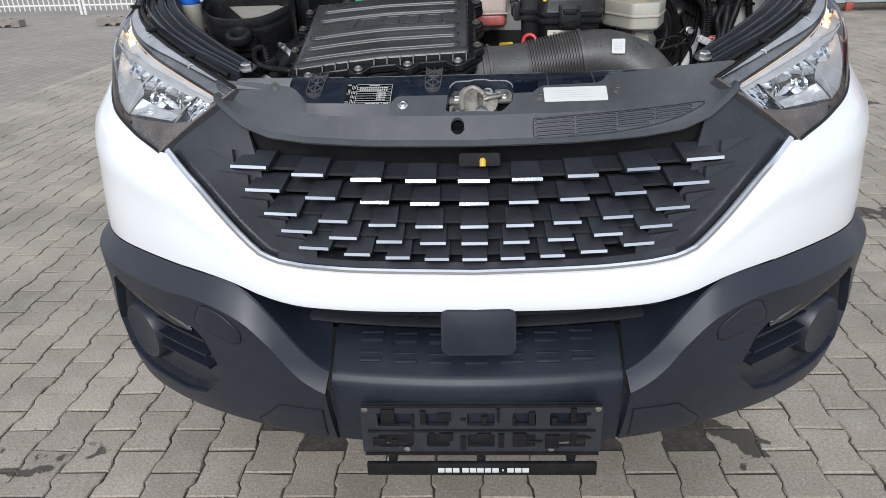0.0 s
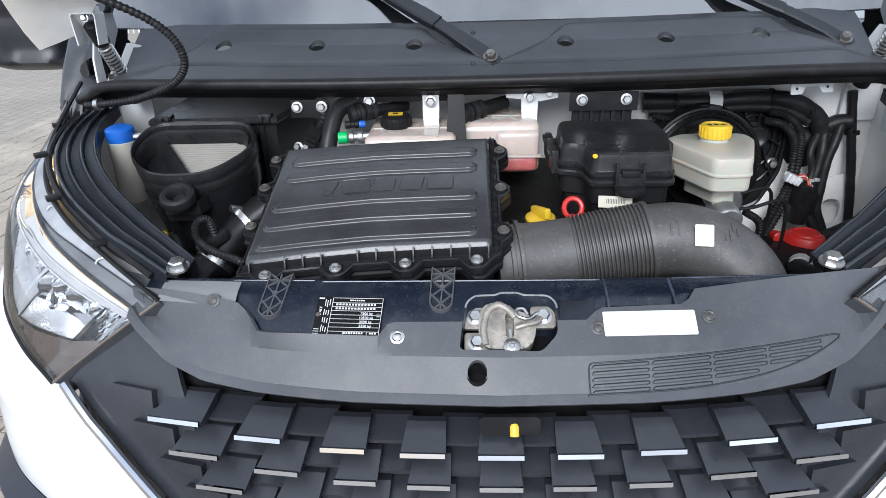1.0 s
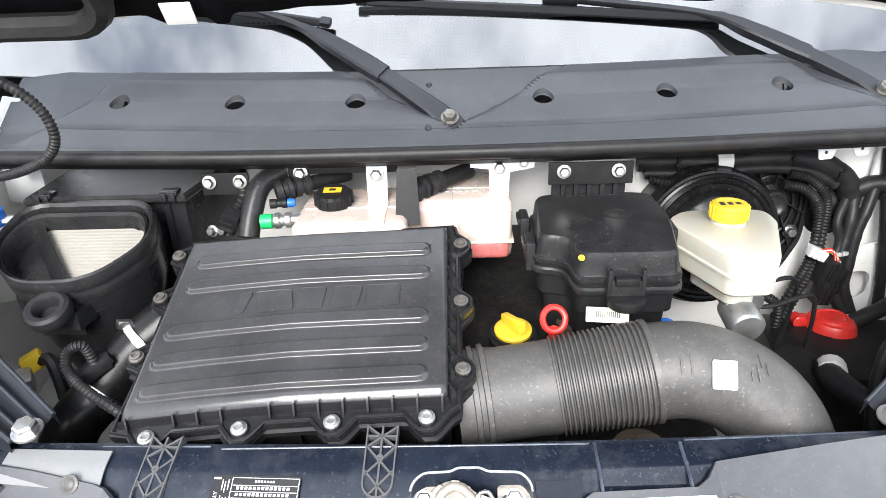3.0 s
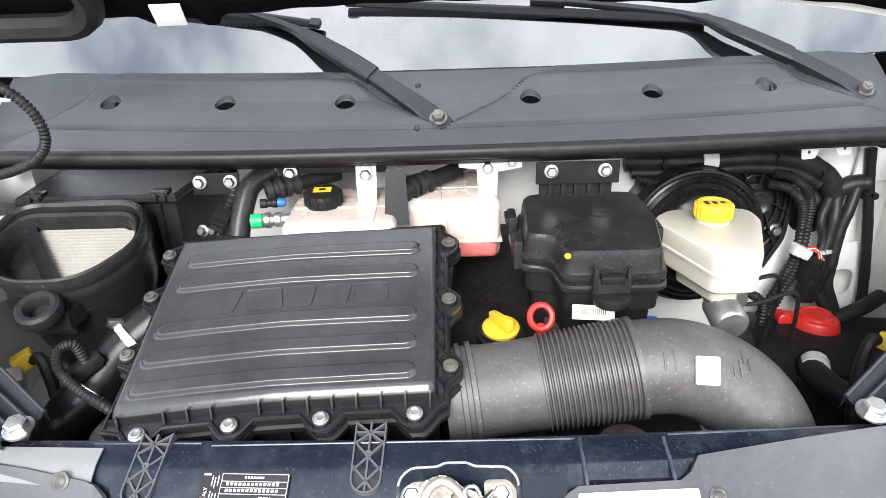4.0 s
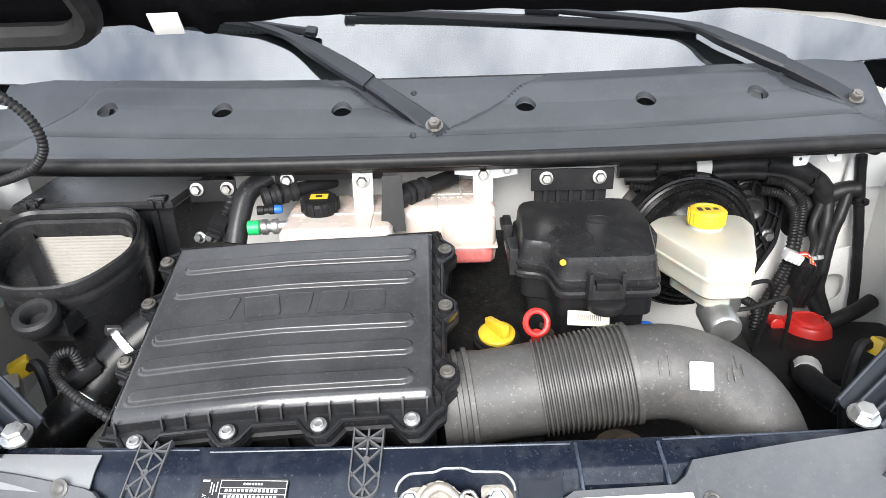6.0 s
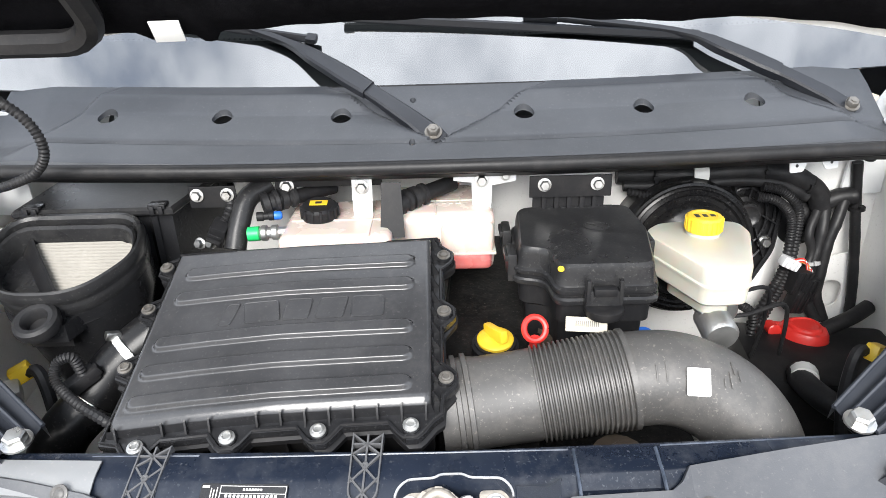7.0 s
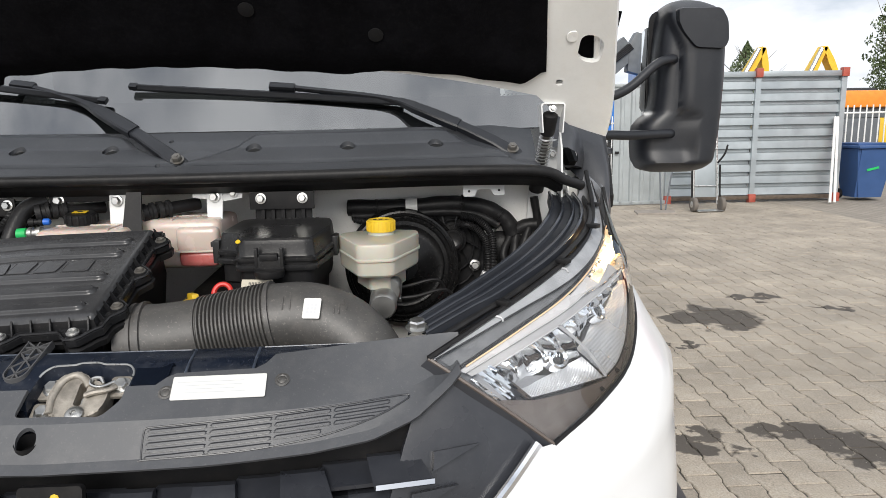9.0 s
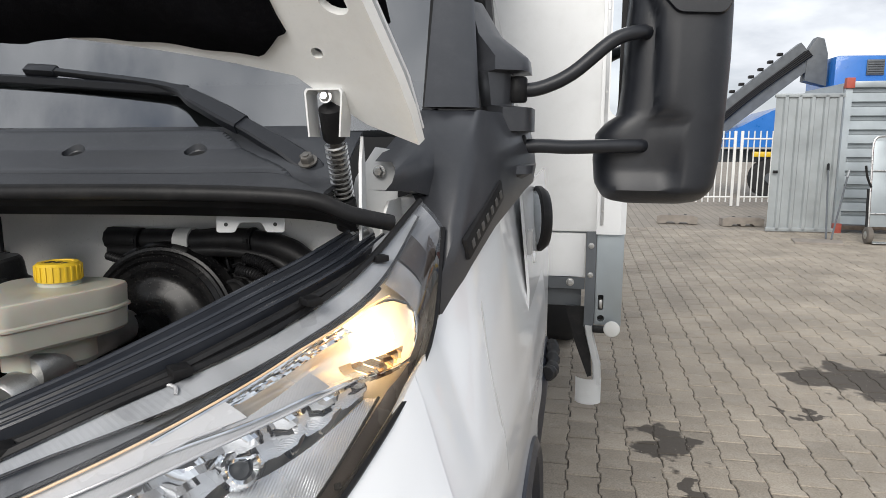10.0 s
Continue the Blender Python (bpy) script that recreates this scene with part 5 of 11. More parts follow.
# licence plate holder
holder = thing("plate_holder", 0.009, 1.765, 0.47, "empty black plastic number plate holder on the bumper", "plate holder")
bm = bmesh.new()
pm = pose(0.009, 1.762, 0.5375, 88, 0, 0)
slab(bm, rounded(0.528, 0.128, 0.008), 0.010, pm)
cut = bmesh.new()
for k in range(2):
    for i, (w, gap) in enumerate(((0.075, 0), (0.05, 0), (0.06, 0), (0.05, 0), (0.08, 0))):
        cx = -0.19 + i * 0.095
        slab(cut, rounded(w, 0.034, 0.004, 3, cx, 0.026 - k * 0.056), 0.03, pm @ pose(0, 0, -0.01))
bm = carve(bm, cut)
part("backplate", bm, "grille", holder)
for k, z in enumerate((0.064, -0.064, -0.002)):
    bm = bmesh.new()
    box(bm, pm @ Vector((0, z, 0.012)), (0.52 if k < 2 else 0.5, 0.008, 0.006 if k < 2 else 0.004), 0.002)
    part("rib", bm, "dark", holder)
rnd = random.Random(2)
for k in range(26):
    bm = bmesh.new()
    x = -0.235 + 0.47 * (k % 13) / 12 + rnd.uniform(-0.01, 0.01)
    z = 0.03 if k < 13 else -0.028
    box(bm, pm @ Vector((x, z + rnd.uniform(-0.012, 0.012), 0.012)), (rnd.choice((0.006, 0.012, 0.03)), 0.007, rnd.choice((0.004, 0.02, 0.036))), 0.001)
    part("clip", bm, "dark", holder)
for x, z in ((-0.254, 0.055), (0.253, 0.055), (-0.165, -0.052), (0.155, -0.052)):
    bm = bmesh.new()
    turned(bm, pm @ Vector((x, z, 0.010)), (0, -1, 0), [(0, 0.007), (0.003, 0.007), (0.004, 0.003)], seg=14)
    part("screw", bm, "steel", holder)
bm = bmesh.new()
box(bm, (0.009, 1.742, 0.437), (0.515, 0.012, 0.034), 0.004)
strip = part("name_strip", bm, "dark", holder, "black strip with white lettering shapes")
for i, w in enumerate((0.017, 0.017, 0.016, 0.026, 0.018, 0.018, 0.014, 0.018, 0.004, 0.016, 0.019, 0.022)):
    bm = bmesh.new()
    x = -0.085 + i * 0.0168 + (0.004 if i > 2 else 0)
    box(bm, (x + 0.004, 1.7345, 0.437), (min(w, 0.0145), 0.002, 0.012 if w > 0.005 else 0.004), 0.0005)
    part("letter_block", bm, "label", strip)
for x in (-0.19, 0.009, 0.21):
    bm = bmesh.new()
    box(bm, (x, 1.758, 0.462), (0.02, 0.02, 0.026), 0.003)
    part("hook", bm, "dark", holder)

# grille: dark bed added for the shade behind the fins, then frame, chrome, fins
grille = part("radiator_grille", (lambda b: (box(b, (0, 1.965, 1.02), (1.0, 0.012, 0.30), 0.0), b)[1])(bmesh.new()), "dark", truck, "black radiator grille with chrome-tipped scale fins")
LIP = [(0, 1.140), (0.2, 1.142), (0.34, 1.147), (0.42, 1.155), (0.48, 1.174), (0.53, 1.207), (0.56, 1.238)]


def vee_z(x):
    return lerp_table(abs(x), VEE)


for s in (-1, 1):
    bm = bmesh.new()

    def f_cheek2(a, b, s=s):
        # side cheek between the fins' ends, the chrome and the headlight
        lo_x, hi_x = 0.335, 0.678
        x = lo_x + (hi_x - lo_x) * a
        z0 = vee_z(x) + 0.004
        z1 = min(lerp_table(x, [(0.335, 1.150), (0.44, 1.168), (0.50, 1.196), (0.515, 1.226), (0.684, 1.124)]), 1.24)
        inner = lerp_table(x, [(0.335, 0.935), (0.40, 1.005), (0.435, 1.052), (0.475, 1.18), (0.57, 1.26)])
        z1 = min(z1, max(inner, z0 + 0.002))
        return nose(s * x, z0 + (z1 - z0) * b, -0.012)

    sheet(bm, f_cheek2, 24, 6, -0.008 * s)
    part("grille_cheek", bm, "grille", grille)
bm = bmesh.new()
tube(bm, [nose(x, vee_z(x) + 0.003, 0.004) for x in [-0.652 + 1.304 * i / 60 for i in range(61)]], 0.0075, seg=8, n=1)
part("chrome_trim", bm, "chrome", grille, "bright chrome strip in a shallow vee")
bm = bmesh.new()
rings(bm, [[nose(x, vee_z(x) + 0.008, -0.004), nose(x, vee_z(x) + 0.02, -0.012), nose(x, vee_z(x) + 0.03, -0.05)] for x in [-0.42 + 0.84 * i / 40 for i in range(41)]], close=False)
part("lower_ledge", bm, "grille", grille)

ROWZ = [1.074, 1.031, 0.986, 0.953, 0.921]
ROWX = [[0, 0.106, 0.216, 0.336, 0.462], [0, 0.0985, 0.2, 0.311, 0.434], [0, 0.091, 0.186, 0.287, 0.398], [0, 0.084, 0.173, 0.268, 0.365], [0, 0.077, 0.157, 0.24, 0.331]]


def fin(x, z, w, h, skew, name="fin", lip=True, sink=0.0):
    """A scale of the grille: a sloping face from a deep upper edge to a proud lower edge, tipped with chrome."""
    def P(dx, dz, off):
        return nose(x + dx, z + dz, off - sink)
    hw = w / 2
    bm = bmesh.new()
    rows = []
    for k, (dz, off, wd) in enumerate(((h, -0.034, 0.86), (h * 0.92, -0.022, 0.88), (h * 0.15, 0.010, 1.0), (0.0, 0.008, 1.0), (-0.004, -0.03, 0.96))):
        sx = skew * dz
        rows.append([P(-hw * wd + sx, dz, off), P(sx, dz, off + 0.001), P(hw * wd + sx, dz, off)])
    rings(bm, rows, close=False)
    for side in (0, 2):
        bm.verts.ensure_lookup_table()
        col = [bm.verts[i * 3 + side] for i in range(5)]
        bm.faces.new(col if side else list(reversed(col)))
    o = part(name, bm, "grille", grille, smooth=25)
    if lip:
        bm = bmesh.new()
        rings(bm, [[P(-hw * 0.985, 0.0072, 0.0100), P(hw * 0.985, 0.0072, 0.0100)], [P(-hw * 0.985, 0.0068, 0.0141), P(hw * 0.985, 0.0068, 0.0141)], [P(-hw * 0.985, 0.0008, 0.0145), P(hw * 0.985, 0.0008, 0.0145)], [P(-hw * 0.97, -0.003, 0.001), P(hw * 0.97, -0.003, 0.001)]], close=False)
        part("fin_tip", bm, "fin_edge", o, "satin chrome tip", smooth=5)


for r in range(5):
    xs = ROWX[r]
    full = sorted([-x for x in xs if x] + xs)
    for k, x in enumerate(full):
        e = abs(x) / xs[-1]
        z = ROWZ[r] + (0.023 - 0.001 * r) * e ** 2.2
        h = 0.040 if r else 0.042
        fin(x, z, (0.062 - 0.003 * r) * (1 + 0.28 * max(0, e - 0.6) / 0.4), h, -0.35 * math.copysign(e, x))
    for a, b in zip(full, full[1:]):
        x = (a + b) / 2
        e = abs(x) / xs[-1]
        z = ROWZ[r] + (0.023 - 0.001 * r) * e ** 2.2 + 0.007
        fin(x, z, (b - a) * 0.66, 0.034, -0.35 * math.copysign(e, x), name="link_fin", lip=False, sink=0.024)
    for s in (-1, 1):
        x = s * (xs[-1] + 0.062 - 0.004 * r)
        z = ROWZ[r] + 0.048 - 0.006 * r
        bm = nose_patch([(x - s * 0.022, z - 0.012), (x + s * 0.045, z + 0.016), (x - s * 0.02, z + 0.012)], 0.0, 0.02)
        part("end_fin", bm, "grille", grille)

# the headlights

LAMP_TOP = [(0.500, 1.990, 1.246), (0.602, 2.052, 1.291), (0.692, 2.115, 1.331), (0.777, 2.220, 1.364), (0.834, 2.360, 1.405), (0.864, 2.545, 1.473)]
LAMP_LOW = [(0.680, 1.964, 1.120)] + [tuple(skin(u, z, 0.003)) for u, z in ((4.72, 1.152), (5.6, 1.187), (6.8, 1.249))] + [(0.903, 2.440, 1.306), (0.899, 2.532, 1.438)]


LAMP_T, LAMP_L = smooth_path(LAMP_TOP, 8), smooth_path(LAMP_LOW, 8)


def lamp_point(s, a, b, off=0.0):
    """A point of the lens: a runs from the grille to the wing's top, b from upper to lower edge, off outwards."""
    i = a * (len(LAMP_T) - 1)
    k = min(int(i), len(LAMP_T) - 2)
    t = LAMP_T[k].lerp(LAMP_T[k + 1], i - k)
    l = LAMP_L[k].lerp(LAMP_L[k + 1], i - k)
    along = (LAMP_T[min(k + 3, len(LAMP_T) - 1)] + LAMP_L[min(k + 3, len(LAMP_T) - 1)]) - (LAMP_T[max(k - 3, 0)] + LAMP_L[max(k - 3, 0)])
    d = (l - t).cross(along).normalized() if (l - t).length > 1e-4 else Vector((0.6, -0.7, 0.4))
    if d.dot(Vector((0.6, -0.7, 0.4))) < 0:
        d = -d
    p = t.lerp(l, b) + d * (0.030 * math.sin(math.pi * b) * min(1, 3 * (1 - a) + 0.1, 4 * a + 0.15) + off)
    return Vector((s * p.x, p.y, p.z))


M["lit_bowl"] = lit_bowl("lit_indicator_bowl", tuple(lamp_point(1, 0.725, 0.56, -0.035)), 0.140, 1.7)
for s in (-1, 1):
    lamp = part("headlight", (lambda b: (sheet(b, lambda a, c: lamp_point(s, a, c, -0.075 * min(1, a * 3 + 0.25) * min(1, (1 - a) * 3 + 0.1)), 24, 10), b)[1])(bmesh.new()), "lamp_in", truck, "clear headlight with a lit side lamp")
    bm = bmesh.new()
    sheet(bm, lambda a, b: lamp_point(s, a, b), 40, 16)
    ln = part("lens", bm, "lens", lamp, facing=(0.6 * s, -0.7, 0.4))
    ln.visible_shadow = False
    for edge in (0.0, 1.0):
        bm = bmesh.new()
        tube(bm, [lamp_point(s, i / 24, edge, -0.002) for i in range(25)], 0.0045, seg=6, n=1)
        part("lens_edge", bm, "dark", lamp)
    bm = bmesh.new()
    tube(bm, [lamp_point(s, 0.0, i / 10, -0.002) for i in range(11)], 0.003, seg=6, n=1)
    part("lens_edge", bm, "lamp_trim", lamp)
    bm = bmesh.new()
    rings(bm, [[lamp_point(s, 0.0, i / 10, -0.001), lamp_point(s, 0.0, i / 10, -0.001) + Vector((-s * 0.022, 0.004, -0.022)), lamp_point(s, 0.0, i / 10, -0.001) + Vector((-s * 0.03, 0.05, -0.03))] for i in range(11)], close=False)
    part("flank", bm, "grille", lamp)
    def lamp_band(name, a0, a1, up, low, off, mt, label="", ridge=0.0, nu=40, nv=4):
        """A strip inside the lens between two edges given over its length."""
        def f_band(a, b):
            q = a0 + (a1 - a0) * a
            u, w = lerp_table(q, up), lerp_table(q, low)
            return lamp_point(s, q, u + (w - u) * b, off - ridge * (round(a * nu) % 2))
        m = bmesh.new()
        sheet(m, f_band, nu, nv)
        return part(name, m, mt, lamp, label, smooth=10 if ridge else 40)

    def lamp_line(name, a0, a1, table, off, r, mt, label=""):
        m = bmesh.new()
        tube(m, [lamp_point(s, a0 + (a1 - a0) * i / 30, lerp_table(a0 + (a1 - a0) * i / 30, table), off) for i in range(31)], r, seg=6, n=1)
        return part(name, m, mt, lamp, label)

    EDGE_A = [(0, 0.032), (0.05, 0.042), (0.3, 0.095), (0.45, 0.15), (0.7, 0.175), (0.97, 0.21)]
    EDGE_B = [(0, 0.175), (0.2, 0.180), (0.44, 0.195), (0.62, 0.188), (0.76, 0.22), (0.97, 0.29)]
    EDGE_C = [(0, 0.195), (0.2, 0.205), (0.44, 0.215), (0.62, 0.208), (0.76, 0.25), (0.80, 0.34)]
    EDGE_D = [(0, 0.225), (0.2, 0.265), (0.44, 0.310), (0.5, 0.36)]
    EDGE_E = [(0, 0.265), (0.1, 0.310), (0.3, 0.355), (0.46, 0.405), (0.57, 0.495), (0.64, 0.60)]
    # finely ridged clear strip, a dark strip under it, then the frosted light guide with its thin lit line
    lamp_band("ridged_strip", 0.004, 0.97, [(0, 0.008), (1, 0.02)], EDGE_A, -0.005, "lamp_clear", "clear strip with fine ridges", 0.00028, 220, 2)
    lamp_line("strip_edge", 0.01, 0.97, EDGE_A, -0.004, 0.0016, "dark")
    lamp_band("smoked_strip", 0.02, 0.97, EDGE_A, EDGE_B, -0.012, "lamp_dark", "smoked clear strip with specks")
    lamp_line("strip_edge", 0.02, 0.80, EDGE_B, -0.009, 0.0024, "dark")
    lamp_line("light_line", 0.04, 0.795, EDGE_C, -0.008, 0.0012, "light_line", "thin lit amber line")
    lamp_band("light_guide", 0.025, 0.50, EDGE_C, EDGE_D, -0.012, "lamp_white", "frosted light guide", 0.0002, 120, 2)
    lamp_line("guide_edge", 0.025, 0.47, EDGE_D, -0.010, 0.0014, "lamp_white")
    lamp_band("frosted_band", 0.03, 0.60, EDGE_D, EDGE_E, -0.014, "lamp_band", "frosted band above the bowls")
    for q in (0.20, 0.47):
        m = bmesh.new()
        tube(m, [lamp_point(s, q, 0.01, -0.003), lamp_point(s, q + 0.004, 0.05, -0.002), lamp_point(s, q - 0.004, 0.085, -0.003)], 0.0018, seg=6, n=2)
        part("moulding_tab", m, "lamp_white", lamp)
    # long indicator bowl with an angular end, and its lit bulb
    IND_UP = [(0.40, 0.235), (0.5, 0.225), (0.65, 0.220), (0.76, 0.265), (0.795, 0.36), (0.812, 0.55)]
    IND_LOW = [(0.40, 0.305), (0.44, 0.335), (0.57, 0.465), (0.63, 0.58), (0.70, 0.76), (0.745, 0.86), (0.79, 0.80), (0.812, 0.64)]

    def f_ind(a, b):
        q = 0.40 + 0.412 * a
        u, w = lerp_table(q, IND_UP), lerp_table(q, IND_LOW)
        return lamp_point(s, q, u + (w - u) * b, -0.014 - 0.034 * math.sin(math.pi * b) ** 0.8 * math.sin(math.pi * min(1, 0.06 + 0.92 * a)))

    bm = bmesh.new()
    sheet(bm, f_ind, 44, 16)
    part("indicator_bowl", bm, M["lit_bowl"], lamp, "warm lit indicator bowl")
    bm = bmesh.new()
    tube(bm, [lamp_point(s, 0.715, 0.55, -0.030), lamp_point(s, 0.750, 0.57, -0.030)], 0.011, seg=12, n=1)
    part("bulb", bm, "bulb", lamp, "warm lit bulb")
    lamp_line("bowl_edge", 0.40, 0.811, IND_UP, -0.012, 0.0016, "mirror_metal")
    lamp_line("bowl_edge", 0.40, 0.811, IND_LOW, -0.012, 0.0016, "mirror_metal")
    # pebbled bright strip along the bowl's upper wall
    bm = bmesh.new()
    rnd_p = random.Random(8)
    sheet(bm, lambda a, b: lamp_point(s, 0.45 + 0.25 * a, lerp_table(0.45 + 0.25 * a, IND_UP) + 0.008 + (0.035 + 0.045 * a) * b, -0.0165 - 0.0016 * rnd_p.random()), 46, 5)
    part("pebbled_strip", bm, "mirror_metal", lamp, smooth=8)
    # chrome folds below the bulb, its amber light put into their colour
    for k in range(6):
        q0, q1 = 0.640 + 0.017 * k, 0.657 + 0.017 * k
        bm = bmesh.new()

        def f_foldlet(a, b):
            q = q0 + (q1 - q0) * a
            w = lerp_table(q, IND_LOW)
            return lamp_point(s, q, w - 0.15 + 0.19 * b, -0.013 - 0.010 * abs(2 * a - 1) - 0.006 * math.sin(5 * b + k))
        sheet(bm, f_foldlet, 4, 5)
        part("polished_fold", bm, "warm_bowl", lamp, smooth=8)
    # two beam bowls: folded polished upper walls over finely ribbed fans
    for bowl, (a0, a1, top0, top1, low0, low1, dep) in enumerate(((0.075, 0.285, 0.312, 0.355, 0.66, 0.91, 0.050), (0.292, 0.645, 0.358, 0.61, 0.91, 0.81, 0.052))):
        def rim(a):
            return top0 + (top1 - top0) * (a ** 2.2 if bowl else a)

        def low(a):
            return low0 + (low1 - low0) * a + (0.05 * math.sin(math.pi * a) if bowl else 0.0)

        def mid(a):
            k = 0.66 - 0.10 * a if bowl == 0 else lerp_table(a, [(0, 0.42), (0.2, 0.44), (0.4, 0.40), (0.75, 0.62), (1, 0.80)])
            return rim(a) + (low(a) - rim(a)) * k

        def wall_depth(a):
            return dep * math.sin(math.pi * (0.09 + 0.84 * a)) ** 0.6

        def f_fold(a, b):
            top, bot = rim(a), mid(a)
            k = abs(((a * (5.5 if bowl else 3.5) + 0.45 * b + 0.2 * math.sin(9 * a)) % 1.0) * 2 - 1)
            return lamp_point(s, a0 + (a1 - a0) * a, top + (bot - top) * b, -0.014 - wall_depth(a) * (0.25 + 0.75 * b) + 0.016 * k * math.sin(math.pi * min(1, b + 0.12)))

        def f_fan(a, b):
            top, bot = mid(a), low(a)
            return lamp_point(s, a0 + (a1 - a0) * a, top + (bot - top) * b, -0.014 - 0.8 * wall_depth(a) * (1 - b) ** 0.8)

        bm = bmesh.new()
        sheet(bm, f_fold, 66, 6)
        part("polished_wall", bm, "mirror_metal", lamp, "polished folded reflector wall", smooth=12)
        bm = bmesh.new()
        sheet(bm, f_fan, 30, 10)
        part("reflector", bm, "ribbed_reflector", lamp, "finely ribbed reflector")
        for e, fn in ((0, rim), (1, low)):
            bm = bmesh.new()
            tube(bm, [lamp_point(s, a0 + (a1 - a0) * i / 20, fn(i / 20), -0.012) for i in range(21)], 0.0016, seg=6, n=1)
            part("bowl_rim", bm, "lamp_white" if e == 0 else "dark", lamp)
        am, k = (0.74, 0.42) if bowl == 0 else (0.47, 0.27)
        bmid = rim(am) + (low(am) - rim(am)) * k
        am = a0 + (a1 - a0) * am
        p, q = lamp_point(s, am, bmid, -0.052), lamp_point(s, am, bmid, 0.0)
        bm = bmesh.new()
        turned(bm, p, q - p, [(0, 0.019), (0.018, 0.018), (0.020, 0.015), (0.017, 0.011), (0.006, 0.010)], seg=18, cap=False)
        part("bulb_hood", bm, "mirror_metal", lamp)
        bm = bmesh.new()
        turned(bm, p + (q - p).normalized() * 0.004, q - p, [(0, 0.0105), (0.006, 0.009), (0.010, 0.0)], seg=14)
        part("bulb_tip", bm, "ink", lamp)
    # partition between the bowls, and the small dark reflector next to the grille
    lamp_band("partition", 0.283, 0.294, [(0, 0.36), (1, 0.36)], [(0, 0.91), (1, 0.91)], -0.012, "lamp_band")
    bm = bmesh.new()
    sheet(bm, lambda a, b: lamp_point(s, 0.015 + 0.062 * a, 0.285 + (0.24 + 0.16 * a) * b, -0.014 - 0.020 * math.sin(math.pi * a) + 0.008 * abs(((a * 3 + 0.6 * b) % 1) * 2 - 1)), 14, 6)
    part("inner_reflector", bm, "mirror_metal", lamp, smooth=10)
    # grey strips of the corner behind the lit bowl
    for a0, a1, mt in ((0.82, 0.875, "lamp_clear"), (0.88, 0.94, "lamp_trim")):
        bm = bmesh.new()
        sheet(bm, lambda a, b: lamp_point(s, a0 + (a1 - a0) * a, 0.27 + 0.60 * b, -0.016), 4, 8)
        part("corner_strip", bm, mt, lamp, "grey strip inside the corner of the lens")
    TRIM_UP = [(0, 0.30), (0.015, 0.52), (0.075, 0.68), (0.18, 0.82), (0.285, 0.925), (0.38, 0.935), (0.5, 0.91), (0.62, 0.86), (0.67, 0.84), (0.745, 0.89), (0.80, 0.83), (0.83, 0.74), (1, 0.66)]
    lamp_band("lower_trim", 0.0, 0.98, TRIM_UP, [(0, 0.99), (1, 0.99)], -0.014, "lamp_trim", "smoked brown lower trim", 0.0, 60, 6)
    for q in (0.25, 0.34, 0.43, 0.52):
        bm = bmesh.new()
        box(bm, lamp_point(s, q, 0.955, -0.012), (0.007, 0.007, 0.004), 0.001, pose(0, 0, 0, 30, 0, 40 * s))
        part("trim_stud", bm, "dark", lamp)


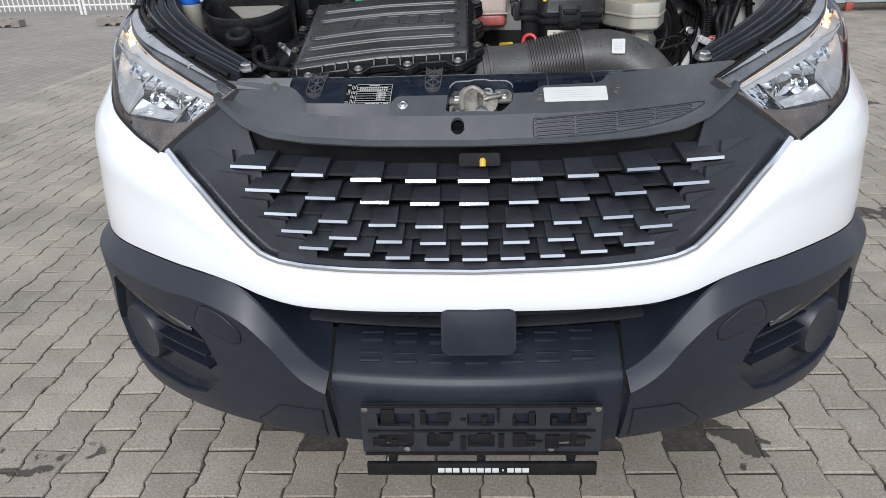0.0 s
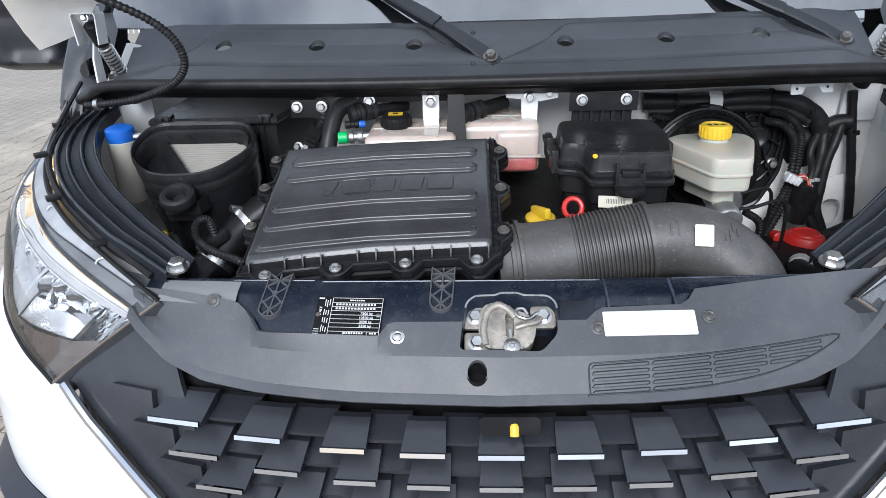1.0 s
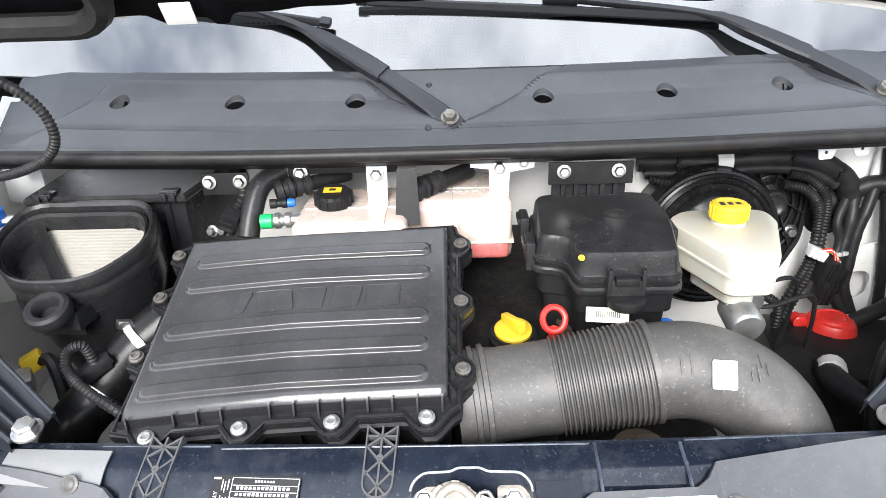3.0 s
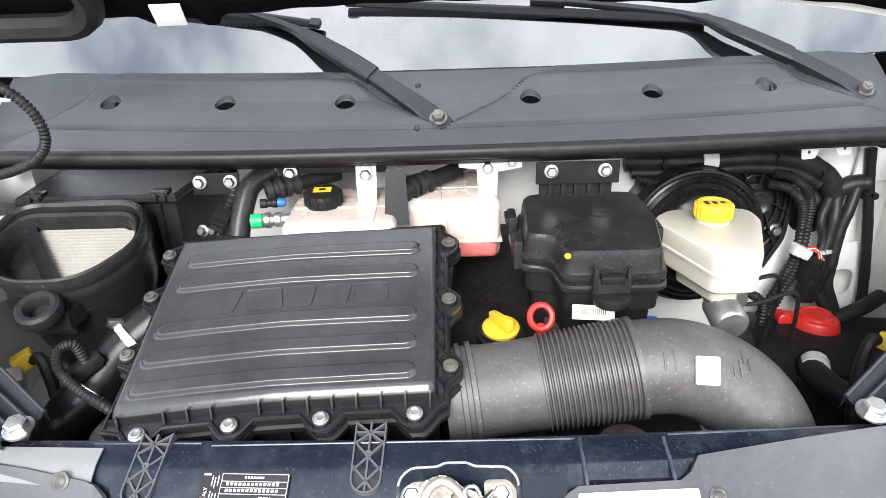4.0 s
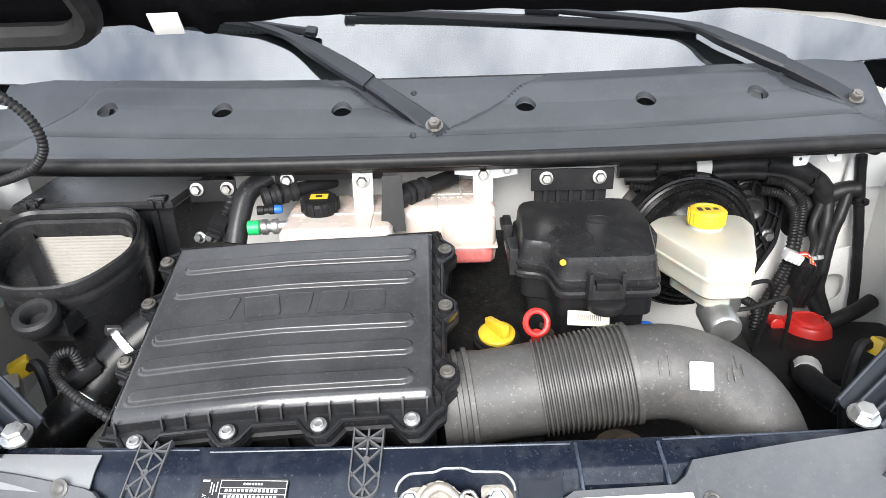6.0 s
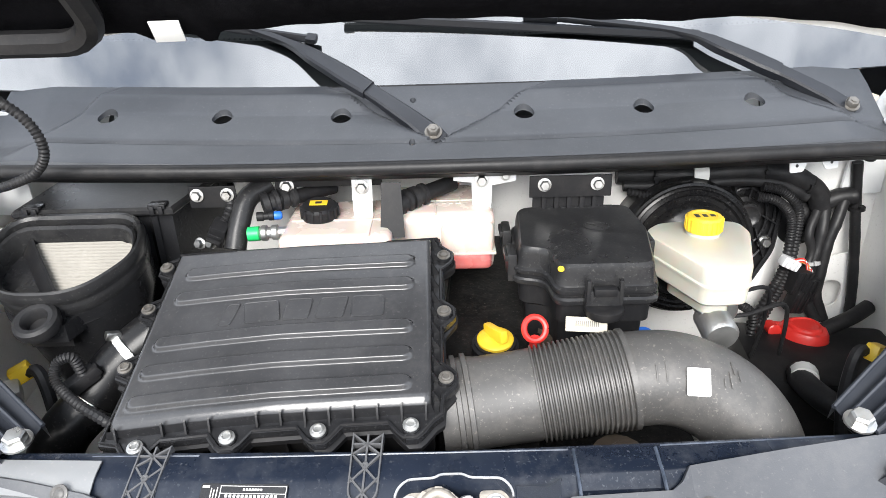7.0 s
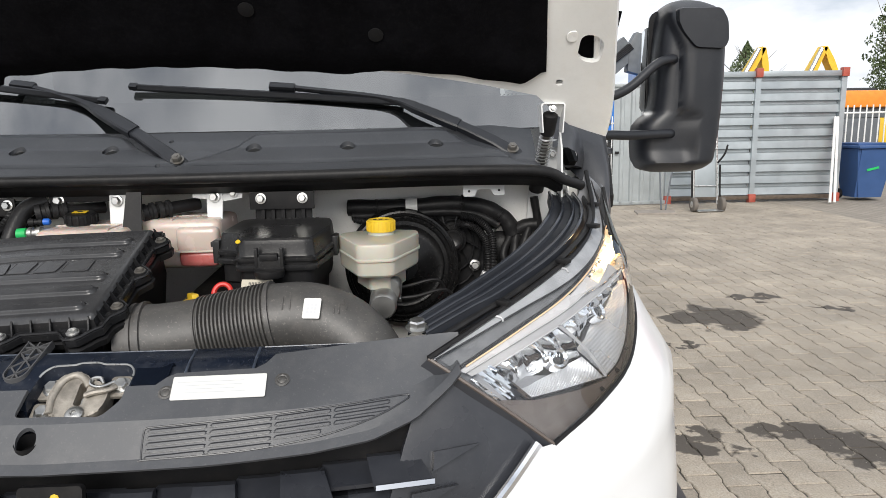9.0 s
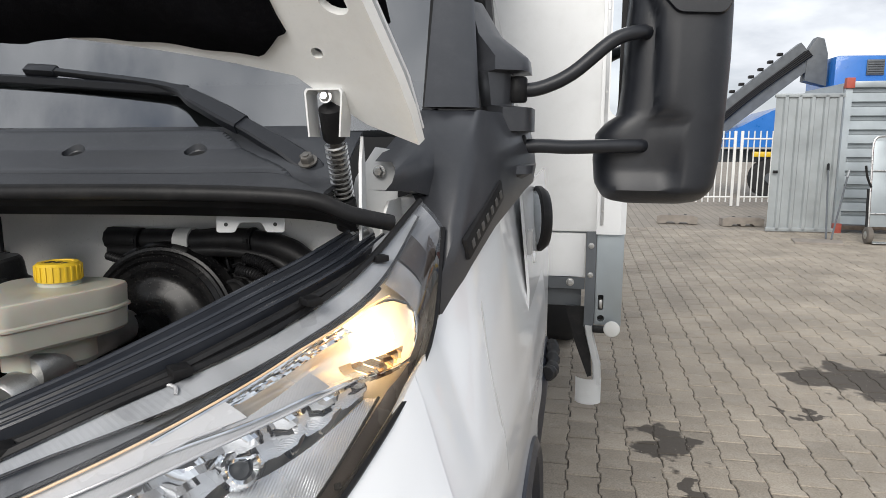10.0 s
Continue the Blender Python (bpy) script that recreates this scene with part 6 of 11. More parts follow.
# rubber-edged channels between wing and bay
CHANNEL = [(0.486, 2.044, 1.276), (0.551, 2.082, 1.302), (0.597, 2.110, 1.319), (0.683, 2.180, 1.356), (0.750, 2.270, 1.390), (0.790, 2.380, 1.414), (0.803, 2.500, 1.432)]
for s in (-1, 1):
    path = smooth_path([(s * x, y, z) for x, y, z in CHANNEL], 8)
    bm = bmesh.new()
    prof = [(-0.046, -0.022), (-0.043, -0.002), (-0.039, 0.001), (-0.035, -0.003), (-0.027, -0.006), (-0.021, -0.006), (-0.018, -0.001), (-0.014, -0.001), (-0.011, -0.006), (-0.003, -0.007), (0.003, -0.007), (0.006, -0.002), (0.010, -0.002), (0.013, -0.007), (0.021, -0.008), (0.025, -0.002), (0.030, -0.003), (0.033, -0.03)]
    loops = []
    for i, p in enumerate(path):
        d = (path[min(i + 1, len(path) - 1)] - path[max(i - 1, 0)]).normalized()
        o = d.cross(Vector((0, 0, 1))).normalized() * s
        w = 0.75 + 0.25 * math.sin(math.pi * i / (len(path) - 1))
        loops.append([p + o * q * w + Vector((0, 0, h)) for q, h in prof])
    rings(bm, loops, close=False)
    ch = part("wing_channel", bm, "channel", truck, "ribbed black rain channel along the headlight", smooth=30)
    for q, h, r in ((-0.040, -0.0005, 0.0032), (-0.016, -0.0012, 0.0030), (0.008, -0.0022, 0.0030), (0.027, -0.0026, 0.0032)):
        bm = bmesh.new()
        pts = []
        for i, p in enumerate(path):
            d = (path[min(i + 1, len(path) - 1)] - path[max(i - 1, 0)]).normalized()
            o = d.cross(Vector((0, 0, 1))).normalized() * s
            w = 0.75 + 0.25 * math.sin(math.pi * i / (len(path) - 1))
            pts.append(p + o * q * w + Vector((0, 0, h)))
        tube(bm, pts, r, seg=8, n=1)
        part("rib", bm, "channel_rib", ch)
    bm = bmesh.new()
    tube(bm, [p + Vector((s * 0.038, -0.012, -0.010)) for p in path], 0.0055, seg=8, n=1)
    part("gasket", bm, "rubber", ch)
    for k in (0.25, 0.5, 0.72, 0.9):
        p = path[int(k * (len(path) - 1))] + Vector((s * 0.048, -0.020, -0.006))
        bm = bmesh.new()
        box(bm, p, (0.022, 0.018, 0.008), 0.002, pose(0, 0, 0, 0, 0, -40 * s))
        part("clip", bm, "dark", ch)
    bm = bmesh.new()
    bolt(bm, (s * 0.484, 2.040, 1.276), (0, -0.2, 1), 0.013, 0.012)
    part("bolt", bm, "steel", ch)
    bm = bmesh.new()
    bolt(bm, (s * 0.797, 2.500, 1.428), (-s * 0.2, -0.5, 1), 0.010, 0.010)
    part("bolt", bm, "steel", ch)

# cowl under the windscreen: a plain panel with two raised ridges that leave a vee between them
COWL_BASE = [(2.400, 1.474), (2.404, 1.484), (2.412, 1.487), (2.452, 1.4935), (2.466, 1.498), (2.476, 1.503), (2.540, 1.547), (2.574, 1.566)]
COWL_RIDGE = [(2.400, 1.474), (2.404, 1.484), (2.412, 1.487), (2.449, 1.5005), (2.455, 1.5075), (2.463, 1.5115), (2.510, 1.5325), (2.517, 1.5375), (2.536, 1.558), (2.541, 1.5605), (2.574, 1.566)]
COWL_Y = [2.400, 2.404, 2.412, 2.422, 2.436, 2.449, 2.452, 2.455, 2.459, 2.463, 2.468, 2.476, 2.484, 2.492, 2.500, 2.506, 2.510, 2.514, 2.517, 2.524, 2.530, 2.536, 2.541, 2.548, 2.560, 2.574]


def ramp01(v, w):
    v = min(1.0, max(0.0, v / w + 0.5))
    return v * v * (3 - 2 * v)


def cowl_top(x, y):
    """Height of the cowl at x and at depth y, its bow left out."""
    left = min(ramp01(-0.012 - 1.55 * (y - 2.461) - x, 0.007), ramp01(x + 0.535 + 0.95 * (2.574 - y), 0.010))
    right = min(ramp01(x - 0.024 - 1.55 * (y - 2.461), 0.007), ramp01(0.505 + 1.5 * (2.574 - y) - x, 0.010))
    m = max(left, right)
    dent = 0.004 * ramp01(0.050 - math.hypot((x - 0.035) * 0.8, y - 2.472), 0.004) * (1 - m)
    end = 0.010 * min(1, max(0, (abs(x) - 0.66) / 0.08))
    return lerp_table(y, COWL_BASE) * (1 - m) + lerp_table(y, COWL_RIDGE) * m + 0.012 * x * x - dent - end


def f_cowl(a, b):
    x = -0.752 + 1.504 * a
    i = b * (len(COWL_Y) - 1)
    k = min(int(i), len(COWL_Y) - 2)
    y = COWL_Y[k] + (COWL_Y[k + 1] - COWL_Y[k]) * (i - k)
    return (x, y + 0.115 * x * x, cowl_top(x, y))


DRAINS = [(x, 2.503 + 0.112 * x * x) for x in (-0.541, -0.345, -0.149, 0.147, 0.343, 0.531)]
bm = bmesh.new()
sheet(bm, f_cowl, 300, 2 * (len(COWL_Y) - 1), 0.006)
cut = bmesh.new()
for x, y in DRAINS:
    rings(cut, [[(x + 0.0168 * math.cos(q), y + 0.0145 * math.sin(q), z) for q in [2 * math.pi * i / 24 for i in range(24)]] for z in (1.44, 1.64)])
for x, y in ((-0.033, 2.539), (-0.033, 2.446)):
    turned(cut, (x, y, 1.45), (0, 0, 1), [(0, 0.0052), (0.2, 0.0052)], seg=12)
bm = carve(bm, cut)
cowl = part("cowl_panel", bm, "cowl", truck, "dark grey plastic cowl with drain holes under the windscreen", smooth=32)
for x, y in DRAINS:
    bm = bmesh.new()
    rows = []
    for dz, k in ((-0.002, 1.02), (0.0012, 1.05), (0.0016, 1.10), (0.0002, 1.18)):
        rows.append([(x + 0.0165 * k * math.cos(q), y + 0.0143 * k * math.sin(q), cowl_top(x + 0.0165 * k * math.cos(q), y + 0.0143 * k * math.sin(q) - 0.115 * x * x) + dz) for q in [2 * math.pi * i / 28 for i in range(28)]])
    rings(bm, rows, cap=False)
    part("drain_rim", bm, "cowl", cowl)
    # felt black on the cup puts the hole's shade into its colour
    bm = bmesh.new()
    rings(bm, [[(x + 0.0167 * k * math.cos(q), y + 0.0145 * k * math.sin(q), z) for q in [2 * math.pi * i / 24 for i in range(24)]] for z, k in ((1.494, 0.05), (1.494, 0.9), (1.500, 1.0), (1.527, 1.02))], cap=False)
    part("drain_cup", bm, "liner", cowl)
    bm = bmesh.new()
    bolt(bm, (x, y - 0.001, 1.4945), (0, -0.3, 1), 0.0062, 0.006)
    part("bolt", bm, "worn_steel", cowl)
for x0 in (0.005, 0.017):
    bm = bmesh.new()
    rings(bm, [[(x0 + dx, y + 0.115 * x0 * x0, cowl_top(x0, y) + dz) for dx, dz in ((-0.0022, -0.001), (-0.0014, 0.0022), (0.0014, 0.0022), (0.0022, -0.001))] for y in [2.418 + 0.0075 * i for i in range(21)]])
    part("seam", bm, "cowl", cowl, smooth=30)
# bonnet seal along the cowl's front edge
bm = bmesh.new()
seal_pts = [(-0.838, 2.492, 1.447), (-0.795, 2.452, 1.462), (-0.735, 2.428, 1.484), (-0.55, 2.405, 1.487), (-0.3, 2.396, 1.484), (0, 2.394, 1.484), (0.3, 2.396, 1.486), (0.55, 2.405, 1.489), (0.735, 2.428, 1.484), (0.795, 2.452, 1.462), (0.838, 2.492, 1.447)]
tube(bm, [(x, y - 0.003, z) for x, y, z in seal_pts], 0.0108, seg=12, n=8)
part("bonnet_seal", bm, "rubber", truck, "round black rubber bonnet seal")
# black here puts the shadow under the seal into the flange's colour
bm = bmesh.new()
rings(bm, [[Vector(p) + Vector((0, 0.012, 0.004)), Vector(p) + Vector((0, 0.02, -0.02)), Vector(p) + Vector((0, 0.05, -0.035))] for p in smooth_path(seal_pts[1:-1], 6)], close=False)
part("seal_flange", bm, "dark", truck, "flange below the seal, coloured dark for the shadow there")

# windscreen, its frame and pillars
SLOPE = Vector((0, 0.66, 0.75)).normalized()


def f_screen(a, b, sink=0.0):
    x = (-0.84 + 1.68 * a) * (1 - 0.10 * b)
    return Vector((x, 2.570 + 0.115 * x * x, 1.5625 + 0.012 * x * x)) + SLOPE * 0.92 * b + Vector((0, 0.75, -0.66)) * sink


bm = bmesh.new()
sheet(bm, f_screen, 40, 14)
ws = part("windscreen", bm, "windscreen", truck, "clear windscreen mirroring the cloudy sky", facing=(0, -0.8, 0.6))
ws.visible_shadow = False
bm = bmesh.new()
sheet(bm, lambda a, b: f_screen(a, 0.115 * b, 0.004), 40, 2)
part("black_print", bm, "cab_dark", ws, "black printed band along the foot of the glass")
bm = bmesh.new()
for i in range(150):
    p = f_screen(0.06 + 0.88 * i / 149, 0.1185, 0.0036)
    turned(bm, p, (0, -0.75, 0.66), [(0, 0.0022), (0.0002, 0.0022)], seg=6)
part("print_dots", bm, "cab_dark", ws)
bm = bmesh.new()
rings(bm, [[f_screen(a, 0.0, -0.0015) + SLOPE * h + Vector((0, -0.75, 0.66)) * o for h, o in ((-0.003, 0.0), (-0.003, 0.004), (0.0085 * math.sin(math.pi * k) ** 0.7 + 0.0005, 0.004), (0.0085 * math.sin(math.pi * k) ** 0.7 + 0.001, 0.0))] for a, k in [(0.27 + 0.48 * i / 40, 0.02 + 0.96 * i / 40) for i in range(41)]])
part("glass_seal", bm, "rubber", ws, "black rubber wedge at the foot of the glass")
bm = bmesh.new()
sheet(bm, lambda a, b: (-0.78 + 1.56 * a, 2.78 + 0.55 * b, 1.56 + 0.06 * math.sin(3.1 * b)), 10, 6)
part("dashboard", bm, "cab_dark", truck, "dark dashboard behind the glass")
bm = bmesh.new()
box(bm, (0, 3.6, 1.5), (1.6, 0.05, 1.6), 0.01)
part("cab_back", bm, "cab_dark", truck)
bm = bmesh.new()
box(bm, (0, 3.42, 2.33), (1.66, 0.95, 0.06), 0.03)
part("cab_roof", bm, "white", truck, "white cab roof")
for s in (-1, 1):
    bm = bmesh.new()
    rows = []
    for (x0, y0), (x1, y1), z in (((0.842, 2.665), (0.922, 2.705), 1.605), ((0.828, 2.80), (0.892, 2.835), 1.79), ((0.80, 2.98), (0.862, 3.02), 2.04), ((0.77, 3.17), (0.83, 3.21), 2.30)):
        xm, ym = (x0 + x1) / 2, (y0 + y1) / 2
        rows.append([(s * x, y, z) for x, y in ((x0, y0), (xm - 0.004, ym - 0.022), (x1 - 0.004, y1 - 0.016), (x1, y1), (x1 - 0.03, y1 + 0.05), (x0, y0 + 0.05))])
    rings(bm, rows)
    pil = part("windscreen_pillar", bm, "pillar", truck, "black plastic windscreen pillar cover", smooth=50)
    # black corner trim behind the headlight, up to the pillar and back to the mirror foot
    bm = bmesh.new()
    low_c = [Vector(v) for v in ((0.826, 2.500, 1.488), (0.848, 2.560, 1.484), (0.866, 2.590, 1.476), (0.902, 2.540, 1.437), (0.903, 2.505, 1.38), (0.902, 2.492, 1.312), (0.928, 2.600, 1.372), (0.950, 2.70, 1.418), (0.985, 2.86, 1.468), (0.992, 2.95, 1.475))]
    top_c = [Vector(v) for v in ((0.822, 2.548, 1.525), (0.838, 2.62, 1.565), (0.848, 2.662, 1.600), (0.890, 2.672, 1.600), (0.915, 2.690, 1.600), (0.926, 2.702, 1.602), (0.934, 2.72, 1.60), (0.945, 2.76, 1.60), (0.968, 2.87, 1.60), (0.970, 2.95, 1.60))]
    rows = []
    for lo_p, hi_p in zip(low_c, top_c):
        mid = lo_p.lerp(hi_p, 0.5) + Vector((0.012, -0.010, 0.004))
        rows.append([Vector((s * q.x, q.y, q.z)) for q in (lo_p + Vector((-0.03, 0.02, 0)), lo_p, lo_p.lerp(mid, 0.5) + Vector((0.004, -0.003, 0)), mid, mid.lerp(hi_p, 0.5) + Vector((0.004, -0.003, 0)), hi_p, hi_p + Vector((-0.03, 0.02, 0)))])
    rings(bm, rows, close=False)
    part("pillar_trim", bm, "pillar", truck, "black corner trim behind the headlight", smooth=50)
    bm = bmesh.new()
    box(bm, (s * 0.940, 2.635, 1.440), (0.012, 0.17, 0.036), 0.005, pose(0, 0, 0, 27, 0, -12 * s))
    badge = part("side_badge", bm, "dark", truck, "small dark badge plate")
    for k in range(7):
        bm = bmesh.new()
        box(bm, Vector((s * 0.9465, 2.635, 1.440)) + pose(0, 0, 0, 27, 0, -12 * s) @ Vector((0, -0.066 + k * 0.022, 0)), (0.0025, 0.010, 0.013), 0.001, pose(0, 0, 0, 27, 0, -12 * s))
        part("badge_block", bm, "duct", badge)
    # door mirror with its foot, arms and shell
    mirror = thing("side_mirror", s * 0.96, 2.74, 1.6, "large black door mirror on two bent arms", "mirror", group="door mirrors")
    bm = bmesh.new()
    rows = []
    for z, x0, x1, y0, y1 in ((1.475, 0.93, 0.955, 2.76, 2.90), (1.498, 0.93, 0.998, 2.77, 2.93), (1.512, 0.93, 1.000, 2.775, 2.93), (1.516, 0.93, 0.962, 2.78, 2.92), (1.566, 0.92, 0.962, 2.78, 2.92), (1.570, 0.92, 0.995, 2.78, 2.94), (1.610, 0.92, 0.995, 2.78, 2.94),
                               (1.614, 0.91, 0.958, 2.79, 2.92), (1.668, 0.90, 0.958, 2.79, 2.92), (1.672, 0.90, 0.988, 2.79, 2.95), (1.695, 0.90, 0.985, 2.80, 2.95), (1.735, 0.88, 0.935, 2.82, 2.95), (1.80, 0.87, 0.895, 2.86, 2.95)):
        rows.append([(s * x, y, z) for x, y in ((x0, y0 + 0.02), (x0 + 0.4 * (x1 - x0), y0), (x1 - 0.012, y0 + 0.022), (x1, y0 + 0.045), (x1, y1 - 0.03), (x0, y1))])
    rings(bm, rows)
    part("mirror_foot", bm, "pillar", mirror, smooth=50)
    for zf, ze, b in ((1.642, 1.742, 0.02), (1.542, 1.545, 0.004)):
        bm = bmesh.new()
        tube(bm, [(s * 0.962, 2.855, zf), (s * 1.005, 2.862, zf + 0.003), (s * 1.06, 2.872, zf + (ze - zf) * 0.28), (s * 1.13, 2.887, zf + (ze - zf) * 0.85), (s * 1.175, 2.900, ze), (s * 1.188, 2.915, ze)], 0.0125, seg=12)
        part("mirror_arm", bm, "mirror_black", mirror)
        bm = bmesh.new()
        turned(bm, (s * 0.966, 2.850, zf - 0.022), (0, 0, 1), [(0, 0.016), (0.004, 0.019), (0.040, 0.019), (0.044, 0.016)], seg=16)
        part("pivot", bm, "dark", mirror)
    bm = bmesh.new()
    SHELL_IN = [(1.438, 1.164), (1.442, 1.142), (1.450, 1.124), (1.475, 1.110), (1.520, 1.106), (1.565, 1.110), (1.585, 1.126), (1.600, 1.150), (1.650, 1.155), (1.762, 1.158), (1.855, 1.166), (1.883, 1.176), (1.898, 1.199), (1.902, 1.219)]
    SHELL_OUT = [(1.438, 1.272), (1.442, 1.290), (1.450, 1.304), (1.475, 1.318), (1.550, 1.328), (1.700, 1.333), (1.793, 1.332), (1.848, 1.323), (1.879, 1.308), (1.898, 1.278), (1.902, 1.262)]

    def f_shell(a, b):
        z = 1.438 + 0.464 * (b - 0.06 * math.sin(2 * math.pi * b))
        x0, x1 = lerp_table(z, SHELL_IN), lerp_table(z, SHELL_OUT)
        t = math.pi * a
        cx, hw = (x0 + x1) / 2, (x1 - x0) / 2
        ex = 0.42
        x = cx - hw * math.copysign(abs(math.cos(t)) ** ex, math.cos(t))
        end = min(1.0, (z - 1.436) / 0.030, (1.906 - z) / 0.045) ** 0.5
        y = 3.015 - 0.122 * end * math.sin(t) ** 0.42
        # the outer part stands proud of a hollow beside the arms
        fold = lerp_table(z, [(1.44, 1.250), (1.57, 1.246), (1.61, 1.212), (1.77, 1.208), (1.83, 1.180), (1.91, 1.15)])
        k = min(1.0, max(0.0, (fold - x) / 0.012 + 0.5))
        y += 0.020 * k * k * (3 - 2 * k) * math.sin(t) ** 0.3 * min(1.0, (z - 1.438) / 0.06)
        return (s * x, y, z)

    sheet(bm, f_shell, 56, 52, 0.003 * s)
    shell = part("mirror_shell", bm, "mirror_black", mirror, smooth=60)
    # raised plate added for the step in the shell's own top
    bm = bmesh.new()
    cover = round_poly([(1.200, 1.872), (1.200, 1.838), (1.216, 1.808), (1.252, 1.768), (1.330, 1.764), (1.343, 1.785), (1.338, 1.840), (1.318, 1.872)], 0.012)
    rings(bm, [[(s * (1.252 + (x - 1.27) * k), y, 1.82 + (z - 1.82) * k) for x, z in cover] for y, k in ((2.915, 1.0), (2.886, 0.985), (2.880, 0.95), (2.879, 0.05))])
    part("shell_step", bm, "mirror_black", shell, smooth=40)
    bm = bmesh.new()
    slab(bm, rounded(0.175, 0.430, 0.03, 4, 1.236, 1.668), 0.004, Matrix(((s, 0, 0, 0), (0, 0, -1, 3.014), (0, 1, 0, 0), (0, 0, 0, 1))))
    part("shell_back", bm, "dark", shell)
    for z0, z1 in ((1.60, 1.84), (1.46, 1.58)):
        bm = bmesh.new()
        slab(bm, rounded(0.165, z1 - z0, 0.02, 4, 1.215, (z0 + z1) / 2), 0.004, Matrix(((s, 0, 0, 0), (0, 0, 1, 3.017), (0, 1, 0, 0), (0, 0, 0, 1))))
        part("mirror_glass", bm, "mirror_glass", mirror)
    # round disc beside the door, dark behind with a mirrored face
    bm = bmesh.new()
    turned(bm, (s * 0.985, 3.35, 1.358), (s, 0.30, 0), [(-0.014, 0.076), (-0.010, 0.083), (0.0, 0.083), (0.014, 0.072), (0.024, 0.030), (0.026, 0.0)], seg=32)
    disc = part("round_disc", bm, "dark", truck, "round dark disc with a mirrored face beside the door")
    bm = bmesh.new()
    turned(bm, (s * 0.985, 3.35, 1.358), (-s, -0.30, 0), [(0.012, 0.076), (0.018, 0.060), (0.022, 0.030), (0.023, 0.0)], seg=32)
    part("glass", bm, "mirror_glass", disc)

# wipers
def wiper(base, knuckle, bend, tip, b0, b1):
    """Parked wiper: a broad head, a channel arm hinged at the knuckle, and a blade under its end."""
    w = thing("windscreen_wiper", *base, "black windscreen wiper parked on the glass", "wiper", group="windscreen wipers")
    base, knuckle, bend, tip, b0, b1 = [Vector(v) for v in (base, knuckle, bend, tip, b0, b1)]
    n = Vector((0, -0.62, 0.78))
    d = knuckle - base
    o = d.cross(n).normalized()
    bm = bmesh.new()
    rows = []
    for t, hw, h0, h1 in ((-0.17, 0.006, 0.000, 0.006), (-0.13, 0.013, -0.002, 0.008), (-0.02, 0.0165, -0.003, 0.009), (0.10, 0.0165, -0.004, 0.009), (0.30, 0.0145, -0.003, 0.013), (0.75, 0.0125, -0.002, 0.013), (0.93, 0.0125, -0.002, 0.012), (0.97, 0.010, 0.0, 0.009)):
        c = base + d * t
        rows.append([c + o * x + n * h for x, h in ((-hw, h0), (-hw, h1 - 0.003), (-hw * 0.78, h1), (hw * 0.78, h1), (hw, h1 - 0.003), (hw, h0))])
    rings(bm, rows)
    part("arm_head", bm, "mirror_black", w, smooth=28)
    bm = bmesh.new()
    bolt(bm, base + n * 0.008, n, 0.0105, 0.010)
    turned(bm, base + n * 0.016, n, [(0, 0.005), (0.006, 0.0045), (0.0065, 0.0)], seg=10)
    part("nut", bm, "worn_steel", w)
    bm = bmesh.new()
    turned(bm, knuckle - o * 0.014 + n * 0.004, o, [(0, 0.0075), (0.028, 0.0075)], seg=14)
    part("hinge_pin", bm, "dark", w)
    # channel arm: broad at the knuckle, running out into a narrow flat bar
    path = smooth_path([knuckle - (bend - knuckle) * 0.06, knuckle.lerp(bend, 0.5) + n * 0.004, bend, tip], 8)
    bm = bmesh.new()
    rows = []
    for i, p in enumerate(path):
        t = i / (len(path) - 1)
        dd = (path[min(i + 1, len(path) - 1)] - path[max(i - 1, 0)]).normalized()
        oo = dd.cross(n).normalized()
        hw = lerp_table(t, [(0, 0.0145), (0.12, 0.0155), (0.40, 0.0125), (0.62, 0.0065), (1, 0.0055)])
        hh = lerp_table(t, [(0, 0.013), (0.4, 0.012), (0.62, 0.006), (1, 0.005)])
        rows.append([p + oo * x + n * h for x, h in ((-hw, -0.004), (-hw, hh - 0.003), (-hw * 0.75, hh), (hw * 0.75, hh), (hw, hh - 0.003), (hw, -0.004))])
    rings(bm, rows)
    part("arm", bm, "mirror_black", w, smooth=28)
    # jointless blade with a ridged back and its rubber lip
    bd = (b1 - b0).normalized()
    bo = bd.cross(n).normalized()
    bm = bmesh.new()
    rings(bm, [[b0.lerp(b1, t) + bo * x * k + n * (h * k - 0.006) for x, h in ((-0.008, 0), (-0.0075, 0.003), (-0.002, 0.010), (0.002, 0.010), (0.0075, 0.003), (0.008, 0))] for t, k in ((0, 0.7), (0.02, 1), (0.5, 1.15), (0.98, 1), (1, 0.7))])
    bl = part("blade", bm, "mirror_black", w, smooth=28)
    bm = bmesh.new()
    rings(bm, [[b0.lerp(b1, t) + bo * x + n * h for x, h in ((-0.003, -0.006), (0.003, -0.006), (0.001, -0.013), (-0.001, -0.013))] for t in (0.005, 0.995)])
    part("rubber_strip", bm, "rubber", bl)
    for t in (0.012, 0.988):
        bm = bmesh.new()
        box(bm, b0.lerp(b1, t) - n * 0.002, (0.020, 0.017, 0.012), 0.004, Matrix((bd, bo, n)).transposed().to_4x4())
        part("end_cap", bm, "mirror_black", bl)
    bm = bmesh.new()
    box(bm, tip - n * 0.002, (0.060, 0.020, 0.017), 0.005, Matrix((bd, bo, n)).transposed().to_4x4())
    part("blade_clip", bm, "mirror_black", w)


